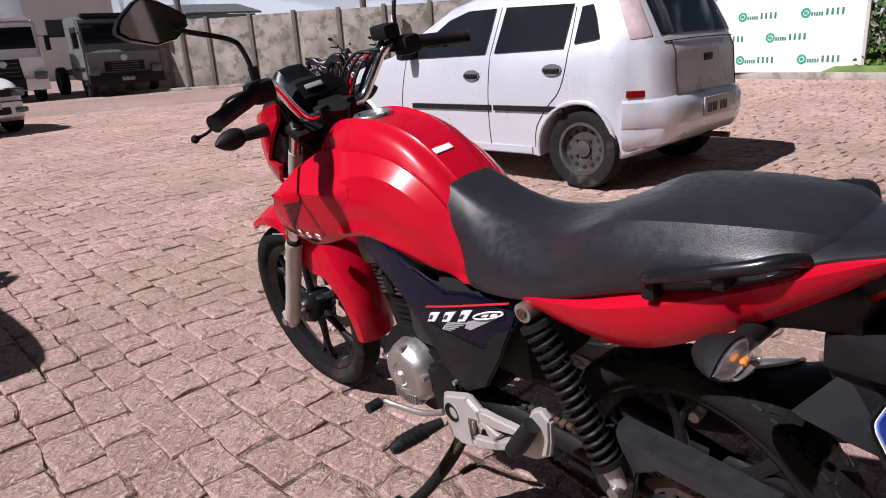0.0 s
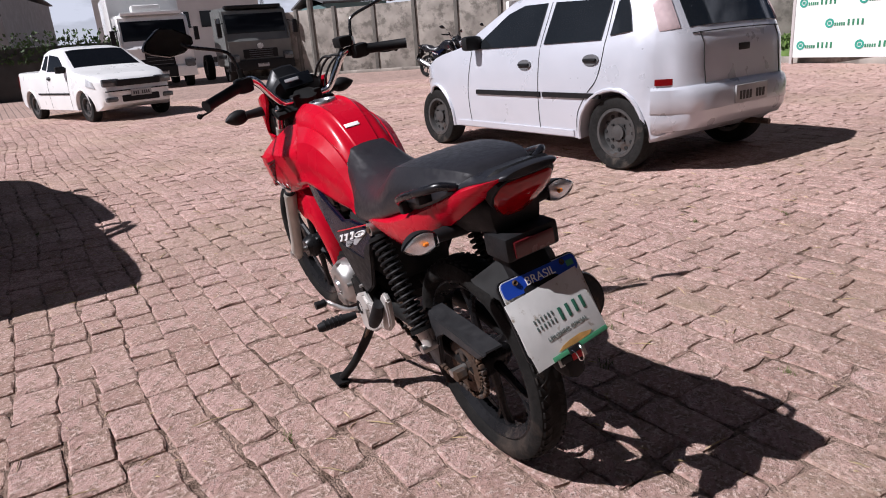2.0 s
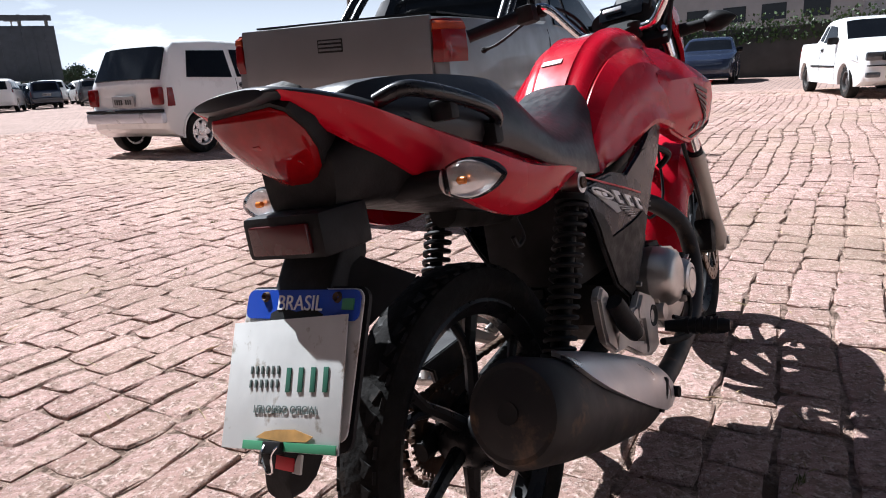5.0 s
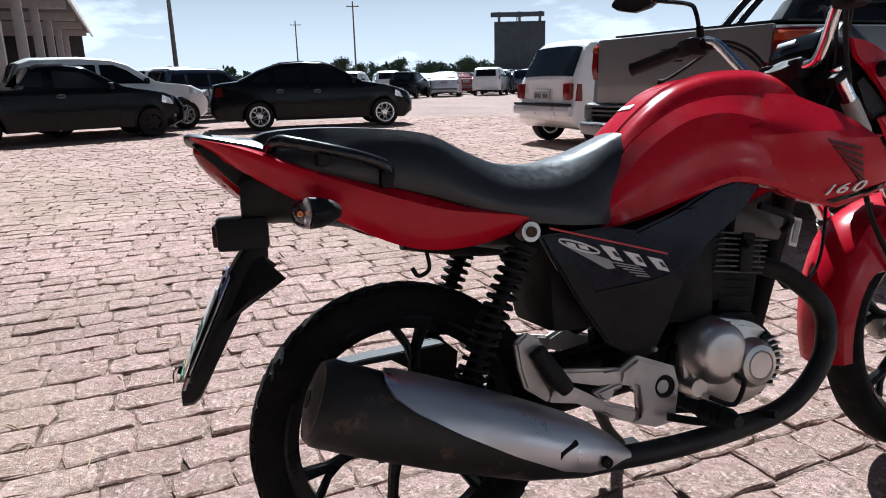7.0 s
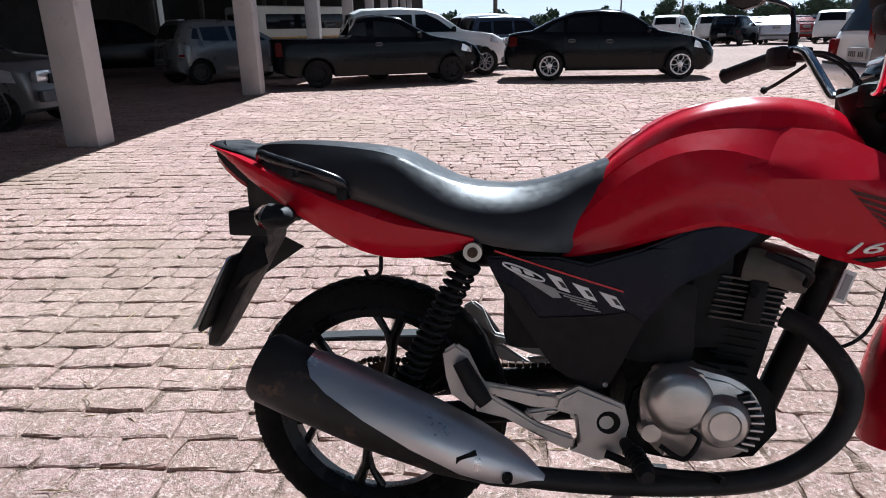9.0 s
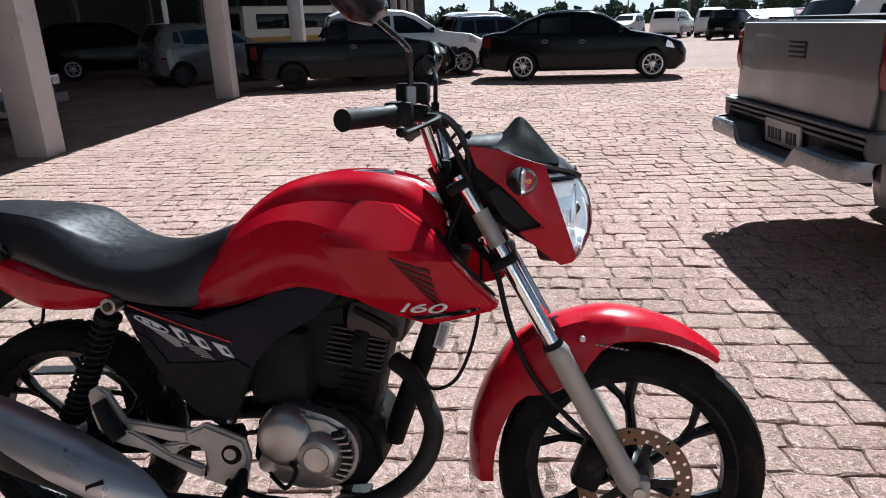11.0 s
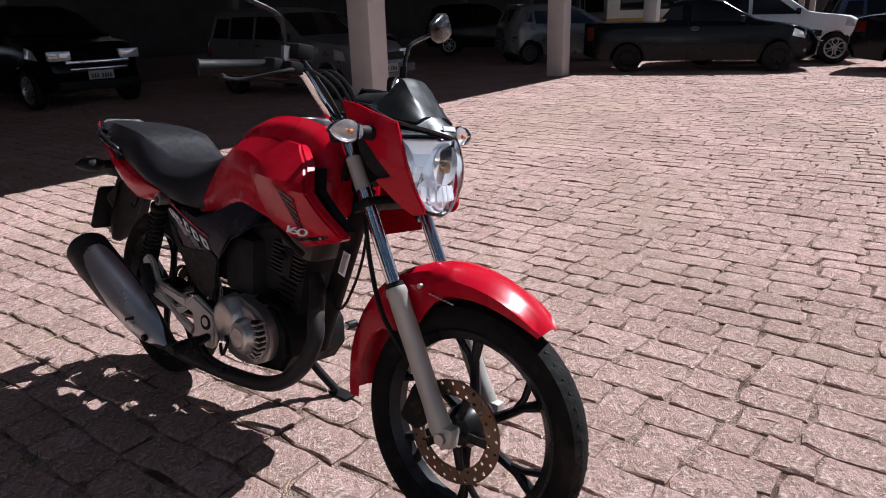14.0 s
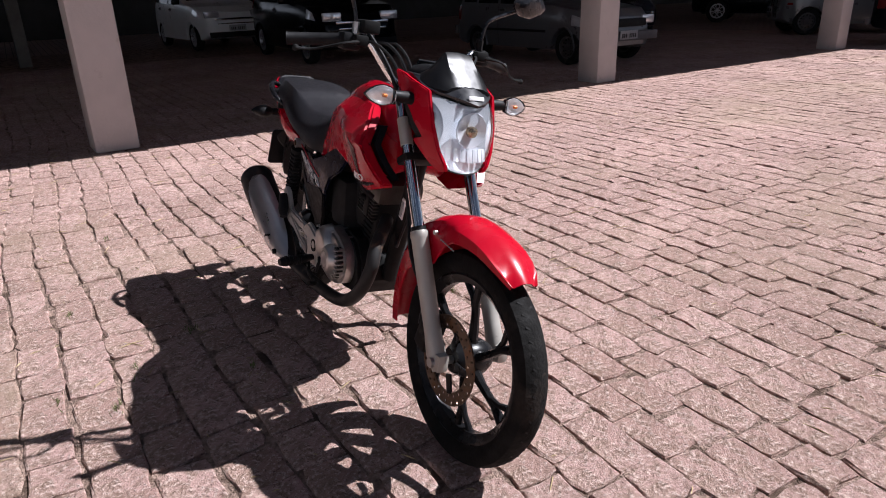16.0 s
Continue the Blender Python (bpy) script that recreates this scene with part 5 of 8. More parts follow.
def bpart(name, bm, m, label="", parent=None, front=False, sharp=38):
    return part(name, bm, m, parent or bike, label, STEER if front and parent is None else None, sharp)


def ring(half, x, hard=()):
    """A closed ring from half a section [(y, z), ...], top to bottom, at x; hard lists its corners."""
    pts, at = [], 0
    for stop in list(hard) + [len(half) - 1]:
        pts += spline([(0, y, z) for y, z in half[at:stop + 1]], 3)[:-1]
        at = stop
    pts.append(Vector((0, *half[-1])))
    left = [Vector((x, p.y, p.z)) for p in pts]
    right = [Vector((x, -p.y, p.z)) for p in pts[-2:0:-1]]
    return left + right


def skin(stations, n=3, caps=True, hard=()):
    """A smooth closed loft: stations are (x, half section); all sections hold equally many points."""
    cols = list(zip(*[[Vector((x, y, z)) for y, z in h] for x, h in stations]))
    smooth = [spline(c, n) for c in cols]
    rings = []
    for k in range(len(smooth[0])):
        rings.append(ring([(s[k].y, s[k].z) for s in smooth], smooth[0][k].x, hard))
    return loft(rings, caps=caps)


def side_panel(pts, yof, t=0.02, s=1, nx=9, nz=5, bev=0.004):
    """A curved panel: polygon in x, z; yof(x, z) gives its outer face; s: side."""
    bm = bmesh.new()
    bm.faces.new([bm.verts.new((x, 0, z)) for x, z in pts])
    xs, zs = [p[0] for p in pts], [p[1] for p in pts]
    for k in range(1, nx):
        bmesh.ops.bisect_plane(bm, geom=bm.verts[:] + bm.edges[:] + bm.faces[:], plane_co=(min(xs) + (max(xs) - min(xs)) * k / nx, 0, 0), plane_no=(1, 0, 0))
    for k in range(1, nz):
        bmesh.ops.bisect_plane(bm, geom=bm.verts[:] + bm.edges[:] + bm.faces[:], plane_co=(0, 0, min(zs) + (max(zs) - min(zs)) * k / nz), plane_no=(0, 0, 1))
    g = bmesh.ops.extrude_face_region(bm, geom=bm.faces[:])
    back = {v for v in g["geom"] if isinstance(v, bmesh.types.BMVert)}
    for v in bm.verts:
        v.co.y = s * (yof(v.co.x, v.co.z) - (t if v in back else 0))
    bmesh.ops.recalc_face_normals(bm, faces=bm.faces)
    if bev:
        es = [e for e in bm.edges if len(e.link_faces) == 2 and e.calc_face_angle(0) > radians(55)]
        bmesh.ops.bevel(bm, geom=es, offset=bev, segments=2, affect="EDGES")
    return bm


def lerp(pairs, v):
    for (a, p), (b, q) in zip(pairs, pairs[1:]):
        if v <= b:
            k = max(0.0, (v - a) / (b - a))
            return p + (q - p) * k
    return pairs[-1][1]


# tank
def tank_half(zt, wt, yc, zc, ye, ze, w, zb, wb, dip=0.0):
    """Half a section: a top panel falling to a groove at yc, zc, the shoulder facet down to its edge at ye, ze, the side."""
    ym, zm = wt + (yc - wt) * 0.55, zt - (zt - zc) * 0.38
    return [(0, zt - dip), (wt * 0.62, zt - dip), (wt * 0.85, zt), (wt, zt - 0.006), (ym, zm), (yc, zc), (yc + 0.001, zc - 0.005), (yc + 0.007, zc - 0.003), (ye, ze), (w, ze * 0.6 + zb * 0.4), (w * 0.985, ze * 0.3 + zb * 0.7), (wb, zb), (wb * 0.6, zb + 0.006), (0, zb + 0.02)]


tank = bpart("fuel_tank", skin([
    (0.412, tank_half(0.728, 0.034, 0.070, 0.713, 0.096, 0.692, 0.104, 0.646, 0.108)),
    (0.438, tank_half(0.758, 0.036, 0.074, 0.740, 0.103, 0.714, 0.112, 0.648, 0.114)),
    (0.475, tank_half(0.805, 0.040, 0.078, 0.782, 0.108, 0.750, 0.114, 0.652, 0.106)),
    (0.525, tank_half(0.855, 0.044, 0.083, 0.827, 0.116, 0.796, 0.125, 0.664, 0.118)),
    (0.60, tank_half(0.908, 0.050, 0.090, 0.869, 0.128, 0.838, 0.140, 0.692, 0.138)),
    (0.68, tank_half(0.935, 0.056, 0.097, 0.887, 0.140, 0.849, 0.153, 0.715, 0.152, 0.006)),
    (0.76, tank_half(0.943, 0.062, 0.101, 0.887, 0.150, 0.830, 0.160, 0.702, 0.155, 0.010)),
    (0.84, tank_half(0.938, 0.062, 0.103, 0.875, 0.152, 0.805, 0.158, 0.682, 0.145, 0.012)),
    (0.905, tank_half(0.917, 0.056, 0.102, 0.842, 0.136, 0.79, 0.138, 0.675, 0.115, 0.01)),
    (0.95, tank_half(0.875, 0.046, 0.086, 0.805, 0.098, 0.775, 0.098, 0.69, 0.08)),
    (0.965, tank_half(0.835, 0.036, 0.060, 0.79, 0.068, 0.765, 0.07, 0.71, 0.055))], hard=(2, 5, 6, 7, 8)), M_red, sharp=20)
bpart("filler_cap", lathe([(0.002, 0.001), (0.004, 0.016), (0.004, 0.034), (0.009, 0.037), (0.009, 0.044), (0.004, 0.047), (-0.012, 0.048), (-0.012, 0.001)], "z", 32, (0.80, 0, 0.934), closed=False), M_alloy, "brushed metal filler cap", tank).location.z = -0.002
bpart("sticker", boxed((0.555, 0.012, 0.880), (0.016, 0.046, 0.003), 0.001, Matrix.Rotation(radians(-33), 4, "Y")), M_decal, "small white paper sticker", tank)

SHROUD = [(0.735, 0.862), (0.80, 0.888), (0.875, 0.880), (0.945, 0.842), (1.0, 0.785), (1.055, 0.725), (1.088, 0.690), (1.07, 0.678), (0.945, 0.643), (0.875, 0.660), (0.815, 0.680), (0.765, 0.708), (0.725, 0.755), (0.715, 0.81)]


def shroud_y(x, z):
    base = lerp([(0.70, 0.150), (0.78, 0.170), (0.86, 0.186), (0.95, 0.198), (1.03, 0.197), (1.10, 0.175)], x)
    ridge = 0.80 - (x - 0.85) * 0.10
    return base + 0.004 - max(0.0, z - ridge) * 0.90 - max(0.0, ridge - z) * 0.20 - max(0.0, 0.70 - z) * 0.35


for s in (1, -1):
    sh = bpart("tank_shroud", side_panel(SHROUD, shroud_y, 0.035, s, 12, 14, 0.006), M_red, sharp=26)
    bpart("shroud_vent", side_panel([(0.955, 0.832), (1.0, 0.785), (1.075, 0.70), (1.04, 0.715), (0.975, 0.775), (0.93, 0.83)], lambda x, z: shroud_y(x, z) - 0.045, 0.02, s, 4, 3, 0), M_blk, "", sh)
    # wing emblem as plain dark bars, and the displacement number
    for k in range(6):
        z0 = 0.785 - k * 0.0125
        bm = side_panel([(0.875 + k * 0.012, z0), (0.955 + k * 0.004, z0 - 0.020 - k * 0.002), (0.957 + k * 0.004, z0 - 0.028 - k * 0.002), (0.885 + k * 0.012, z0 - 0.009)], lambda x, z: shroud_y(x, z) + 0.0025, 0.004, s, 4, 2, 0)
        bpart("emblem_bar", bm, M_emblem, "", sh)
    for k in range(3):
        bm = side_panel([(0.905 + k * 0.035, 0.661 + k * 0.007), (1.05 - k * 0.004, 0.688), (1.045, 0.683), (0.925 + k * 0.035, 0.655 + k * 0.006)], lambda x, z: shroud_y(x, z) + 0.0025, 0.004, s, 6, 2, 0)
        bpart("stripe", bm, (M_blk, M_decalgrey, M_blk)[k], "", sh)


def lettering(word, size, m, material, parent, name="lettering", shear=0.25, thick=0.0012, label=""):
    c = bpy.data.curves.new(name, "FONT")
    c.body, c.size, c.shear, c.extrude, c.align_x, c.align_y = word, size, shear, thick, "CENTER", "CENTER"
    ob = bpy.data.objects.new(name, c)
    me = bpy.data.meshes.new_from_object(ob)
    me.name = name
    bpy.data.objects.remove(ob)
    bpy.data.curves.remove(c)
    me.materials.append(material)
    return part(name, me, None, parent, label, m)


for s in (1, -1):
    face = Matrix.Rotation(radians(90), 4, "X") if s < 0 else Matrix.Rotation(radians(180), 4, "Z") @ Matrix.Rotation(radians(90), 4, "X")
    for k, digit in enumerate("160"):
        dx, dz = 0.925 - s * (-0.82, 0.0, 1.0)[k] * 0.036, 0.684 - s * (k - 1) * 0.0015
        lettering(digit, 0.035, Matrix.Translation((dx, s * (shroud_y(dx, dz) + (0.0045 if s < 0 else 0.002)), dz)) @ Matrix.Rotation(radians(-s * 8), 4, "Z") @ Matrix.Rotation(radians(-s * 26), 4, "X") @ face @ Matrix.Diagonal((2.2, 0.95, 1, 1)), M_decal, bike, "displacement_digit", 0.3, label="white raised digit " + digit)

# seat
def seat_half(zt, wt, w, zw, zb, wb):
    return [(0, zt), (wt * 0.6, zt - 0.001), (wt * 1.06, zt - 0.006), (wt + (w - wt) * 0.62, zt - 0.030), (w, zw), (wb, zb), (wb * 0.6, zb + 0.004), (0, zb + 0.004)]


bpart("seat", skin([
    (-0.222, seat_half(0.842, 0.045, 0.07, 0.815, 0.800, 0.07)),
    (-0.19, seat_half(0.862, 0.075, 0.105, 0.82, 0.795, 0.10)),
    (-0.10, seat_half(0.865, 0.095, 0.130, 0.812, 0.778, 0.125)),
    (0.02, seat_half(0.856, 0.105, 0.142, 0.795, 0.750, 0.136)),
    (0.09, seat_half(0.842, 0.105, 0.146, 0.77, 0.728, 0.140)),
    (0.145, seat_half(0.815, 0.095, 0.146, 0.745, 0.708, 0.142)),
    (0.22, seat_half(0.786, 0.078, 0.140, 0.725, 0.682, 0.140)),
    (0.31, seat_half(0.779, 0.062, 0.130, 0.72, 0.664, 0.136)),
    (0.39, seat_half(0.792, 0.055, 0.113, 0.73, 0.657, 0.128)),
    (0.45, seat_half(0.812, 0.054, 0.098, 0.74, 0.657, 0.098)),
    (0.498, seat_half(0.830, 0.052, 0.090, 0.77, 0.70, 0.088))], hard=(2,)), M_seat, "black vinyl stepped seat", sharp=34)

# tail: red side cowls, black centre, lamp
# stations: the upper edge, the lower edge (x, z), and how far out the crease stands
COWL = [((0.246, 0.688), (0.244, 0.668), 0.148), ((0.215, 0.702), (0.215, 0.655), 0.150), ((0.16, 0.716), (0.160, 0.643), 0.152), ((0.10, 0.731), (0.080, 0.640), 0.151), ((0.02, 0.757), (0.008, 0.657), 0.149),
        ((-0.06, 0.783), (-0.075, 0.699), 0.142), ((-0.14, 0.811), (-0.150, 0.744), 0.130), ((-0.23, 0.843), (-0.235, 0.800), 0.109), ((-0.307, 0.858), (-0.298, 0.848), 0.076)]


def tail_cowl(s):
    rows = []
    for v, dy in ((0.0, 0.030), (0.24, 0.0), (0.42, 0.001), (0.66, 0.005), (0.86, 0.014), (1.0, 0.024)):
        rows.append(spline([(t[0] + (b[0] - t[0]) * v, s * (y - dy), t[1] + (b[1] - t[1]) * v) for t, b, y in COWL], 5))
    inner = [[Vector((p.x, p.y - s * 0.010, p.z)) for p in r] for r in reversed(rows)]
    return loft([list(r) for r in zip(*(rows + inner))])


for s in (1, -1):
    bpart("tail_cowl", tail_cowl(s), M_red, sharp=24)
bpart("tail_top", skin([
    (-0.314, [(0, 0.864), (0.03, 0.863), (0.056, 0.859), (0.058, 0.853), (0.03, 0.849), (0, 0.849)]),
    (-0.301, [(0, 0.866), (0.035, 0.865), (0.068, 0.859), (0.070, 0.851), (0.04, 0.844), (0, 0.844)]),
    (-0.258, [(0, 0.860), (0.045, 0.859), (0.084, 0.851), (0.086, 0.842), (0.05, 0.832), (0, 0.832)]),
    (-0.195, [(0, 0.848), (0.06, 0.847), (0.097, 0.834), (0.099, 0.824), (0.07, 0.818), (0, 0.818)]),
    (-0.15, [(0, 0.83), (0.08, 0.83), (0.118, 0.812), (0.118, 0.80), (0.08, 0.798), (0, 0.798)])]), M_trim, "satin grey-black tail piece")
SL0, SL1 = Vector((-0.212, 0, 0.748)), Vector((-0.298, 0, 0.843))
SLN = Vector((-0.75, 0, -0.66)).normalized()
LAMP = [(0.068, 1.0), (0.086, 0.92), (0.094, 0.70), (0.084, 0.46), (0.034, 0.0), (-0.034, 0.0), (-0.084, 0.46), (-0.094, 0.70), (-0.086, 0.92), (-0.068, 1.0)]


def lamp_ring(k, out):
    return [SL0 + (SL1 - SL0) * (0.5 + (v - 0.5) * min(k, 1.08)) + Vector((0, u * 0.74 * k, 0)) + SLN * out for u, v in LAMP]


bpart("lamp_bezel", loft([lamp_ring(1.14, -0.030), lamp_ring(1.12, -0.010), lamp_ring(1.07, 0.002), lamp_ring(1.02, 0.003)]), M_blk, "black lamp surround")
tl = bpart("tail_lamp", loft([lamp_ring(0.96, -0.012), lamp_ring(1.0, 0.004), lamp_ring(0.92, 0.012), lamp_ring(0.6, 0.019), lamp_ring(0.2, 0.021)]), M_lampred2, "red faceted tail lamp")
for k in range(5):
    for j in range(3):
        p = SL0 + (SL1 - SL0) * (0.42 + j * 0.13) + Vector((0, (k - 2) * 0.0165, 0)) + SLN * (0.0185 - abs(k - 2) * 0.0012)
        bpart("lamp_facet", boxed(p, (0.004, 0.012, 0.010), 0.0012, Matrix.Rotation(radians(-48), 4, "Y")), M_lampred2, "", tl)
bpart("under_tail", skin([
    (-0.236, [(0, 0.790), (0.05, 0.786), (0.062, 0.77), (0.055, 0.72), (0.04, 0.705), (0, 0.70)]),
    (-0.18, [(0, 0.825), (0.08, 0.815), (0.100, 0.785), (0.08, 0.735), (0.055, 0.712), (0, 0.705)]),
    (-0.08, [(0, 0.80), (0.10, 0.79), (0.122, 0.75), (0.10, 0.712), (0.07, 0.696), (0, 0.690)]),
    (0.10, [(0, 0.76), (0.10, 0.75), (0.128, 0.70), (0.11, 0.668), (0.08, 0.652), (0, 0.646)]),
    (0.24, [(0, 0.70), (0.09, 0.695), (0.115, 0.67), (0.10, 0.64), (0.06, 0.62), (0, 0.615)])]), M_blk)
hold = bpart("plate_holder", skin([
    (-0.20, [(0, 0.70), (0.045, 0.70), (0.055, 0.69), (0.055, 0.66), (0.045, 0.65), (0, 0.65)]),
    (-0.235, [(0, 0.672), (0.042, 0.672), (0.05, 0.66), (0.05, 0.60), (0.042, 0.59), (0, 0.59)]),
    (-0.285, [(0, 0.60), (0.04, 0.60), (0.048, 0.59), (0.048, 0.52), (0.04, 0.505), (0, 0.505)]),
    (-0.335, [(0, 0.50), (0.035, 0.50), (0.04, 0.49), (0.036, 0.435), (0.03, 0.42), (0, 0.41)]),
    (-0.365, [(0, 0.43), (0.015, 0.43), (0.02, 0.425), (0.02, 0.41), (0.012, 0.405), (0, 0.40)])]), M_blk)
bpart("holder_step", boxed((-0.238, 0, 0.694), (0.085, 0.135, 0.054), 0.008), M_blk, "black plastic lamp housing", hold)
bpart("rear_reflector", boxed((-0.283, 0, 0.692), (0.008, 0.10, 0.036), 0.003), M_reflred, "dark red reflector", hold)

for s in (1, -1):
    bm = bmesh.new()
    lo = [bm.verts.new(p) for p in ((-0.228, s * 0.046, 0.652), (-0.190, s * 0.108, 0.612), (-0.240, s * 0.090, 0.585), (-0.288, s * 0.046, 0.540))]
    hi = [bm.verts.new(v.co + Vector((0.012, 0, 0.006))) for v in lo]
    bm.faces.new(lo), bm.faces.new(hi[::-1])
    for k in range(4):
        bm.faces.new((lo[k], hi[k], hi[(k + 1) % 4], lo[(k + 1) % 4]))
    bpart("holder_wing", bm, M_under, "", hold)

# number plate, and the white card clipped over it
def rounded_plate(w, h, r, t):
    """An upright plate facing along x, its corners rounded."""
    pts = []
    for cx, cz, a0 in ((w / 2 - r, h / 2 - r, 0), (-w / 2 + r, h / 2 - r, 90), (-w / 2 + r, -h / 2 + r, 180), (w / 2 - r, -h / 2 + r, 270)):
        pts += [(cx + r * math.cos(radians(a0 + k * 22.5)), cz + r * math.sin(radians(a0 + k * 22.5))) for k in range(5)]
    return move(plate2d(pts, 0, t), Matrix.Rotation(radians(90), 4, "Z"))


PT = Matrix.Translation((-0.305, -0.004, 0.552)) @ Matrix.Rotation(radians(27), 4, "Y")
npl = part("number_plate", rounded_plate(0.200, 0.170, 0.014, 0.002), M_card, bike, "number plate with blue head band", PT)
part("plate_backing", move(rounded_plate(0.208, 0.184, 0.016, 0.005), Matrix.Translation((0.006, 0, -0.004))), M_blk, npl, "black plastic backing")
part("plate_band", move(rounded_plate(0.194, 0.036, 0.010, 0.002), Matrix.Translation((-0.0026, 0, 0.065))), M_blue, npl, "blue band")
RT = Matrix.Rotation(radians(-90), 4, "Z") @ Matrix.Rotation(radians(90), 4, "X")
lettering("BRASIL", 0.026, Matrix.Translation((-0.0044, 0.0, 0.066)) @ RT, M_decal, npl, "plate_word", 0.0, 0.0006, "white word BRASIL")
part("plate_flag", boxed((-0.0044, -0.080, 0.066), (0.002, 0.018, 0.013), 0.0005), M_green, npl, "small green flag mark")
for s in (1, -1):
    part("plate_screw", lathe([(0, 0.001), (-0.004, 0.005), (0, 0.007)], "x", 10, (-0.004, s * 0.062, 0.074), closed=False), M_rust, npl)
CT = PT @ Matrix.Translation((-0.008, 0.006, -0.029)) @ Matrix.Rotation(radians(-4.5), 4, "X")
card = part("paper_card", boxed((0, 0, 0), (0.0016, 0.196, 0.152), 0.0005), M_card, bike, "white plastic card with green hem, clipped over the plate", CT)
part("green_hem", boxed((-0.0026, -0.02, -0.0705), (0.0016, 0.152, 0.010), 0.0004), M_green, card)
part("stain", side_panel([(-0.05, -0.058), (-0.02, -0.051), (0.01, -0.052), (0.03, -0.055), (0.045, -0.062), (0.0, -0.065), (-0.04, -0.064)], lambda x, z: 0.001, 0.001, 1, 3, 2, 0), M_ochre, card, "rusty stain", Matrix.Translation((-0.0016, -0.01, 0)) @ Matrix.Rotation(radians(90), 4, "Z"))
for k in range(4):
    part("big_letter", boxed((-0.0017, -0.012 - k * 0.020, 0.004), (0.0012, 0.0075, 0.028), 0.0002), M_cardprint, card, "green lettering as bars")
for r_ in range(2):
    for k in range(6):
        part("small_letter", boxed((-0.0017, 0.054 - k * 0.0094, 0.016 - r_ * 0.016), (0.0012, 0.0034, 0.0095), 0.0002), M_decaldark, card, "dark lettering as bars")
lettering("LEILOEIRO OFICIAL", 0.0125, Matrix.Translation((-0.0019, -0.010, -0.030)) @ RT, M_decaldark, card, "card_line", 0.0, 0.0004, "line of dark capitals")
part("clip", tube(spline([(-0.006, 0.012, -0.068), (-0.014, 0.008, -0.080), (-0.008, 0.004, -0.098), (-0.008, -0.006, -0.098), (-0.014, -0.008, -0.080), (-0.006, -0.012, -0.068)], 4), 0.0014, 6), M_chrome, card, "wire clip")
part("clip_body", boxed((-0.004, 0.0, -0.072), (0.010, 0.030, 0.014), 0.002), M_blk, card)
stk = part("holder_sticker", boxed((-0.354, 0.0, 0.447), (0.004, 0.072, 0.022), 0.001, Matrix.Rotation(radians(24), 4, "Y")), M_card, bike, "red and white shop sticker as bars")
part("sticker_red", boxed((-0.3575, -0.012, 0.447), (0.002, 0.030, 0.015), 0.0005, Matrix.Rotation(radians(24), 4, "Y")), M_decalred, stk)
part("sticker_dark", boxed((-0.3575, 0.018, 0.447), (0.002, 0.026, 0.012), 0.0005, Matrix.Rotation(radians(24), 4, "Y")), M_ink, stk)

# indicators
def indicator(x, y, z, face, front=False):
    s = 1 if y > 0 else -1
    size, long_, deep, swing = (0.0265, 0.080, 0.9, 8) if front else (0.0250, 0.080, 2.1, 3)
    bm = bmesh.new()
    rings_b, rings_l, bowl_at = [], [], []
    for k in range(9):
        u = k / 8
        r = size * math.sin(math.pi * (0.22 + 0.775 * u)) ** 0.8
        cy = y + s * (u - 0.42) * long_
        bowl_at.append((y + s * (u - 0.42) * long_ * 0.88, r))
        rings_b.append([(x + min(0, math.cos(a) * face) * r * deep * face, cy, z + math.sin(a) * r) for a in [2 * math.pi * j / 16 for j in range(16)]])
        rings_l.append([(x + (0.0025 + max(0, math.cos(a)) * r * 1.0) * face, cy, z + math.sin(a) * r * 0.97) for a in [2 * math.pi * j / 16 for j in range(16)]])
    rings_b = [[(x - max(0.0, math.cos(2 * math.pi * j / 16)) * deep * rr * face, p[1], p[2]) for j, p in enumerate(rg)] for rg, rr in zip(rings_b, [size * math.sin(math.pi * (0.22 + 0.775 * k / 8)) ** 0.8 for k in range(9)])]
    hub, turn_out = Vector((x, y, z)), Matrix.Rotation(radians(s * face * swing), 4, "Z")

    def out_of(rings):
        return [[hub + turn_out @ (Vector(p) - hub) for p in rg] for rg in rings]
    ob = bpart("indicator", loft(out_of(rings_b)), M_blk, "black indicator with clear lens", front=front)
    part("stalk", tube([(x - 0.008 * face, y - s * 0.03, z), (x - 0.012 * face, y - s * 0.12, z - 0.004)], [0.014, 0.019], 10), M_blk, ob)
    part("lens", loft(out_of(rings_l)), M_lens, ob, "clear lens").visible_shadow = False
    part("bulb", lathe([(-0.007, 0.001), (-0.005, 0.0045), (0.004, 0.005), (0.008, 0.001)], "y", 12, hub + turn_out @ Vector((0.013 * face, -s * 0.006, 0)), closed=False), M_amber, ob, "amber bulb")
    bowl = [[(x + (0.0035 + 0.10 * max(0, math.cos(a)) * r9) * face, cy, z + math.sin(a) * r9 * 0.9) for a in [2 * math.pi * j / 16 for j in range(16)]] for cy, r9 in bowl_at]
    part("bowl", loft(out_of(bowl)), M_bowl, ob, sharp=10)
    return ob


for s in (1, -1):
    indicator(-0.140, s * 0.186, 0.724, -1)
    indicator(1.115, s * 0.212, 0.927, 1, True)

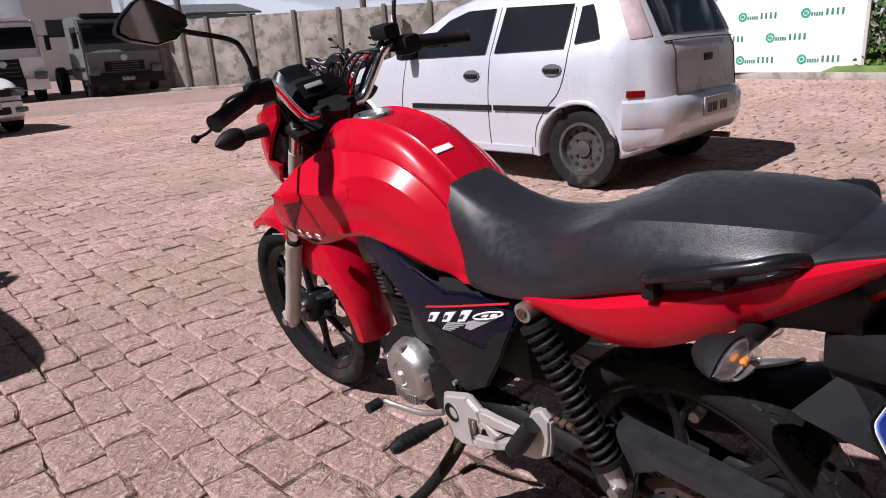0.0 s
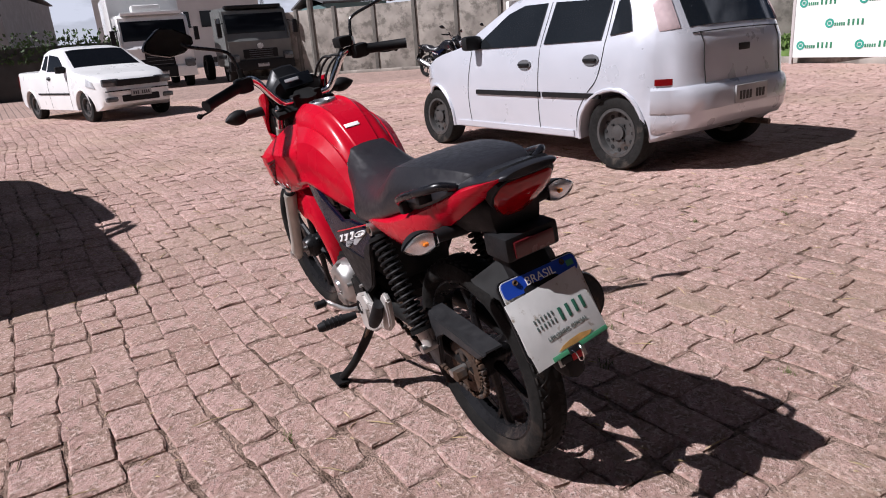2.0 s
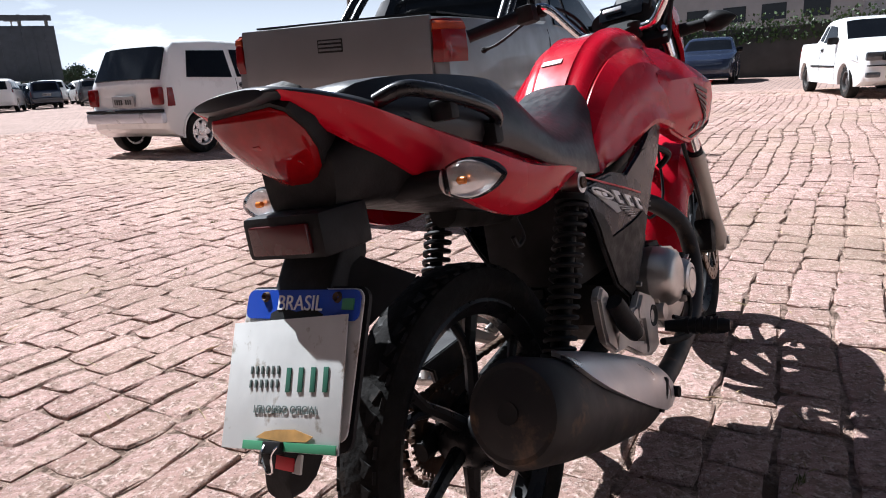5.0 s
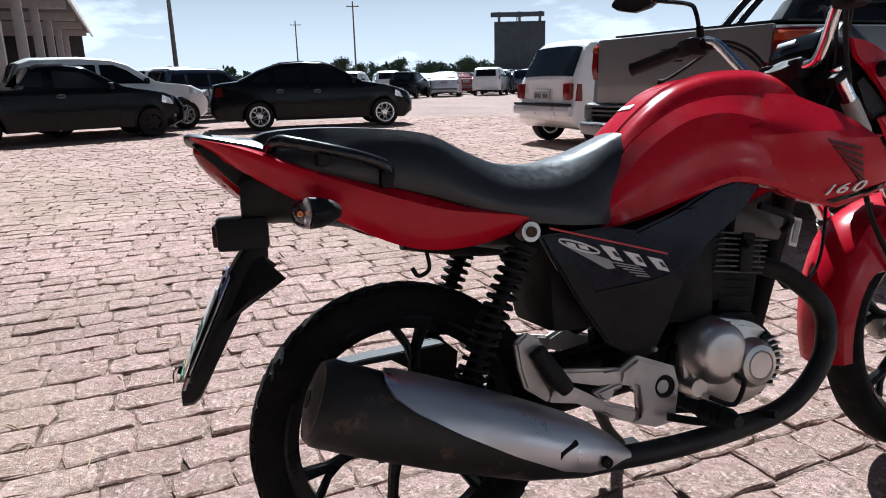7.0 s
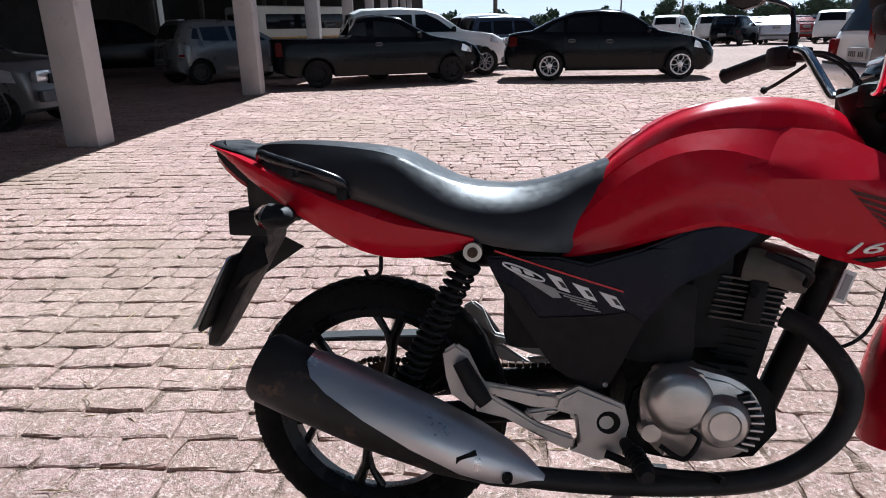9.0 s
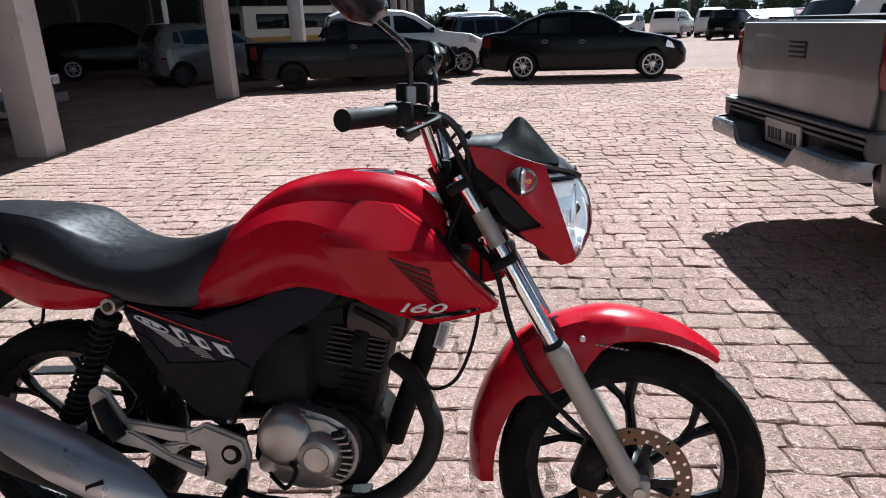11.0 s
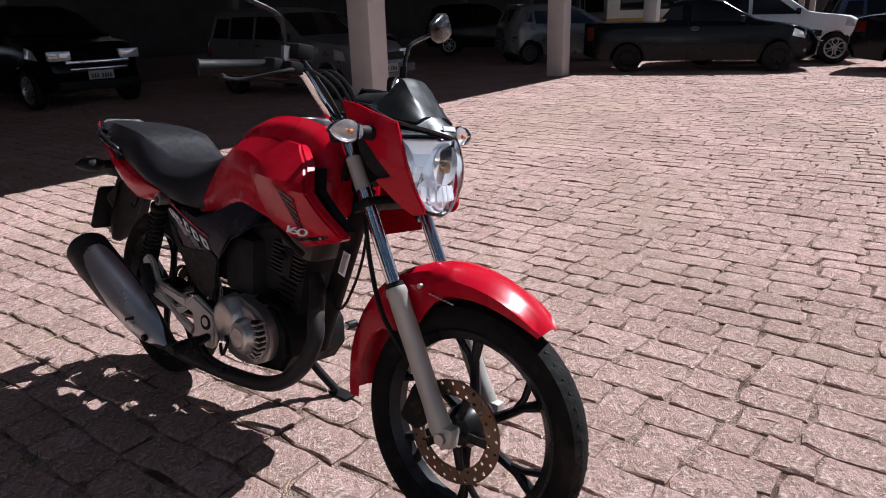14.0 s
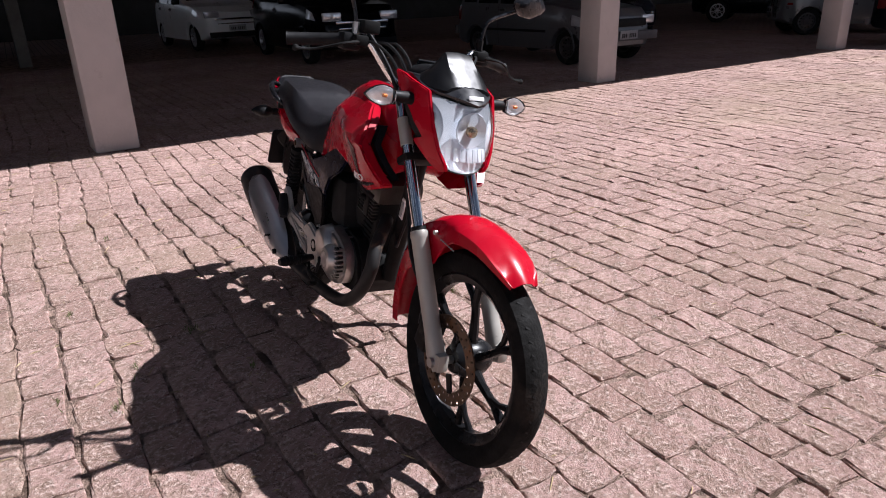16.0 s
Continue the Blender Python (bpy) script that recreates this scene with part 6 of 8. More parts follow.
# grab rails
for s in (1, -1):
    g = bpart("grab_rail", tube(spline([(0.0, s * 0.140, 0.770), (-0.008, s * 0.156, 0.788), (-0.038, s * 0.162, 0.802), (-0.09, s * 0.160, 0.818), (-0.145, s * 0.149, 0.833), (-0.172, s * 0.131, 0.839), (-0.186, s * 0.102, 0.830)], 5), 0.0098, 10), M_blk_gloss, "black grab rail")
    bpart("rail_bracket", boxed((-0.108, s * 0.142, 0.808), (0.018, 0.034, 0.026), 0.005), M_blk, "", g)
    bpart("rail_bracket", boxed((-0.006, s * 0.140, 0.768), (0.022, 0.034, 0.03), 0.006), M_blk, "", g)

# side covers and the frame behind them
for s in (1, -1):
    cv = bpart("side_cover", side_panel([(0.265, 0.648), (0.40, 0.652), (0.46, 0.640), (0.55, 0.668), (0.64, 0.708), (0.72, 0.722), (0.765, 0.705), (0.70, 0.645), (0.62, 0.60), (0.565, 0.535), (0.52, 0.445), (0.47, 0.425), (0.44, 0.45), (0.36, 0.52), (0.30, 0.58)], lambda x, z: lerp([(0.26, 0.140), (0.45, 0.152), (0.62, 0.150), (0.77, 0.135)], x) - max(0, 0.56 - z) * 0.15, 0.014, s, 10, 6, 0.005), M_bluepanel, "dark side cover with white model lettering as bars")
    f_y = lambda x, z: lerp([(0.26, 0.140), (0.45, 0.152), (0.62, 0.150), (0.77, 0.135)], x) - max(0, 0.56 - z) * 0.15 + 0.003
    d0 = Vector((0.535, 0.563)) - Vector((0.30, 0.634))

    def on(u, v):
        return (0.30 + d0.x * u - 0.012 * v, 0.634 + d0.y * u + 0.028 * v)
    for u0, u1, v1 in ((0.40, 0.56, 0.50), (0.60, 0.77, 0.42), (0.81, 0.985, 0.42)):
        bpart("model_letter", side_panel([on(u0 + 0.03, -0.42), on(u1 - 0.04, -0.42), on(u1 - 0.07, v1), on(u0 - 0.03, v1)], f_y, 0.004, s, 2, 2, 0), M_decal, "", cv)
        um = (u0 + u1) / 2
        bpart("letter_gap", side_panel([on(um - 0.012, -0.16), on(um + 0.03, -0.16), on(um + 0.006, 0.20), on(um - 0.03, 0.20)], lambda x, z: f_y(x, z) + 0.0012, 0.003, s, 1, 1, 0), M_ink, "", cv)
    oval = [on(0.17 + 0.155 * math.cos(a) - 0.05 * math.sin(a), 0.02 + 0.30 * math.sin(a)) for a in [2 * math.pi * k / 20 for k in range(20)]]
    bpart("badge_ring", tube([(x, s * (f_y(x, z) + 0.001), z) for x, z in oval + oval[:1]], 0.0019, 5, caps=False), M_decal, "", cv)
    for k in range(2):
        bpart("badge_bar", side_panel([on(0.08 + k * 0.10, -0.12), on(0.15 + k * 0.10, -0.12), on(0.14 + k * 0.10, 0.14), on(0.07 + k * 0.10, 0.14)], f_y, 0.003, s, 1, 1, 0), M_decal, "", cv)
    bpart("badge_patch", side_panel([on(0.02, -0.10), on(0.40, -0.48), on(0.42, -1.05), on(0.34, -1.25)], lambda x, z: f_y(x, z) - 0.0008, 0.003, s, 3, 2, 0), M_decalgrey, "", cv)
    for k in range(5):
        bpart("decal_stripe", side_panel([on(0.40 + k * 0.045, -0.60 - k * 0.16), on(0.66 + k * 0.015, -0.50 - k * 0.15), on(0.66 + k * 0.015, -0.57 - k * 0.15), on(0.40 + k * 0.045, -0.69 - k * 0.16)], f_y, 0.003, s, 3, 2, 0), M_decalgrey, "", cv)
    bpart("lower_cover", side_panel([(0.285, 0.612), (0.335, 0.588), (0.372, 0.538), (0.45, 0.545), (0.53, 0.552), (0.565, 0.535), (0.53, 0.450), (0.505, 0.395), (0.47, 0.385), (0.40, 0.43), (0.33, 0.53)], lambda x, z: f_y(x, z) - 0.0005, 0.012, s, 8, 5, 0.004), M_blk, "black plastic lower cover")
    bpart("cover_screw", lathe([(s * 0.138, 0.001), (s * 0.141, 0.005), (s * 0.128, 0.006)], seg=10, c=(0.498, 0, 0.405), closed=False), M_case, "", cv)
    bpart("red_line", side_panel([on(-0.02, 0.95), on(1.0, 1.05), on(1.0, 0.92), on(-0.02, 0.82)], f_y, 0.003, s, 5, 2, 0), M_decalred, "", cv)
bpart("air_box", boxed((0.425, 0, 0.56), (0.25, 0.20, 0.22), 0.03), M_under, "black air box")
bpart("frame_spine", tube(spline([(0.985, 0, 0.80), (0.85, 0, 0.74), (0.55, 0, 0.66), (0.25, 0, 0.63), (0.05, 0, 0.66)], 5), 0.028, 10), M_engine)
bpart("down_tube", tube(spline([(0.99, 0, 0.78), (0.93, 0, 0.60), (0.865, 0, 0.42), (0.83, 0, 0.32)], 5), 0.026, 10), M_engine)
dl = bpart("frame_label", boxed((0.952, -0.030, 0.585), (0.024, 0.004, 0.065), 0.001, Matrix.Rotation(radians(17), 4, "Y")), M_decal, "white frame label with grey print")
bpart("print", boxed((0.952, -0.0335, 0.585), (0.014, 0.002, 0.05), 0.0005, Matrix.Rotation(radians(17), 4, "Y")), M_decalgrey, "", dl)
bpart("head_stock", tube([(0.955, 0, 0.96), (1.03, 0, 0.80)], 0.04, 14), M_engine)

# wheels
def bike_wheel(cx, name, front, width):
    root_m = Matrix.Translation((cx, 0, WR))
    if front:
        root_m = STEER @ root_m
    h = width / 2
    t = lathe([(-h * 0.62, 0.226), (-h * 0.95, 0.242), (-h, 0.260), (-h * 0.8, 0.2775), (-h * 0.4, 0.285), (0, WR), (h * 0.4, 0.285), (h * 0.8, 0.2775), (h, 0.260), (h * 0.95, 0.242), (h * 0.62, 0.226)], seg=72)
    ob = part(name, t, M_tyre_dusty, bike, "dusty black tyre on black alloy wheel", root_m)
    bm = bmesh.new()
    for k in range(56):
        a = 2 * math.pi * k / 56
        for s in (1, -1):
            m = Matrix.Rotation(a + (0.05 if s > 0 else 0), 4, "Y")
            if front:
                box(bm, m @ Vector((WR - 0.0022, s * h * 0.27, 0)), (0.0022, h * 0.40, 0.0045), 0, m @ Matrix.Rotation(radians(s * 36), 4, "X"))
                continue
            box(bm, m @ Vector((WR - 0.0042, s * h * 0.32, 0)), (0.0050, h * 0.44, 0.019), 0, m @ Matrix.Rotation(radians(s * 28), 4, "X"))
            box(bm, m @ Vector((WR - 0.0088, s * h * 0.66, 0.012)), (0.0045, h * 0.18, 0.016), 0, m @ Matrix.Rotation(radians(-s * 40), 4, "Z"))
    tagged(part("tread", bm, M_tyre, ob), kind="stuff")
    part("rim", lathe([(-h * 0.62, 0.232), (-h * 0.7, 0.222), (-h * 0.45, 0.208), (-h * 0.3, 0.200), (h * 0.3, 0.200), (h * 0.45, 0.208), (h * 0.7, 0.222), (h * 0.62, 0.232)], seg=60), M_bikerim, ob)
    for k in range(6):
        a = 2 * math.pi * k / 6 + (0.35 if front else 0.1)
        bm = bmesh.new()
        for sgn in (0.0,):
            pts = []
            for u in (0, 0.35, 0.7, 1.0):
                rr = 0.035 + u * 0.168
                aa = a + 0.20 * math.sin(u * 2.2)
                pts.append((rr * math.cos(aa), 0, rr * math.sin(aa)))
            tube(pts, [0.016, 0.012, 0.011, 0.014], 8, bm)
            aa = a + 0.20 * math.sin(0.55 * 2.2)
            r0 = 0.035 + 0.55 * 0.168
            tube([(r0 * math.cos(aa), 0, r0 * math.sin(aa)), (0.165 * math.cos(aa + 0.12), 0, 0.165 * math.sin(aa + 0.12)), (0.203 * math.cos(aa + 0.26), 0, 0.203 * math.sin(aa + 0.26))], [0.009, 0.008, 0.010], 8, bm)
        part("spoke", bm, M_bikerim, ob)
    part("hub", lathe([(-0.055, 0.001), (-0.055, 0.035), (-0.03, 0.05), (0.03, 0.05), (0.055, 0.035), (0.055, 0.001)], seg=28, closed=False), M_bikerim, ob)
    part("axle", lathe([(-0.115, 0.001), (-0.115, 0.011), (0.115, 0.011), (0.115, 0.001)], seg=12, closed=False), M_case, ob)
    return ob


rw = bike_wheel(0.022, "rear_wheel", False, 0.092)
fw = bike_wheel(WB, "front_wheel", True, 0.084)
# drilled front disc: cells round each hole, joined to a ring
bm = bmesh.new()
NSEC, RROWS = 24, ((0.084, 0.102), (0.102, 0.120))
for k in range(NSEC):
    for j, (ra, rb) in enumerate(RROWS):
        ac, rc, da = 2 * math.pi * (k + 0.5 * j) / NSEC, (ra + rb) / 2, math.pi / NSEC
        sides = []
        for y in (-0.068, -0.064):
            outer, inner = [], []
            for q in range(8):
                cx, cz = math.cos(q * math.pi / 4), math.sin(q * math.pi / 4)
                g = 1 / max(abs(cx), abs(cz))
                a, rr = ac + da * cx * g, rc + (rb - ra) / 2 * cz * g
                outer.append(bm.verts.new((rr * math.cos(a), y, rr * math.sin(a))))
                a, rr = ac + 0.0046 * cx / rc, rc + 0.0046 * cz
                inner.append(bm.verts.new((rr * math.cos(a), y, rr * math.sin(a))))
            sides.append((outer, inner))
        for q in range(8):
            w = (q + 1) % 8
            for outer, inner in sides:
                bm.faces.new((outer[q], outer[w], inner[w], inner[q]))
            bm.faces.new((sides[0][1][q], sides[0][1][w], sides[1][1][w], sides[1][1][q]))
            if (j == 0 and q in (5, 6)) or (j == 1 and q in (1, 2)):
                bm.faces.new((sides[0][0][q], sides[1][0][q], sides[1][0][w], sides[0][0][w]))
bmesh.ops.remove_doubles(bm, verts=bm.verts, dist=1e-5)
for k in range(5):
    m = Matrix.Rotation(2 * math.pi * k / 5, 4, "Y")
    part("disc_carrier", boxed(m @ Vector((0.062, -0.066, 0)), (0.052, 0.007, 0.02), 0.002, m), M_bikerim, fw)
bd = part("brake_disc", bm, M_disc, fw, "rust-tinted drilled brake disc")
# sprocket and chain on the left
bm = lathe([(0.066, 0.042), (0.066, 0.070), (0.071, 0.070), (0.071, 0.042)], seg=44)
for k in range(38):
    m = Matrix.Rotation(2 * math.pi * k / 38, 4, "Y")
    box(bm, m @ Vector((0.0725, 0.0685, 0)), (0.009, 0.005, 0.0055), 0.001, m, 1)
for k in range(5):
    m = Matrix.Rotation(2 * math.pi * k / 5, 4, "Y")
    box(bm, m @ Vector((0.034, 0.068, 0)), (0.04, 0.007, 0.020), 0.002, m, 1)
part("sprocket", bm, M_rust, rw, "rusty rear sprocket")
bm = bmesh.new()
for k in range(34):
    u = k / 33
    for z0, z1 in ((WR + 0.075, 0.365), (WR - 0.075, 0.305)):
        p = Vector((u * 0.545, 0.0685, z0 + (z1 - z0) * u - 0.02 * math.sin(math.pi * u) * (z0 < WR)))
        box(bm, p, (0.0145, 0.012 if k % 2 else 0.016, 0.011), 0.002, None, 1)
for k in range(16):
    a = math.pi / 2 + math.pi * k / 15
    box(bm, (0.075 * math.cos(a), 0.0685, WR + 0.075 * math.sin(a)), (0.013, 0.014, 0.011), 0.002, Matrix.Rotation(-a + math.pi / 2, 4, "Y"), 1)
bpart("drive_chain", bm, M_rust, "rusty drive chain")
bpart("chain_guard", side_panel([(0.175, 0.395), (0.135, 0.434), (0.09, 0.430), (-0.03, 0.422), (-0.16, 0.412), (-0.130, 0.390), (-0.03, 0.396), (0.03, 0.398), (0.070, 0.372), (0.085, 0.285), (0.125, 0.268), (0.16, 0.30)], lambda x, z: 0.108 + min(0.0, (0.40 - z) * 0.25), 0.014, 1, 8, 5, 0.004), M_guard, "dark grey plastic chain guard")
bpart("guard_shelf", side_panel([(0.13, 0.432), (-0.03, 0.423), (-0.15, 0.413), (-0.15, 0.407), (-0.03, 0.416), (0.13, 0.425)], lambda x, z: 0.100, 0.055, 1, 5, 1, 0.002), M_guard)
for s in (1, -1):
    ay = 0.055 if s > 0 else 0.094
    sa = bpart("swing_arm", tube([(0.50, s * 0.085, 0.345), (0.25, s * (ay + 0.01), 0.322), (0.02, s * ay, WR + 0.004), (-0.05, s * ay, WR)], [0.024, 0.020, 0.017, 0.014], 10, flat=1.25), M_engine)
    bpart("axle_nut", lathe([(-0.014, 0.001), (-0.014, 0.016), (0.014, 0.016), (0.014, 0.001)], seg=6, c=(0, s * 0.100, WR), closed=False), M_rust, "", sa)
    # shock absorber with its coil
    a, b = Vector((0.244, s * 0.138, 0.658)), Vector((0.090, s * 0.128, 0.348))
    d = (b - a)
    sk = bpart("shock_absorber", tube([a + d * 0.08, a + d * 0.52], 0.0125, 14), M_engine, "black coil-over shock absorber")
    bpart("damper_body", tube([a + d * 0.45, a + d * 0.93], 0.0155, 12), M_engine, "", sk)
    bpart("upper_eye", lathe([(-0.016, 0.008), (-0.016, 0.018), (0.016, 0.018), (0.016, 0.008)], seg=20, c=a), M_case, "", sk)
    bpart("upper_bolt", lathe([(-0.02, 0.001), (-0.02, 0.010), (0.02, 0.010), (0.02, 0.001)], seg=12, c=a, closed=False), M_rust, "", sk)
    bpart("lower_fork", tube([a + d * 0.86, b], [0.018, 0.014], 10), M_bracket, "grey lower fork", sk)
    bpart("lower_bolt", lathe([(-0.024, 0.001), (-0.024, 0.012), (0.024, 0.012), (0.024, 0.001)], seg=10, c=b, closed=False), M_case, "", sk)
    ax = d.normalized()
    e1 = ax.cross(Vector((0, 1, 0))).normalized()
    e2 = ax.cross(e1)
    pts = []
    for k in range(15 * 10 + 1):
        u = k / (15 * 10)
        q = 2 * math.pi * 15 * u
        pts.append(a + d * (0.10 + 0.74 * u) + (e1 * math.cos(q) + e2 * math.sin(q)) * 0.0240)
    bpart("coil_spring", tube(pts, 0.0044, 6), M_blk, "", sk)
    bpart("spring_seat", tube([a + d * 0.84, a + d * 0.87], 0.030, 18), M_engine, "", sk)
    bpart("upper_seat", tube([a + d * 0.07, a + d * 0.10], 0.029, 18), M_engine, "", sk)

# fork, mudguard
FT, FA = Vector((0.978, 0, 0.965)), Vector((1.357, 0, 0.283))
for s in (1, -1):
    y = Vector((0, s * 0.096, 0))
    fk = bpart("fork_leg", tube([FT + (FA - FT) * 0.045 + y, FT + (FA - FT) * 0.58 + y], 0.0165, 16), M_chrome, "chrome fork tube with grey slider", front=True)
    part("slider", tube([FT + (FA - FT) * v + y for v in (0.555, 0.575, 0.58, 0.9, 0.97)] + [FA + y + Vector((0.012, 0, -0.02))], [0.023, 0.026, 0.024, 0.023, 0.026, 0.016], 16), M_fork, fk)
    part("dust_seal", tube([FT + (FA - FT) * 0.54 + y, FT + (FA - FT) * 0.56 + y], 0.021, 16), M_blk, fk)
    part("fork_cover", tube([FT + (FA - FT) * 0.15 + y, FT + (FA - FT) * 0.25 + y], 0.0178, 16), M_fork, fk)
    part("axle_lug", boxed(FA + y + Vector((0.006, 0, 0.006)), (0.05, 0.036, 0.05), 0.012), M_fork, fk)
    part("axle_bolt", lathe([(-0.024, 0.001), (-0.024, 0.013), (0.024, 0.013), (0.024, 0.001)], seg=10, c=(WB, s * 0.10, WR), closed=False), M_case, fk)
for v, nm in ((0.075, "top_yoke"), (0.30, "lower_yoke")):
    p = FT + (FA - FT) * v
    bpart(nm, boxed(p + Vector((-0.010, 0, 0)), (0.058, 0.232, 0.024), 0.010, Matrix.Rotation(radians(-29), 4, "Y")), M_engine, front=True)
C = Vector((WB, 0, WR))
rings = []
for q in range(57, 184, 6):
    a = radians(q)
    u = (q - 57) / 126
    w = lerp([(0, 0.040), (0.03, 0.052), (0.10, 0.062), (0.35, 0.074), (0.6, 0.076), (1, 0.060)], u)
    rr = lerp([(0, 0.322), (0.15, 0.345), (0.35, 0.372), (0.58, 0.388), (0.8, 0.366), (1, 0.345)], u)
    dip = lerp([(0, 0.016), (0.04, 0.020), (0.15, 0.036), (0.35, 0.062), (0.48, 0.125), (0.60, 0.130), (0.68, 0.075), (1, 0.045)], u)
    prof = [(-w, -dip), (-w * 0.98, -dip * 0.45), (-w * 0.8, -0.012), (-w * 0.4, 0.0), (0, 0.003), (w * 0.4, 0.0), (w * 0.8, -0.012), (w * 0.98, -dip * 0.45), (w, -dip)]
    outer = [C + Vector((math.cos(a), 0, math.sin(a))) * (rr + dz) + Vector((0, y, 0)) for y, dz in prof]
    inner = [C + Vector((math.cos(a), 0, math.sin(a))) * (rr + dz - 0.003) + Vector((0, y * 0.95, 0)) for y, dz in prof[::-1]]
    rings.append(outer + inner)
fd = bpart("front_mudguard", loft(rings), M_red, front=True)
for s in (1, -1):
    part("stay_bolt", lathe([(-0.005, 0.001), (-0.005, 0.006), (0.005, 0.006), (0.005, 0.001)], seg=10, c=(1.246, s * 0.080, 0.600), closed=False), M_case, fd)
    for k in range(7):
        part("script_bar", boxed((1.275 + k * 0.010, s * 0.0795, 0.588 - k * 0.0016), (0.007, 0.002, 0.0032)), M_decalgrey, fd)
bpart("caliper", boxed((1.27, -0.072, 0.325), (0.06, 0.055, 0.10), 0.015, Matrix.Rotation(radians(20), 4, "Y")), M_engine, "black brake caliper", front=True)
bpart("brake_hose", tube(spline([(1.27, -0.075, 0.38), (1.16, -0.09, 0.50), (1.10, -0.085, 0.62), (1.06, -0.09, 0.78), (1.0, -0.12, 0.96), (0.93, -0.18, 1.08)], 5), 0.006, 7), M_blk, front=True)

# headlamp, cowl blades and visor
def cowl_ring(hw, zt, zb):
    zm = (zt + zb) / 2
    return [(0, zt), (hw * 0.55, zt - 0.005), (hw * 0.9, zt - 0.03), (hw, zm + 0.04), (hw * 0.96, zm - 0.03), (hw * 0.72, zb + 0.03), (hw * 0.4, zb + 0.006), (0, zb)]


LAMP_EDGE = [(0.0, 0.926), (0.030, 0.928), (0.062, 0.936), (0.094, 0.950), (0.093, 0.905), (0.089, 0.865), (0.080, 0.815), (0.066, 0.777), (0.042, 0.757), (0.0, 0.751)]


def lamp_x(y, z):
    return 1.264 - 8.2 * y * y - 3.7 * (z - 0.843) ** 2


def lamp_rings(sizes):
    """Closed rings of the lamp's outline, shrunk towards its middle; sizes are (scale, set back)."""
    half = [(p.y, p.z) for p in spline([(0, y, z) for y, z in LAMP_EDGE[3:]], 3)]
    full = [(y, z) for y, z in LAMP_EDGE[:3]] + half
    loop = full + [(-y, z) for y, z in full[-2:0:-1]]
    out = []
    for k, back in sizes:
        out.append([Vector((lamp_x(y * k, 0.845 + (z - 0.845) * k) - back, y * k, 0.845 + (z - 0.845) * k)) for y, z in loop])
    return out


hl = bpart("headlamp", loft(lamp_rings([(1.01, 0.060), (1.035, 0.012), (1.03, 0.001), (1.0, 0.004), (0.985, 0.058), (0.5, 0.085)]), caps=False), M_blk, "clear faceted headlamp in a black surround", front=True)
part("reflector", loft(lamp_rings([(0.99, 0.006), (0.94, 0.012), (0.78, 0.022), (0.60, 0.032), (0.42, 0.042), (0.24, 0.050), (0.12, 0.054)])), M_reflector, hl, "bright faceted reflector", sharp=6)
part("lens", loft(lamp_rings([(1.0, 0.003), (0.98, -0.002), (0.9, -0.004), (0.7, -0.004), (0.45, -0.004), (0.2, -0.004)])), M_lens, hl, "clear headlamp lens").visible_shadow = False
part("dish", lathe([(-0.002, 0.008), (0.002, 0.022), (0.005, 0.036), (0.008, 0.046), (0.005, 0.048), (0.0, 0.036)], "x", 14, (1.222, 0, 0.866), closed=False), M_reflector, hl, "round bright bulb dish", sharp=12)
part("bulb_shield", lathe([(-0.012, 0.010), (0.0, 0.015), (0.010, 0.014), (0.016, 0.004), (0.017, 0.001)], "x", 18, (1.226, 0, 0.862), closed=False), M_amber2, hl, "bronze-tinted bulb shield")
for k in range(7):
    part("facet", move(boxed((0, 0, 0), (0.004, 0.014, 0.034), 0.001), Matrix.Translation((1.233 - 0.0020 * (k - 3) ** 2, (k - 3) * 0.0185, 0.800)) @ Matrix.Rotation(radians((k - 3) * 9 + (4 if k % 2 else -4)), 4, "Z") @ Matrix.Rotation(radians(-14), 4, "Y")), M_reflector, hl)
bpart("lamp_housing", skin([
    (1.02, cowl_ring(0.085, 0.985, 0.88)), (1.07, cowl_ring(0.088, 0.985, 0.83)), (1.13, cowl_ring(0.080, 0.955, 0.79)), (1.175, cowl_ring(0.066, 0.93, 0.775))]), M_blk, front=True)


def blade_y(x, z):
    edge = lerp([(0.74, 0.046), (0.765, 0.062), (0.81, 0.082), (0.87, 0.094), (0.95, 0.099), (1.02, 0.102)], z)
    front = lerp([(0.74, 1.234), (0.81, 1.212), (0.87, 1.19), (0.95, 1.163), (1.02, 1.10)], z)
    return edge + 0.006 + min(0.016, max(0.0, front - x) * 0.34)


BLADE = [(1.012, 0.992), (1.06, 0.985), (1.163, 0.953), (1.180, 0.905), (1.196, 0.862), (1.214, 0.812), (1.229, 0.772), (1.226, 0.756), (1.200, 0.750), (1.160, 0.780), (1.112, 0.822), (1.160, 0.834), (1.130, 0.862), (1.105, 0.888), (1.075, 0.915), (1.030, 0.950)]
for s in (1, -1):
    bl = bpart("headlamp_cowl", side_panel(BLADE, blade_y, 0.012, s, 9, 8, 0.003), M_red, "red blade beside the headlamp", front=True)
    part("cowl_inset", side_panel([(1.07, 0.912), (1.16, 0.836), (1.118, 0.822), (1.08, 0.85), (1.05, 0.90)], lambda x, z: blade_y(x, z) - 0.014, 0.01, s, 4, 3, 0), M_blk, bl)
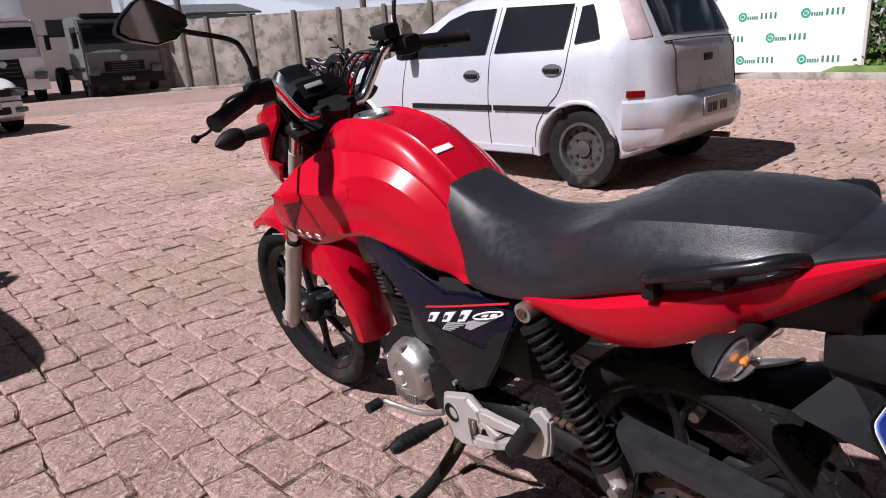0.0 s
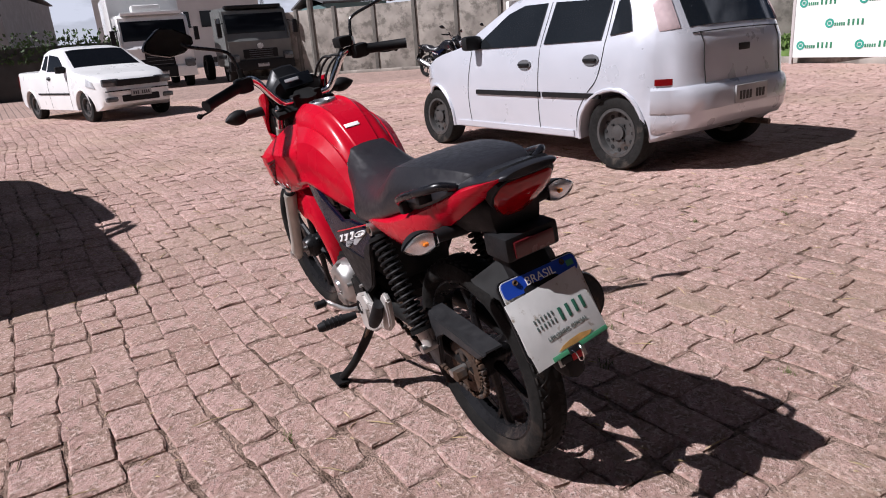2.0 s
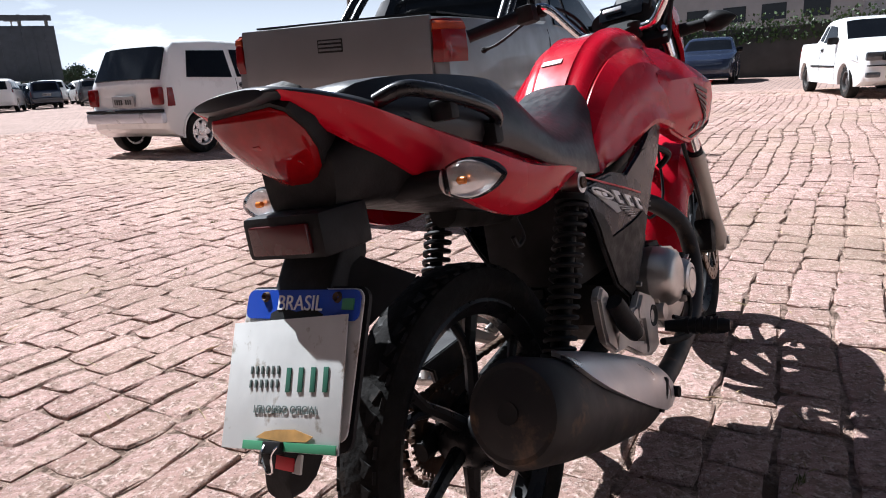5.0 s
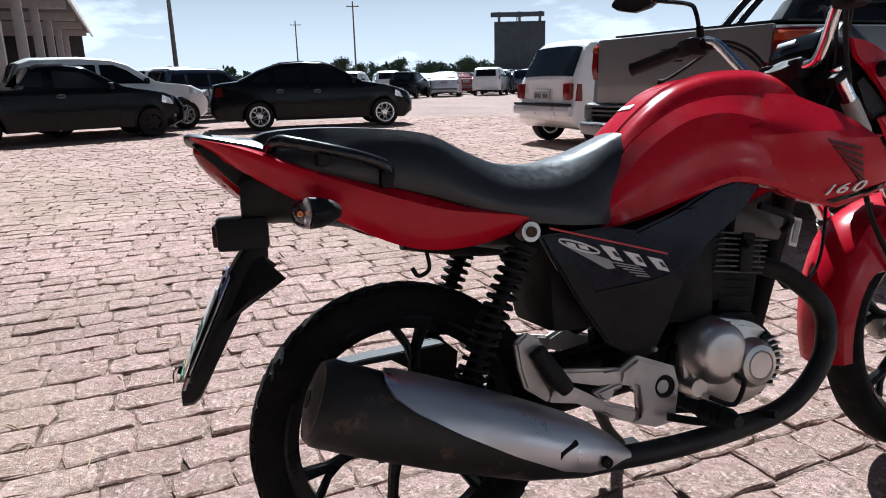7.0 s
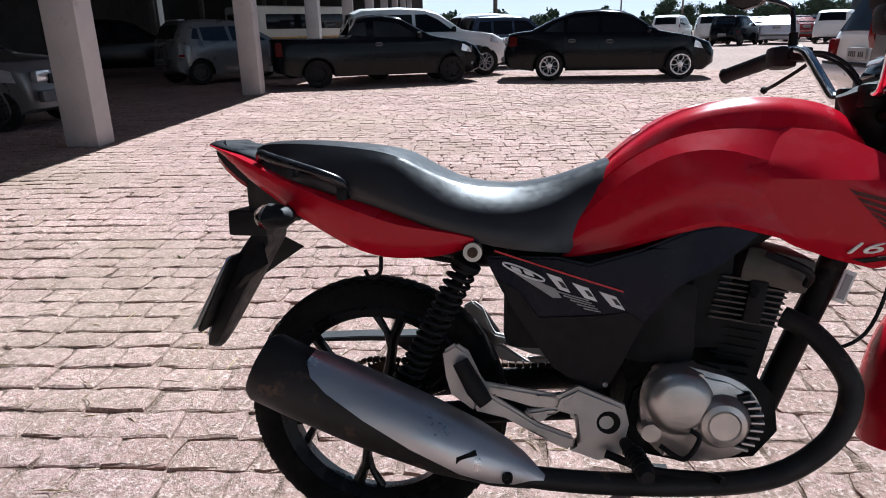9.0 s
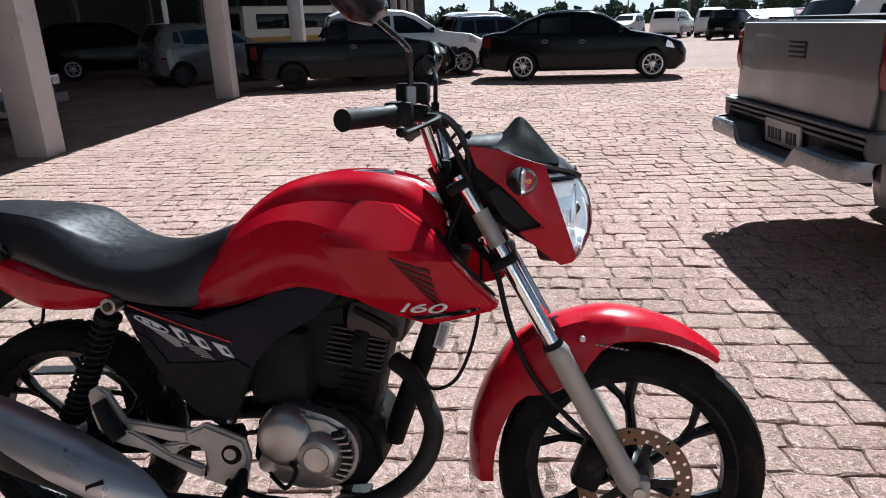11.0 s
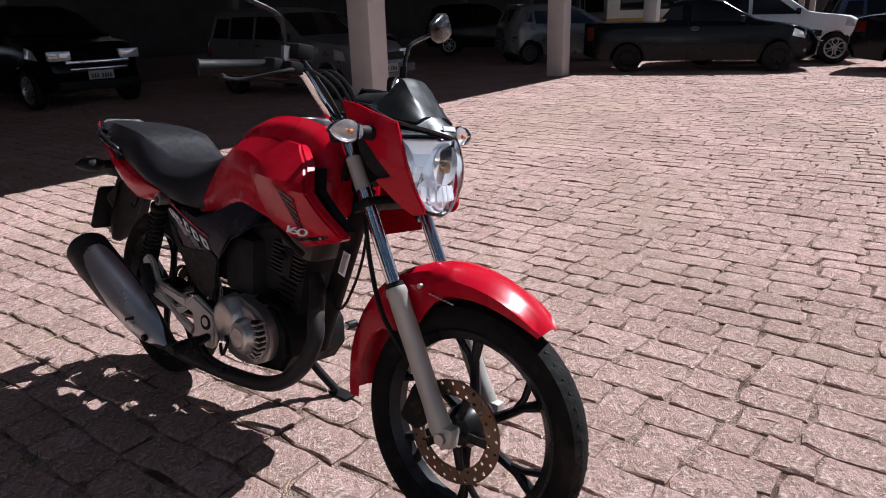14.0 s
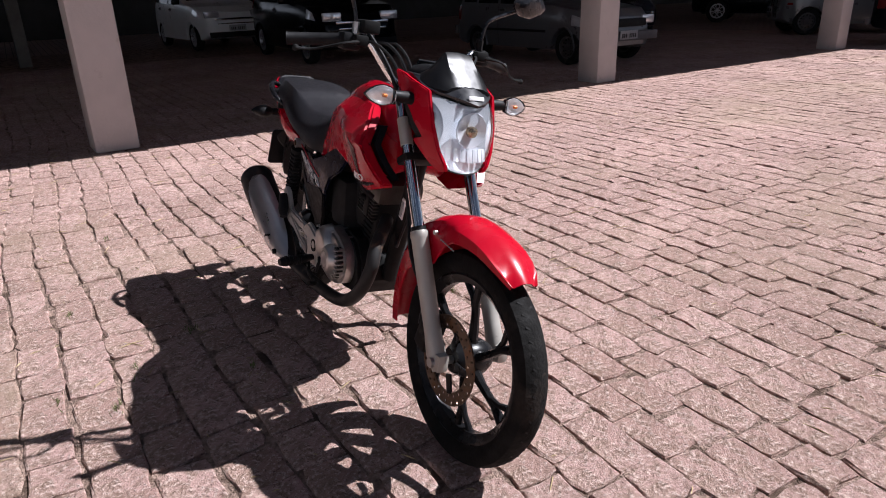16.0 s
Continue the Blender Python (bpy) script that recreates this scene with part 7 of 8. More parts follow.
vz = bpart("visor", skin([
    (1.045, [(0, 0.990), (0.030, 0.990), (0.060, 0.987), (0.092, 0.980), (0.08, 0.972), (0, 0.965)]),
    (1.086, [(0, 1.027), (0.034, 1.025), (0.064, 1.004), (0.096, 0.978), (0.085, 0.965), (0, 0.955)]),
    (1.114, [(0, 1.053), (0.037, 1.050), (0.067, 1.012), (0.097, 0.972), (0.085, 0.955), (0, 0.945)]),
    (1.150, [(0, 1.019), (0.043, 1.016), (0.070, 0.990), (0.092, 0.960), (0.075, 0.948), (0, 0.94)]),
    (1.192, [(0, 0.971), (0.040, 0.969), (0.058, 0.963), (0.068, 0.956), (0.05, 0.950), (0, 0.948)])], hard=(1, 3)), M_visor, "satin black visor over the headlamp", front=True, sharp=24)
rows_ = []
for k in range(13):
    y = -0.102 + 0.017 * k
    zt, zb = 0.970 + abs(y) * 0.16, 0.924 + abs(y) * 0.27
    xa, xb = lamp_x(y, zb) + 0.002, lamp_x(y, zt) - 0.004 - abs(y) * 0.25
    rows_.append([(xa, y, zb), (xa + 0.003, y, zb + 0.006), (xb + 0.003, y, zt - 0.004), (xb - 0.003, y, zt), (xb - 0.05, y, zt + 0.004), (xa - 0.05, y, zb)])
part("visor_trim", loft(rows_), M_trim, vz, "satin grey-black trim above the lamp")
part("brand_bar", move(boxed((0, 0, 0), (0.003, 0.046, 0.011), 0.001), Matrix.Translation((1.2305, 0.0, 0.947)) @ Matrix.Rotation(radians(-22), 4, "Y")), M_decal, vz, "silver emblem bar")
mt = bpart("meter", skin([
    (1.005, [(0, 1.012), (0.045, 1.012), (0.072, 1.002), (0.084, 0.985), (0.075, 0.96), (0, 0.95)]),
    (1.045, [(0, 1.016), (0.040, 1.014), (0.064, 1.002), (0.078, 0.982), (0.075, 0.955), (0, 0.945)]),
    (1.085, [(0, 1.022), (0.034, 1.018), (0.054, 1.004), (0.074, 0.976), (0.07, 0.955), (0, 0.95)])]), M_blk, "black instrument pod", front=True)
part("meter_screen", boxed((1.000, 0, 1.002), (0.008, 0.115, 0.05), 0.004, Matrix.Rotation(radians(38), 4, "Y")), M_glass_car, mt, "dark meter glass")
part("meter_label", boxed((0.992, 0.02, 1.010), (0.003, 0.05, 0.012), 0.001, Matrix.Rotation(radians(38), 4, "Y")), M_decalgrey, mt)

# handlebar, grips, levers, switches, mirrors
bar = [(0.885, 0.245, 1.046), (0.905, 0.20, 1.057), (0.925, 0.165, 1.048), (0.943, 0.122, 0.990), (0.952, 0.090, 0.952), (0.955, 0.06, 0.945), (0.956, 0, 0.944)]
bar = bar + [(x, -y, z) for x, y, z in bar[-2::-1]]
hb = bpart("handlebar", tube(spline(bar, 6), 0.0112, 14), M_chrome, "chrome handlebar", front=True)
for s in (1, -1):
    part("bar_clamp", boxed((0.956, s * 0.040, 0.942), (0.036, 0.03, 0.044), 0.008), M_engine, hb)
    g0, g1 = Vector((0.886, s * 0.235, 1.046)), Vector((0.828, s * 0.365, 1.028 - 0.003 * s))
    part("grip", tube([g0, g0 + (g1 - g0) * 0.06, g0 + (g1 - g0) * 0.97, g1], [0.0195, 0.0172, 0.0165, 0.0185], 16), M_blk, hb, "black rubber grip")
    part("switch_box", boxed(g0 + Vector((0.010, -s * 0.020, 0.0)), (0.055, 0.055, 0.048), 0.014), M_blk, hb)
    part("lever_perch", boxed(g0 + Vector((0.038, -s * 0.038, 0.004)), (0.05, 0.04, 0.03), 0.009), M_engine, hb)
    part("lever", tube(spline([g0 + Vector((0.052, -s * 0.03, 0.0)), g0 + Vector((0.086, s * 0.02, -0.006)), g1 + Vector((0.104, -s * 0.04, -0.020 - 0.004 * s)), g1 + Vector((0.096, s * 0.006, -0.026 - 0.007 * s))], 5), [0.008, 0.0065, 0.0052, 0.0048, 0.0048, 0.0048, 0.007], 8, flat=0.7), M_engine, hb)
    part("lever_ball", lathe([(-0.009, 0.001), (-0.006, 0.007), (0, 0.0095), (0.006, 0.007), (0.009, 0.001)], "z", 10, g1 + Vector((0.096, s * 0.008, -0.026 - 0.007 * s)), closed=False), M_engine, hb)
    # mirror
    m0 = Vector((0.915, s * 0.205, 1.075))
    mc = Vector((0.885 if s > 0 else 0.865, s * 0.395 if s > 0 else -0.41, 1.226 if s > 0 else 1.214))
    mi = bpart("mirror", tube(spline([m0, m0 + Vector((0.0, s * 0.01, 0.06)), m0 + Vector((-0.002, s * 0.035, 0.088)), m0 + (mc - m0) * 0.72 + Vector((0, 0, 0.018)), mc + Vector((0.012, -s * 0.03, 0.0))], 5), 0.0055, 9), M_blk_gloss, "black oval mirror on a thin stem", front=True)
    part("nut", tube([m0 + Vector((0, 0, -0.012)), m0 + Vector((0, 0, 0.022))], 0.010, 6), M_case if s < 0 else M_engine, mi)
    shp = [(s * u * 1.12, v) for u, v in ((0.074, -0.002), (0.072, 0.006), (0.060, 0.019), (0.018, 0.041), (0.006, 0.044), (-0.028, 0.033), (-0.068, 0.002), (-0.074, -0.008), (-0.070, -0.024), (-0.034, -0.041), (0.010, -0.040), (0.058, -0.017))]
    turn = Matrix.Translation(mc) @ Matrix.Rotation(radians(s * 19), 4, "Z") @ Matrix.Rotation(radians(5.0), 4, "Y") @ Matrix.Rotation(radians(s * -3), 4, "X")
    sh = [[turn @ Vector((d, u * k, v * k)) for u, v in shp] for d, k in ((-0.006, 1.0), (0.003, 1.02), (0.012, 0.92), (0.020, 0.55))]
    part("shell", loft(sh), M_blk_gloss, mi)
    part("mirror_glass", loft([[turn @ Vector((-0.0062 - d, u * 0.92, v * 0.92)) for u, v in shp] for d in (0.0, 0.002)]), M_mirror, mi, "mirror glass")
part("master_cylinder", boxed((0.915, -0.17, 1.088), (0.06, 0.05, 0.035), 0.008), M_engine, hb)
part("ignition", lathe([(-0.01, 0.001), (-0.01, 0.018), (0.02, 0.018), (0.02, 0.001)], "z", 16, (0.990, 0, 0.945), closed=False), M_case, hb)
for k, y0 in enumerate((0.19, 0.17, -0.19, -0.15, -0.12)):
    bpart("control_cable", tube(spline([(0.925, y0 * 0.98, 1.050), (0.965, y0 * 0.86, 1.040 + 0.003 * k), (1.000, y0 * 0.66, 1.000 + 0.003 * k), (1.015, y0 * 0.5, 0.93), (0.965, y0 * 0.3, 0.80)], 6), 0.0042, 6), M_blk, "black control cable", front=True)
bpart("speed_cable", tube(spline([(1.04, -0.03, 0.80), (1.03, -0.04, 0.62), (0.99, -0.05, 0.50), (0.93, -0.03, 0.46), (0.90, -0.02, 0.50)], 6), 0.004, 6), M_blk, "black looped cable")

# engine
def rounded(pts, n=3):
    """A closed outline with its corners drawn into curves."""
    p = spline([(x, 0, z) for x, z in pts[-2:] + pts + pts[:2]], n)
    return [(q.x, q.z) for q in p[2 * n:-2 * n + (n - 1)]][:len(pts) * n]


def finned(x0, x1, z0, z1, n, w, tilt):
    for k in range(n):
        z = z0 + (z1 - z0) * k / (n - 1)
        bm = boxed((0, 0, 0), (x1 - x0, w, 0.0042), 0.0018)
        yield move(bm, Matrix.Translation(((x0 + x1) / 2 + (z - z0) * 0.24, 0, z)) @ Matrix.Rotation(radians(tilt), 4, "Y"))


cyl = bpart("cylinder", move(boxed((0, 0, 0), (0.095, 0.115, 0.23), 0.015), Matrix.Translation((0.775, 0, 0.50)) @ Matrix.Rotation(radians(13), 4, "Y")), M_engine, "black finned cylinder and head")
for bm in finned(0.694, 0.822, 0.520, 0.600, 8, 0.146, 8):
    bpart("fin", bm, M_fin, "", cyl)
for bm in finned(0.705, 0.788, 0.450, 0.500, 4, 0.126, 8):
    bpart("lower_fin", bm, M_engine, "", cyl)
for s in (1, -1):
    bpart("plug_recess", boxed((0.778, s * 0.070, 0.560), (0.034, 0.016, 0.085), 0.005, Matrix.Rotation(radians(8), 4, "Y")), M_engine, "", cyl)
    bpart("head_bolt", tube([(0.775, s * 0.070, 0.572), (0.77, s * 0.094, 0.585)], 0.008, 8), M_blk, "", cyl)
bpart("cylinder_head", move(boxed((0, 0, 0), (0.135, 0.155, 0.075), 0.022), Matrix.Translation((0.815, 0, 0.622)) @ Matrix.Rotation(radians(13), 4, "Y")), M_fin, "", cyl)
bpart("spark_cap", tube(spline([(0.86, -0.09, 0.60), (0.85, -0.12, 0.63), (0.78, -0.11, 0.66)], 4), 0.008, 7), M_blk, "", cyl)
case = bpart("crankcase", side_panel([(0.53, 0.30), (0.545, 0.39), (0.60, 0.43), (0.68, 0.445), (0.77, 0.435), (0.82, 0.38), (0.83, 0.31), (0.79, 0.255), (0.66, 0.235), (0.57, 0.25)], lambda x, z: 0.105, 0.21, 1, 6, 4, 0.012), M_engine, "black engine case with silver covers")
bpart("clutch_cover", side_panel(rounded([(0.58, 0.30), (0.566, 0.36), (0.585, 0.418), (0.635, 0.446), (0.69, 0.438), (0.735, 0.425), (0.772, 0.395), (0.786, 0.35), (0.772, 0.30), (0.735, 0.272), (0.67, 0.260), (0.61, 0.27)]), lambda x, z: 0.160 - 1.4 * ((x - 0.68) ** 2 + (z - 0.35) ** 2), 0.07, -1, 10, 8, 0.010), M_case, "silver clutch cover", case)
bpart("round_cap", lathe([(-0.184, 0.001), (-0.184, 0.026), (-0.181, 0.028), (-0.184, 0.030), (-0.181, 0.040), (-0.166, 0.050), (-0.12, 0.054), (-0.12, 0.001)], seg=40, c=(0.708, 0, 0.352), closed=False), M_case, "", case)
bpart("kick_dome", lathe([(-0.178, 0.001), (-0.178, 0.040), (-0.174, 0.052), (-0.160, 0.062), (-0.13, 0.068), (-0.12, 0.001)], seg=40, c=(0.632, 0, 0.382), closed=False), M_case, "", case)
for k in range(6):
    a = radians(35 + 60 * k)
    bpart("cover_bolt", lathe([(-0.150, 0.001), (-0.150, 0.007), (-0.12, 0.007)], seg=8, c=(0.678 + 0.098 * math.cos(a), 0, 0.352 + 0.080 * math.sin(a)), closed=False), M_case, "", case)
bpart("oil_cap", lathe([(-0.155, 0.001), (-0.155, 0.018), (-0.13, 0.022), (-0.10, 0.022), (-0.10, 0.001)], seg=20, c=(0.585, 0, 0.318), closed=False), M_case, "", case)
for k in range(8):
    a = radians(-52 + 13.5 * k)
    bpart("cover_rib", boxed((0.706 + 0.064 * math.cos(a), -0.156, 0.352 + 0.064 * math.sin(a)), (0.024, 0.022, 0.0048), 0.0016, Matrix.Rotation(-a * 0.25, 4, "Y")), M_case, "", case)
    bpart("rib_gap", boxed((0.704 + 0.064 * math.cos(a + 0.12), -0.150, 0.352 + 0.064 * math.sin(a + 0.12)), (0.022, 0.018, 0.0075), 0.001, Matrix.Rotation(-a * 0.25, 4, "Y")), M_under, "", case)
bpart("breather_hose", tube(spline([(0.60, -0.165, 0.30), (0.64, -0.185, 0.285), (0.665, -0.185, 0.325), (0.65, -0.18, 0.34)], 5), 0.005, 7), M_blk, "", case)
bpart("alternator_cover", lathe([(0.150, 0.001), (0.150, 0.034), (0.155, 0.036), (0.155, 0.054), (0.148, 0.066), (0.13, 0.076), (0.10, 0.082), (0.10, 0.001)], seg=40, c=(0.675, 0, 0.36), closed=False), M_case, "silver alternator cover", case)
bpart("cover_badge", lathe([(0.158, 0.001), (0.158, 0.018), (0.150, 0.022), (0.145, 0.001)], seg=24, c=(0.69, 0, 0.35), closed=False), M_alloy, "", case)
for k in range(9):
    bpart("cover_rib", boxed((0.640 + 0.009 * k, 0.153, 0.300 + 0.002 * abs(k - 4)), (0.004, 0.008, 0.026), 0.001), M_case, "", case)
for k in range(5):
    a = 2 * math.pi * k / 5 + 0.4
    bpart("cover_bolt", lathe([(0.148, 0.001), (0.148, 0.007), (0.13, 0.007)], seg=8, c=(0.675 + 0.072 * math.cos(a), 0, 0.36 + 0.072 * math.sin(a)), closed=False), M_case, "", case)
bpart("sprocket_cover", side_panel([(0.50, 0.30), (0.50, 0.40), (0.56, 0.425), (0.61, 0.40), (0.60, 0.29), (0.55, 0.27)], lambda x, z: 0.13, 0.05, 1, 4, 3, 0.008), M_engine, "", case)
bpart("throttle_body", boxed((0.67, 0, 0.575), (0.15, 0.13, 0.24), 0.03), M_under, "dark throttle body")
bpart("intake_box", boxed((0.60, 0, 0.52), (0.14, 0.22, 0.17), 0.03), M_under, "black plastic intake cover")

for s in (1, -1):
    bpart("frame_rail", tube(spline([(0.93, s * 0.03, 0.82), (0.84, s * 0.045, 0.735), (0.74, s * 0.055, 0.668), (0.60, s * 0.065, 0.640), (0.45, s * 0.075, 0.63)], 4), 0.019, 10), M_engine, "black tubular frame rail")

# exhaust
bpart("exhaust_pipe", tube(spline([(0.845, -0.03, 0.522), (0.888, -0.06, 0.502), (0.930, -0.10, 0.450), (0.946, -0.115, 0.40), (0.922, -0.13, 0.328), (0.86, -0.14, 0.268), (0.78, -0.15, 0.235), (0.66, -0.16, 0.222), (0.52, -0.175, 0.222), (0.40, -0.185, 0.228), (0.33, -0.19, 0.238)], 6), 0.0215, 14), M_pipe, "dark scorched exhaust pipe")
# the silencer, drawn along its axis from the pipe to its mouth
mu_pts = [Vector(p) for p in ((0.365, -0.190, 0.232), (0.30, -0.194, 0.252), (0.20, -0.197, 0.288), (0.06, -0.199, 0.345), (-0.07, -0.200, 0.398), (-0.150, -0.200, 0.432), (-0.162, -0.200, 0.437))]
muf = bpart("muffler", tube(mu_pts, [0.022, 0.038, 0.055, 0.066, 0.069, 0.069, 0.061], 26), M_pipe, "black muffler with satin heat shield")
rr = []
d = (mu_pts[5] - mu_pts[0]).normalized()
nrm = Vector((0, -1, 0.15)).normalized()
upv = d.cross(nrm).normalized()
if upv.z < 0:
    upv = -upv
for u, r0, lo, hi in ((-0.03, 0.033, 22, 40), (0.0, 0.038, 12, 50), (0.02, 0.041, 4, 58), (0.06, 0.047, -14, 70), (0.14, 0.057, -26, 80), (0.24, 0.065, -26, 86), (0.42, 0.072, -14, 90), (0.60, 0.0745, 0, 92), (0.75, 0.0755, 15, 90), (0.82, 0.0755, 28, 84), (0.855, 0.075, 48, 76)):
    c = mu_pts[0] + (mu_pts[5] - mu_pts[0]) * u
    row = [c + (nrm * math.cos(radians(lo + (hi - lo) * k / 8)) + upv * math.sin(radians(lo + (hi - lo) * k / 8))) * r0 for k in range(9)]
    row2 = [c + (nrm * math.cos(radians(lo + (hi - lo) * k / 8)) + upv * math.sin(radians(lo + (hi - lo) * k / 8))) * (r0 - 0.006) for k in range(8, -1, -1)]
    rr.append(row + row2)
bpart("heat_shield", loft(rr), M_shield, "satin metal heat shield", muf)
c = mu_pts[0] + (mu_pts[5] - mu_pts[0]) * 0.09
bpart("shield_bolt", lathe([(-0.014, 0.001), (-0.014, 0.010), (0.01, 0.010)], seg=10, c=c + nrm * 0.046, closed=False), M_engine, "", muf)
c = mu_pts[0] + (mu_pts[5] - mu_pts[0]) * 0.27
bpart("shield_slot", tube([c + nrm * 0.058 + upv * 0.022 - d * 0.03, c + nrm * 0.062 - d * 0.004, c + nrm * 0.052 - upv * 0.03 + d * 0.0], 0.006, 6), M_under, "", muf)
bpart("end_cap", tube([mu_pts[5] + (mu_pts[6] - mu_pts[5]) * 1.0, mu_pts[6] + (mu_pts[6] - mu_pts[5]) * 0.6], [0.055, 0.03], 22), M_pipe, "", muf)
bpart("tail_hole", tube([mu_pts[6] + (mu_pts[6] - mu_pts[5]) * 0.55, mu_pts[6] + (mu_pts[6] - mu_pts[5]) * 0.75], 0.014, 14), M_under, "", muf)

# foot pegs and their castings, levers, stand
for s in (1, -1):
    br_y = lambda x, z: lerp([(0.18, 0.182), (0.3, 0.172), (0.55, 0.150)], x)
    br = bpart("peg_bracket", side_panel([(0.408, 0.384), (0.448, 0.404), (0.535, 0.368), (0.545, 0.33), (0.532, 0.258), (0.487, 0.255), (0.428, 0.276), (0.448, 0.300), (0.440, 0.345), (0.400, 0.358)], br_y, 0.022, s, 6, 5, 0.007), M_bracket, "pale cast foot peg bracket")
    for nm, pts in (("upper_boom", [(0.205, 0.440), (0.240, 0.428), (0.272, 0.408), (0.41, 0.386), (0.41, 0.358), (0.36, 0.362), (0.285, 0.384), (0.25, 0.380)]),
                    ("lower_boom", [(0.240, 0.388), (0.285, 0.382), (0.335, 0.352), (0.372, 0.328), (0.442, 0.302), (0.436, 0.274), (0.40, 0.288), (0.310, 0.338), (0.250, 0.352)]),
                    ("web", [(0.345, 0.352), (0.40, 0.362), (0.422, 0.358), (0.385, 0.338), (0.372, 0.326)]),
                    ("peg_lug", [(0.190, 0.470), (0.215, 0.486), (0.238, 0.470), (0.262, 0.420), (0.288, 0.384), (0.250, 0.352), (0.206, 0.385), (0.196, 0.420)])):
        bpart(nm, side_panel(pts, lambda x, z: br_y(x, z) - 0.0015, 0.018, s, 5, 3, 0.005), M_bracket, "", br)
    bpart("pivot_bolt", lathe([(s * 0.150, 0.001), (s * 0.157, 0.022), (s * 0.140, 0.026)], seg=16, c=(0.505, 0, 0.335), closed=False), M_engine, "", br)
    bpart("passenger_peg", tube([(0.225, s * 0.188, 0.455), (0.255, s * 0.196, 0.405), (0.275, s * 0.20, 0.380)], [0.016, 0.019, 0.015], 10), M_blk, "folded black passenger peg")
    pg = bpart("foot_peg", tube([(0.535, s * 0.165, 0.302), (0.545, s * 0.20, 0.300), (0.557, s * 0.278, 0.298), (0.559, s * 0.290, 0.298)], [0.011, 0.015, 0.016, 0.012], 12), M_blk, "ribbed black rubber foot peg")
    for k in range(5):
        bpart("peg_rib", lathe([(-0.004, 0.012), (-0.004, 0.0185), (0.004, 0.0185), (0.004, 0.012)], seg=12, c=(0.548 + 0.0020 * k, s * (0.210 + 0.014 * k), 0.2995)), M_blk, "", pg)
gl = bpart("gear_lever", tube(spline([(0.545, 0.15, 0.315), (0.60, 0.17, 0.300), (0.68, 0.185, 0.295), (0.715, 0.20, 0.300), (0.718, 0.235, 0.302)], 4), [0.008, 0.007, 0.007, 0.009, 0.012], 8), M_case, "worn metal gear lever")
bpart("lever_rubber", tube([(0.7175, 0.205, 0.3005), (0.718, 0.24, 0.302)], 0.0135, 10), M_blk, "", gl)
bpart("brake_pedal", tube(spline([(0.50, -0.17, 0.28), (0.58, -0.19, 0.262), (0.68, -0.20, 0.262), (0.70, -0.23, 0.268)], 4), 0.008, 8), M_engine, "black brake pedal")
sd = bpart("side_stand", tube(spline([(0.505, 0.13, 0.27), (0.535, 0.16, 0.20), (0.59, 0.205, 0.11), (0.645, 0.238, 0.048)], 4), [0.016, 0.015, 0.014, 0.014], 10), M_engine, "black side stand on the paving")
bpart("stand_foot", boxed((0.660, 0.247, 0.0385), (0.085, 0.045, 0.010), 0.004, Matrix.Rotation(radians(8), 4, "X")), M_engine, "", sd)
bpart("stand_spring", tube([(0.47, 0.135, 0.30), (0.555, 0.175, 0.17)], 0.006, 7), M_rust, "", sd)
bpart("luggage_hook", tube(spline([(0.06, -0.12, 0.64), (0.06, -0.13, 0.61), (0.04, -0.13, 0.60), (0.03, -0.13, 0.615)], 4), 0.004, 6), M_engine, "small black wire hook")

for k, (px, py, pa) in enumerate(((16.6, -6.4, 205), (17.9, -8.1, 212))):
    far_bike = copy_thing(bike, Matrix.Translation((px, py, 0.004)) @ Matrix.Rotation(radians(pa), 4, "Z") @ Matrix.Rotation(radians(-8.4), 4, "X"))
    tagged(far_bike, ("black motorcycle parked far off by the wall", "red and black motorcycle parked far off by the wall")[k], "motorcycle", "motorcycles by the wall")
    for o in far_bike.children_recursive:
        if k == 0 and o.data.materials[0] == M_red:
            o.material_slots[0].link = "OBJECT"
            o.material_slots[0].material = M_blk_gloss

# ---- the paving ----
PAVE = radians(11.0)
U, V = Vector((math.cos(PAVE), math.sin(PAVE), 0)), Vector((-math.sin(PAVE), math.cos(PAVE), 0))


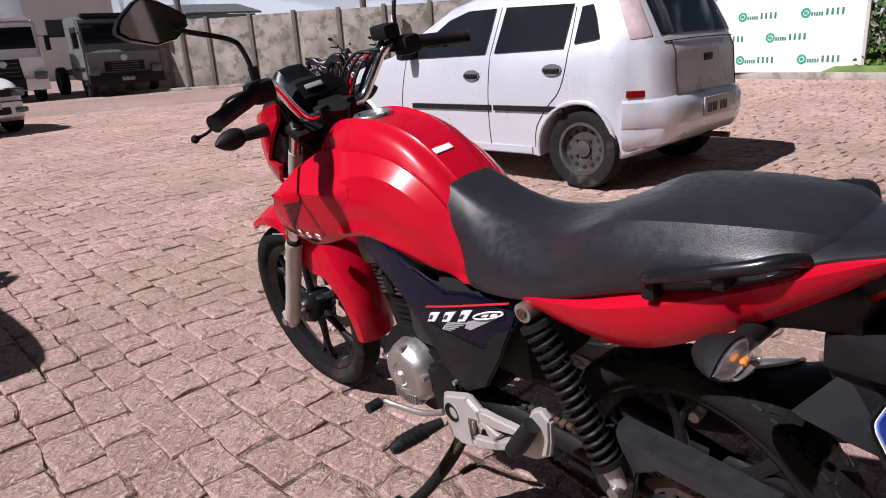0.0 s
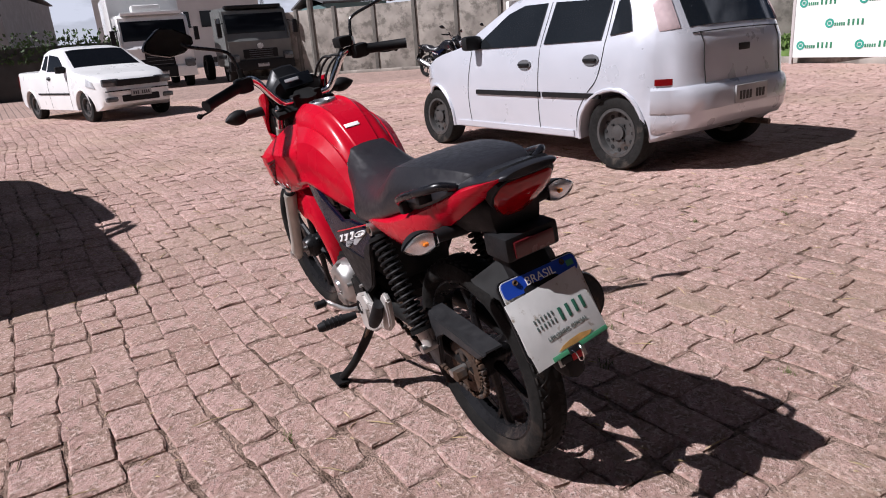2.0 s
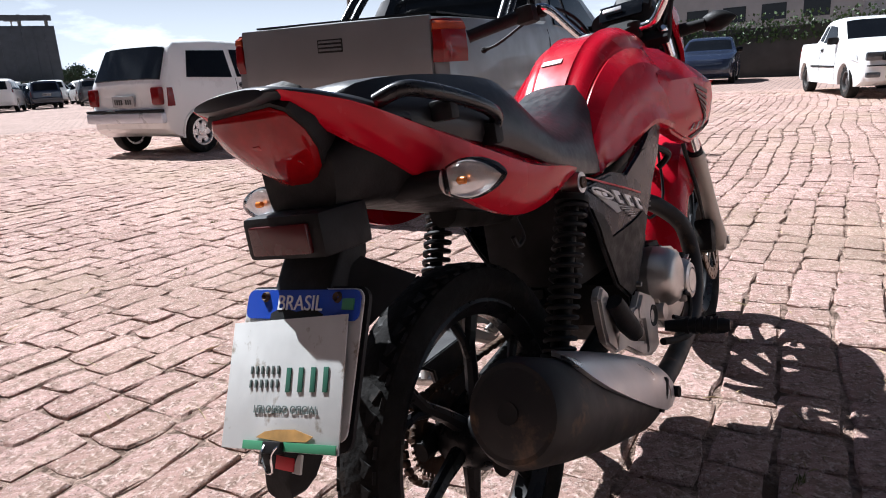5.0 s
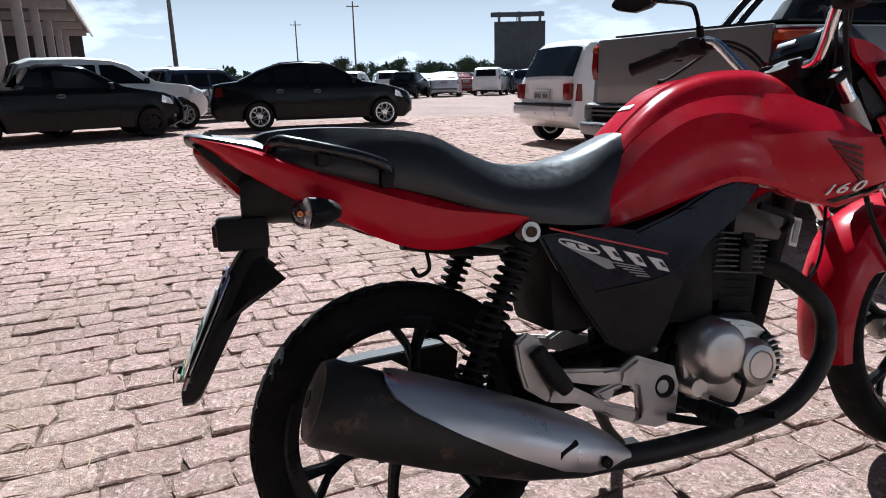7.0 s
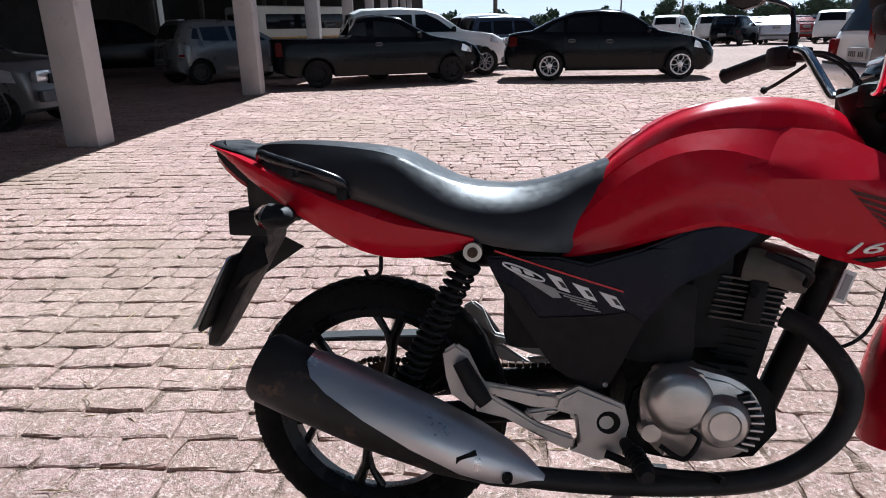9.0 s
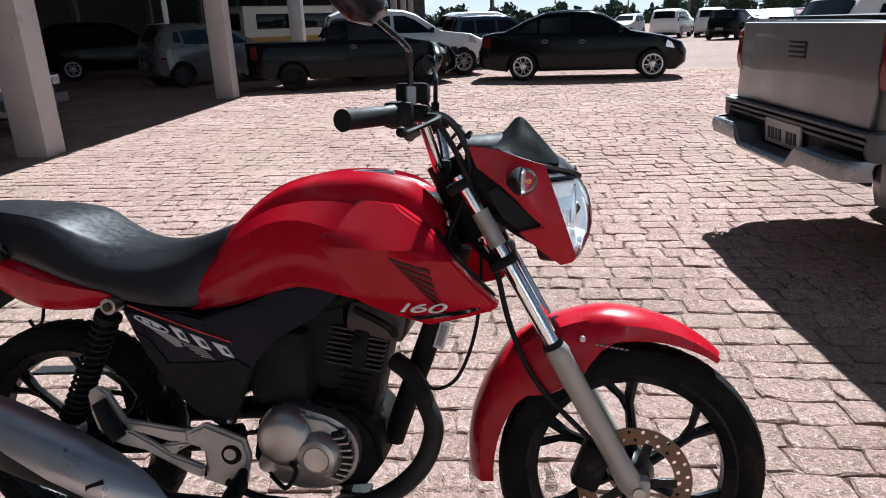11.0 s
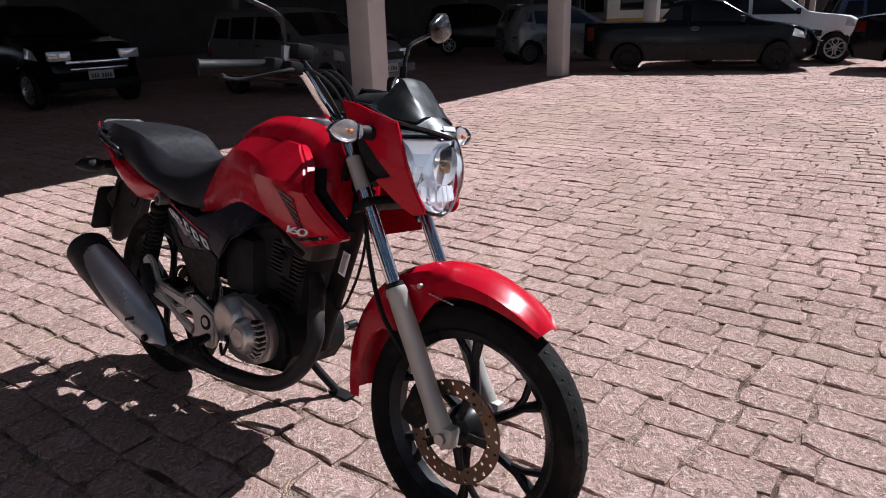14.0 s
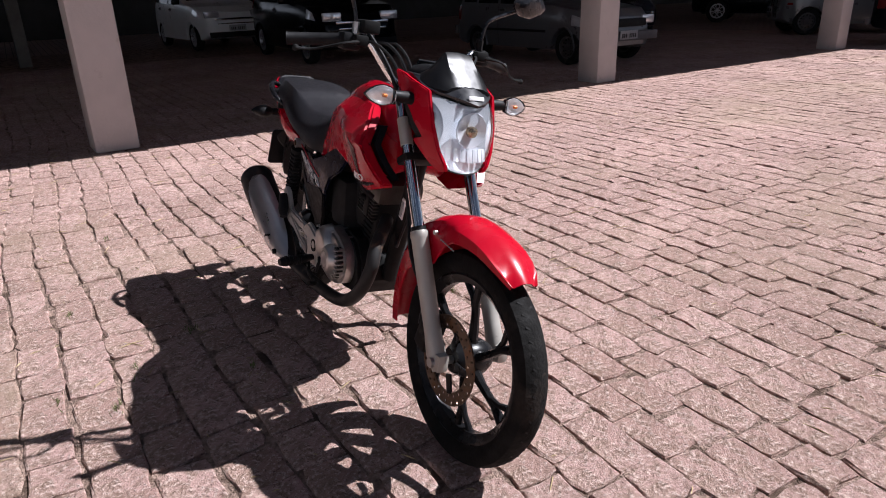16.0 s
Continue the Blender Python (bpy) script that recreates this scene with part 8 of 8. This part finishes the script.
def far_paving():
    """The sheet under the setts; past the built setts it carries their pattern."""
    m = bpy.data.materials.new("paving_sheet")
    m.use_nodes = True
    n, l = m.node_tree.nodes, m.node_tree.links
    b = n["Principled BSDF"]
    b.inputs["Roughness"].default_value = 0.9
    b.inputs["Specular IOR Level"].default_value = 0.15
    tc = n.new("ShaderNodeTexCoord")
    mp = n.new("ShaderNodeMapping")
    mp.inputs["Rotation"].default_value = (0, 0, -PAVE)
    l.new(tc.outputs["Object"], mp.inputs["Vector"])
    br = n.new("ShaderNodeTexBrick")
    br.inputs["Scale"].default_value = 1.0
    br.inputs["Brick Width"].default_value, br.inputs["Row Height"].default_value = 0.195, 0.145
    br.inputs["Mortar Size"].default_value, br.inputs["Mortar Smooth"].default_value = 0.010, 0.3
    br.inputs["Color1"].default_value, br.inputs["Color2"].default_value = (0.40, 0.285, 0.245, 1), (0.31, 0.215, 0.18, 1)
    br.inputs["Mortar"].default_value = (0.16, 0.12, 0.10, 1)
    l.new(mp.outputs["Vector"], br.inputs["Vector"])
    nz = n.new("ShaderNodeTexNoise")
    nz.inputs["Scale"].default_value, nz.inputs["Detail"].default_value = 0.35, 8.0
    l.new(tc.outputs["Object"], nz.inputs["Vector"])
    mr = n.new("ShaderNodeMapRange")
    mr.inputs["From Min"].default_value, mr.inputs["From Max"].default_value = 0.3, 0.7
    mr.inputs["To Min"].default_value, mr.inputs["To Max"].default_value = 0.85, 1.12
    l.new(nz.outputs["Fac"], mr.inputs["Value"])
    hs = n.new("ShaderNodeHueSaturation")
    l.new(br.outputs["Color"], hs.inputs["Color"])
    l.new(mr.outputs["Result"], hs.inputs["Value"])
    l.new(hs.outputs["Color"], b.inputs["Base Color"])
    bp = n.new("ShaderNodeBump")
    bp.inputs["Strength"].default_value, bp.inputs["Distance"].default_value = 0.5, 0.03
    bp.invert = True
    l.new(br.outputs["Fac"], bp.inputs["Height"])
    l.new(bp.outputs["Normal"], b.inputs["Normal"])
    return m


def ring_sheet(name, r0, r1, z, material, label):
    me = bpy.data.meshes.new(name)
    vs, fs = [], []
    n = 64
    for r in (r0, r1):
        for k in range(n):
            a = 2 * math.pi * k / n
            vs.append((r * math.cos(a), r * math.sin(a), z))
    if r0 == 0:
        me.from_pydata([v for v in vs[n:]], [], [tuple(range(n))])
    else:
        for k in range(n):
            fs.append((k, n + k, n + (k + 1) % n, (k + 1) % n))
        me.from_pydata(vs, [], fs)
    me.materials.append(material)
    return tagged(new(name, me), label, "ground", kind="structure")


REACH = 17.0
SUNK = 0.0115
yard = ring_sheet("ground", 0, 3000, -SUNK, M_joint, "sandy bed of the sett paving")
ring_sheet("paving_beyond", REACH - 0.5, 2000, -0.004, far_paving(), "granite sett paving of the wide yard")


def joint_sand():
    """The sand between the near setts, washed out here and level with the stones there."""
    n, st = 230, 0.04
    vs, fs = [], []
    for i in range(n + 1):
        for j in range(n + 1):
            x, y = 0.4 + (i - n / 2) * st, -0.2 + (j - n / 2) * st
            edge = min(1.0, min(i, j, n - i, n - j) / 12)
            h = noise.noise((x * 2.1, y * 2.1, 3.0)) + 0.8 * noise.noise((x * 9.0, y * 9.0, 7.0)) + 0.5 * noise.noise((x * 24.0, y * 24.0, 1.0))
            vs.append((x, y, -SUNK + 0.0006 + edge * max(0.0, min(0.0042, 0.0012 + 0.0045 * h))))
    for i in range(n):
        for j in range(n):
            q = i * (n + 1) + j
            fs.append((q, q + n + 1, q + n + 2, q + 1))
    me = bpy.data.meshes.new("joint_sand")
    me.from_pydata(vs, [], fs)
    me.materials.append(M_joint)
    tagged(new("joint_sand", me), "loose pinkish sand filling the joints unevenly", "sand", kind="stuff")


joint_sand()


def setts():
    """Granite setts in wavering rows; those by the motorcycle are objects of their own."""
    r = random.Random(11)
    near, vs, fs, tone = [], [], [], []
    n_rows = int(2 * REACH / 0.145)
    v_next = -REACH
    for i in range(n_rows):
        rh = r.uniform(0.130, 0.160)
        v0 = v_next
        v_next += rh
        u = -REACH + r.uniform(-0.1, 0)
        while u < REACH:
            ln = r.choice((0.13, 0.15, 0.165, 0.18, 0.195, 0.205, 0.22, 0.24, 0.26))
            cu = u + ln / 2
            wob = 0.040 * math.sin(cu * 0.9 + i * 0.11) + 0.014 * math.sin(cu * 2.9 + i * 0.25) + r.uniform(-0.005, 0.005)
            cx, cy = (U * cu + V * (v0 + rh / 2 + wob))[:2]
            u += ln
            d2 = cx * cx + cy * cy
            if d2 > REACH * REACH or (cx < -3.6 - 0.21 * cy - 9):
                continue
            gap = r.uniform(0.001, 0.005)
            hu, hv = ln / 2 - gap, rh / 2 - r.uniform(0.0005, 0.0065)
            yaw = r.uniform(-0.06, 0.06) + 0.03 * math.cos(cu * 0.9 + i * 0.11)
            dz, tu, tv = r.uniform(-0.004, 0.002), r.uniform(-0.020, 0.020), r.uniform(-0.026, 0.026)
            ring0, ring1, ring2 = [], [], []
            for su, sv in ((-1, -1), (-0.33, -1), (0.33, -1), (1, -1), (1, 0), (1, 1), (0.33, 1), (-0.33, 1), (-1, 1), (-1, 0)):
                ju, jv = su * hu + r.uniform(-0.0085, 0.0075), sv * hv + r.uniform(-0.0080, 0.0060)
                if abs(su) == 1 and sv:
                    cr = r.uniform(0.90, 0.99)
                    ju, jv = ju * cr, jv * cr
                ju, jv = ju - jv * yaw, jv + ju * yaw
                ring0.append((ju, jv, -SUNK - 0.01))
                ring1.append((ju, jv, dz + ju * tu + jv * tv - 0.0045 + r.uniform(-0.002, 0.0015)))
                ed = r.uniform(0.87, 0.975)
                ring2.append((ju * ed, jv * (ed - 0.015), dz + ju * tu + jv * tv + r.uniform(-0.0022, 0.0022)))
            mid = (0, 0, dz + r.uniform(0, 0.004))
            loc = ring0 + ring1 + ring2 + [mid]
            near_it = abs(cu - 0.75) < 1.35 and abs(v0 + 0.2) < 1.2
            if near_it and len(near) < 298:
                near.append((cx, cy, loc))
                continue
            b = len(vs)
            for q in loc:
                p = U * q[0] + V * q[1]
                vs.append((cx + p.x, cy + p.y, q[2]))
            for k in range(10):
                j = (k + 1) % 10
                fs.append((b + k, b + j, b + 10 + j, b + 10 + k))
                fs.append((b + 10 + k, b + 10 + j, b + 20 + j, b + 20 + k))
                fs.append((b + 20 + k, b + 20 + j, b + 30))
    me = bpy.data.meshes.new("setts")
    me.from_pydata(vs, [], fs)
    me.materials.append(M_stone_far)
    me.polygons.foreach_set("use_smooth", [False] * len(me.polygons))
    tagged(new("setts", me), "pinkish granite setts with sandy joints", "paving", kind="stuff")
    faces = []
    for k in range(10):
        j = (k + 1) % 10
        faces += [(k, j, 10 + j, 10 + k), (10 + k, 10 + j, 20 + j, 20 + k), (20 + k, 20 + j, 30)]
    rot = Matrix.Rotation(PAVE, 4, "Z")
    for cx, cy, loc in near:
        ms = bpy.data.meshes.new("sett")
        ms.from_pydata(loc, [], faces)
        ms.materials.append(M_stone)
        so = new("sett", ms)
        so.parent = yard
        so.matrix_basis = Matrix.Translation((cx, cy, 0)) @ rot


setts()


def litter():
    """Dry straw and small weeds lying in the joints."""
    r = random.Random(8)
    vs, fs = [], []
    for k in range(1500):
        cx, cy = r.uniform(-3.5, 4.5), r.uniform(-4.0, 4.0)
        a, ln, w = r.uniform(0, 6.3), r.choice((0.015, 0.02, 0.03, 0.05, 0.09)), r.uniform(0.0008, 0.0018)
        dx, dy = math.cos(a), math.sin(a)
        i = len(vs)
        for u, v, z in ((-1, -1, 0.003), (1, -1, 0.005), (1, 1, 0.005), (-1, 1, 0.003), (0, 0, 0.008)):
            vs.append((cx + dx * u * ln / 2 - dy * v * w, cy + dy * u * ln / 2 + dx * v * w, z))
        fs += [(i, i + 1, i + 4), (i + 1, i + 2, i + 4), (i + 2, i + 3, i + 4), (i + 3, i, i + 4)]
    me = bpy.data.meshes.new("straw")
    me.from_pydata(vs, [], fs)
    me.materials.append(M_straw)
    tagged(new("straw", me), "scattered dry straw bits on the setts", "litter", kind="stuff")
    spots = [(r.uniform(-3, 4.4), r.uniform(-3.5, 3.5), r.uniform(0.02, 0.05)) for k in range(46)]
    vs, fs = [], []
    for cx, cy, rad in spots:
        for k in range(26):
            a, q = r.uniform(0, 6.3), abs(r.gauss(0, 0.5)) * rad
            px, py, h = cx + math.cos(a) * q * 1.6, cy + math.sin(a) * q * 0.7, r.uniform(0.006, 0.022)
            b = r.uniform(0, 6.3)
            i = len(vs)
            vs += [(px - math.cos(b) * 0.002, py - math.sin(b) * 0.002, -0.006), (px + math.cos(b) * 0.002, py + math.sin(b) * 0.002, -0.006), (px + r.uniform(-0.012, 0.012), py + r.uniform(-0.012, 0.012), h)]
            fs.append((i, i + 1, i + 2))
    me = bpy.data.meshes.new("joint_weeds")
    me.from_pydata(vs, [], fs)
    me.materials.append(M_weed)
    tagged(new("joint_weeds", me), "small green weeds growing in the joints", "weeds", kind="stuff")


litter()
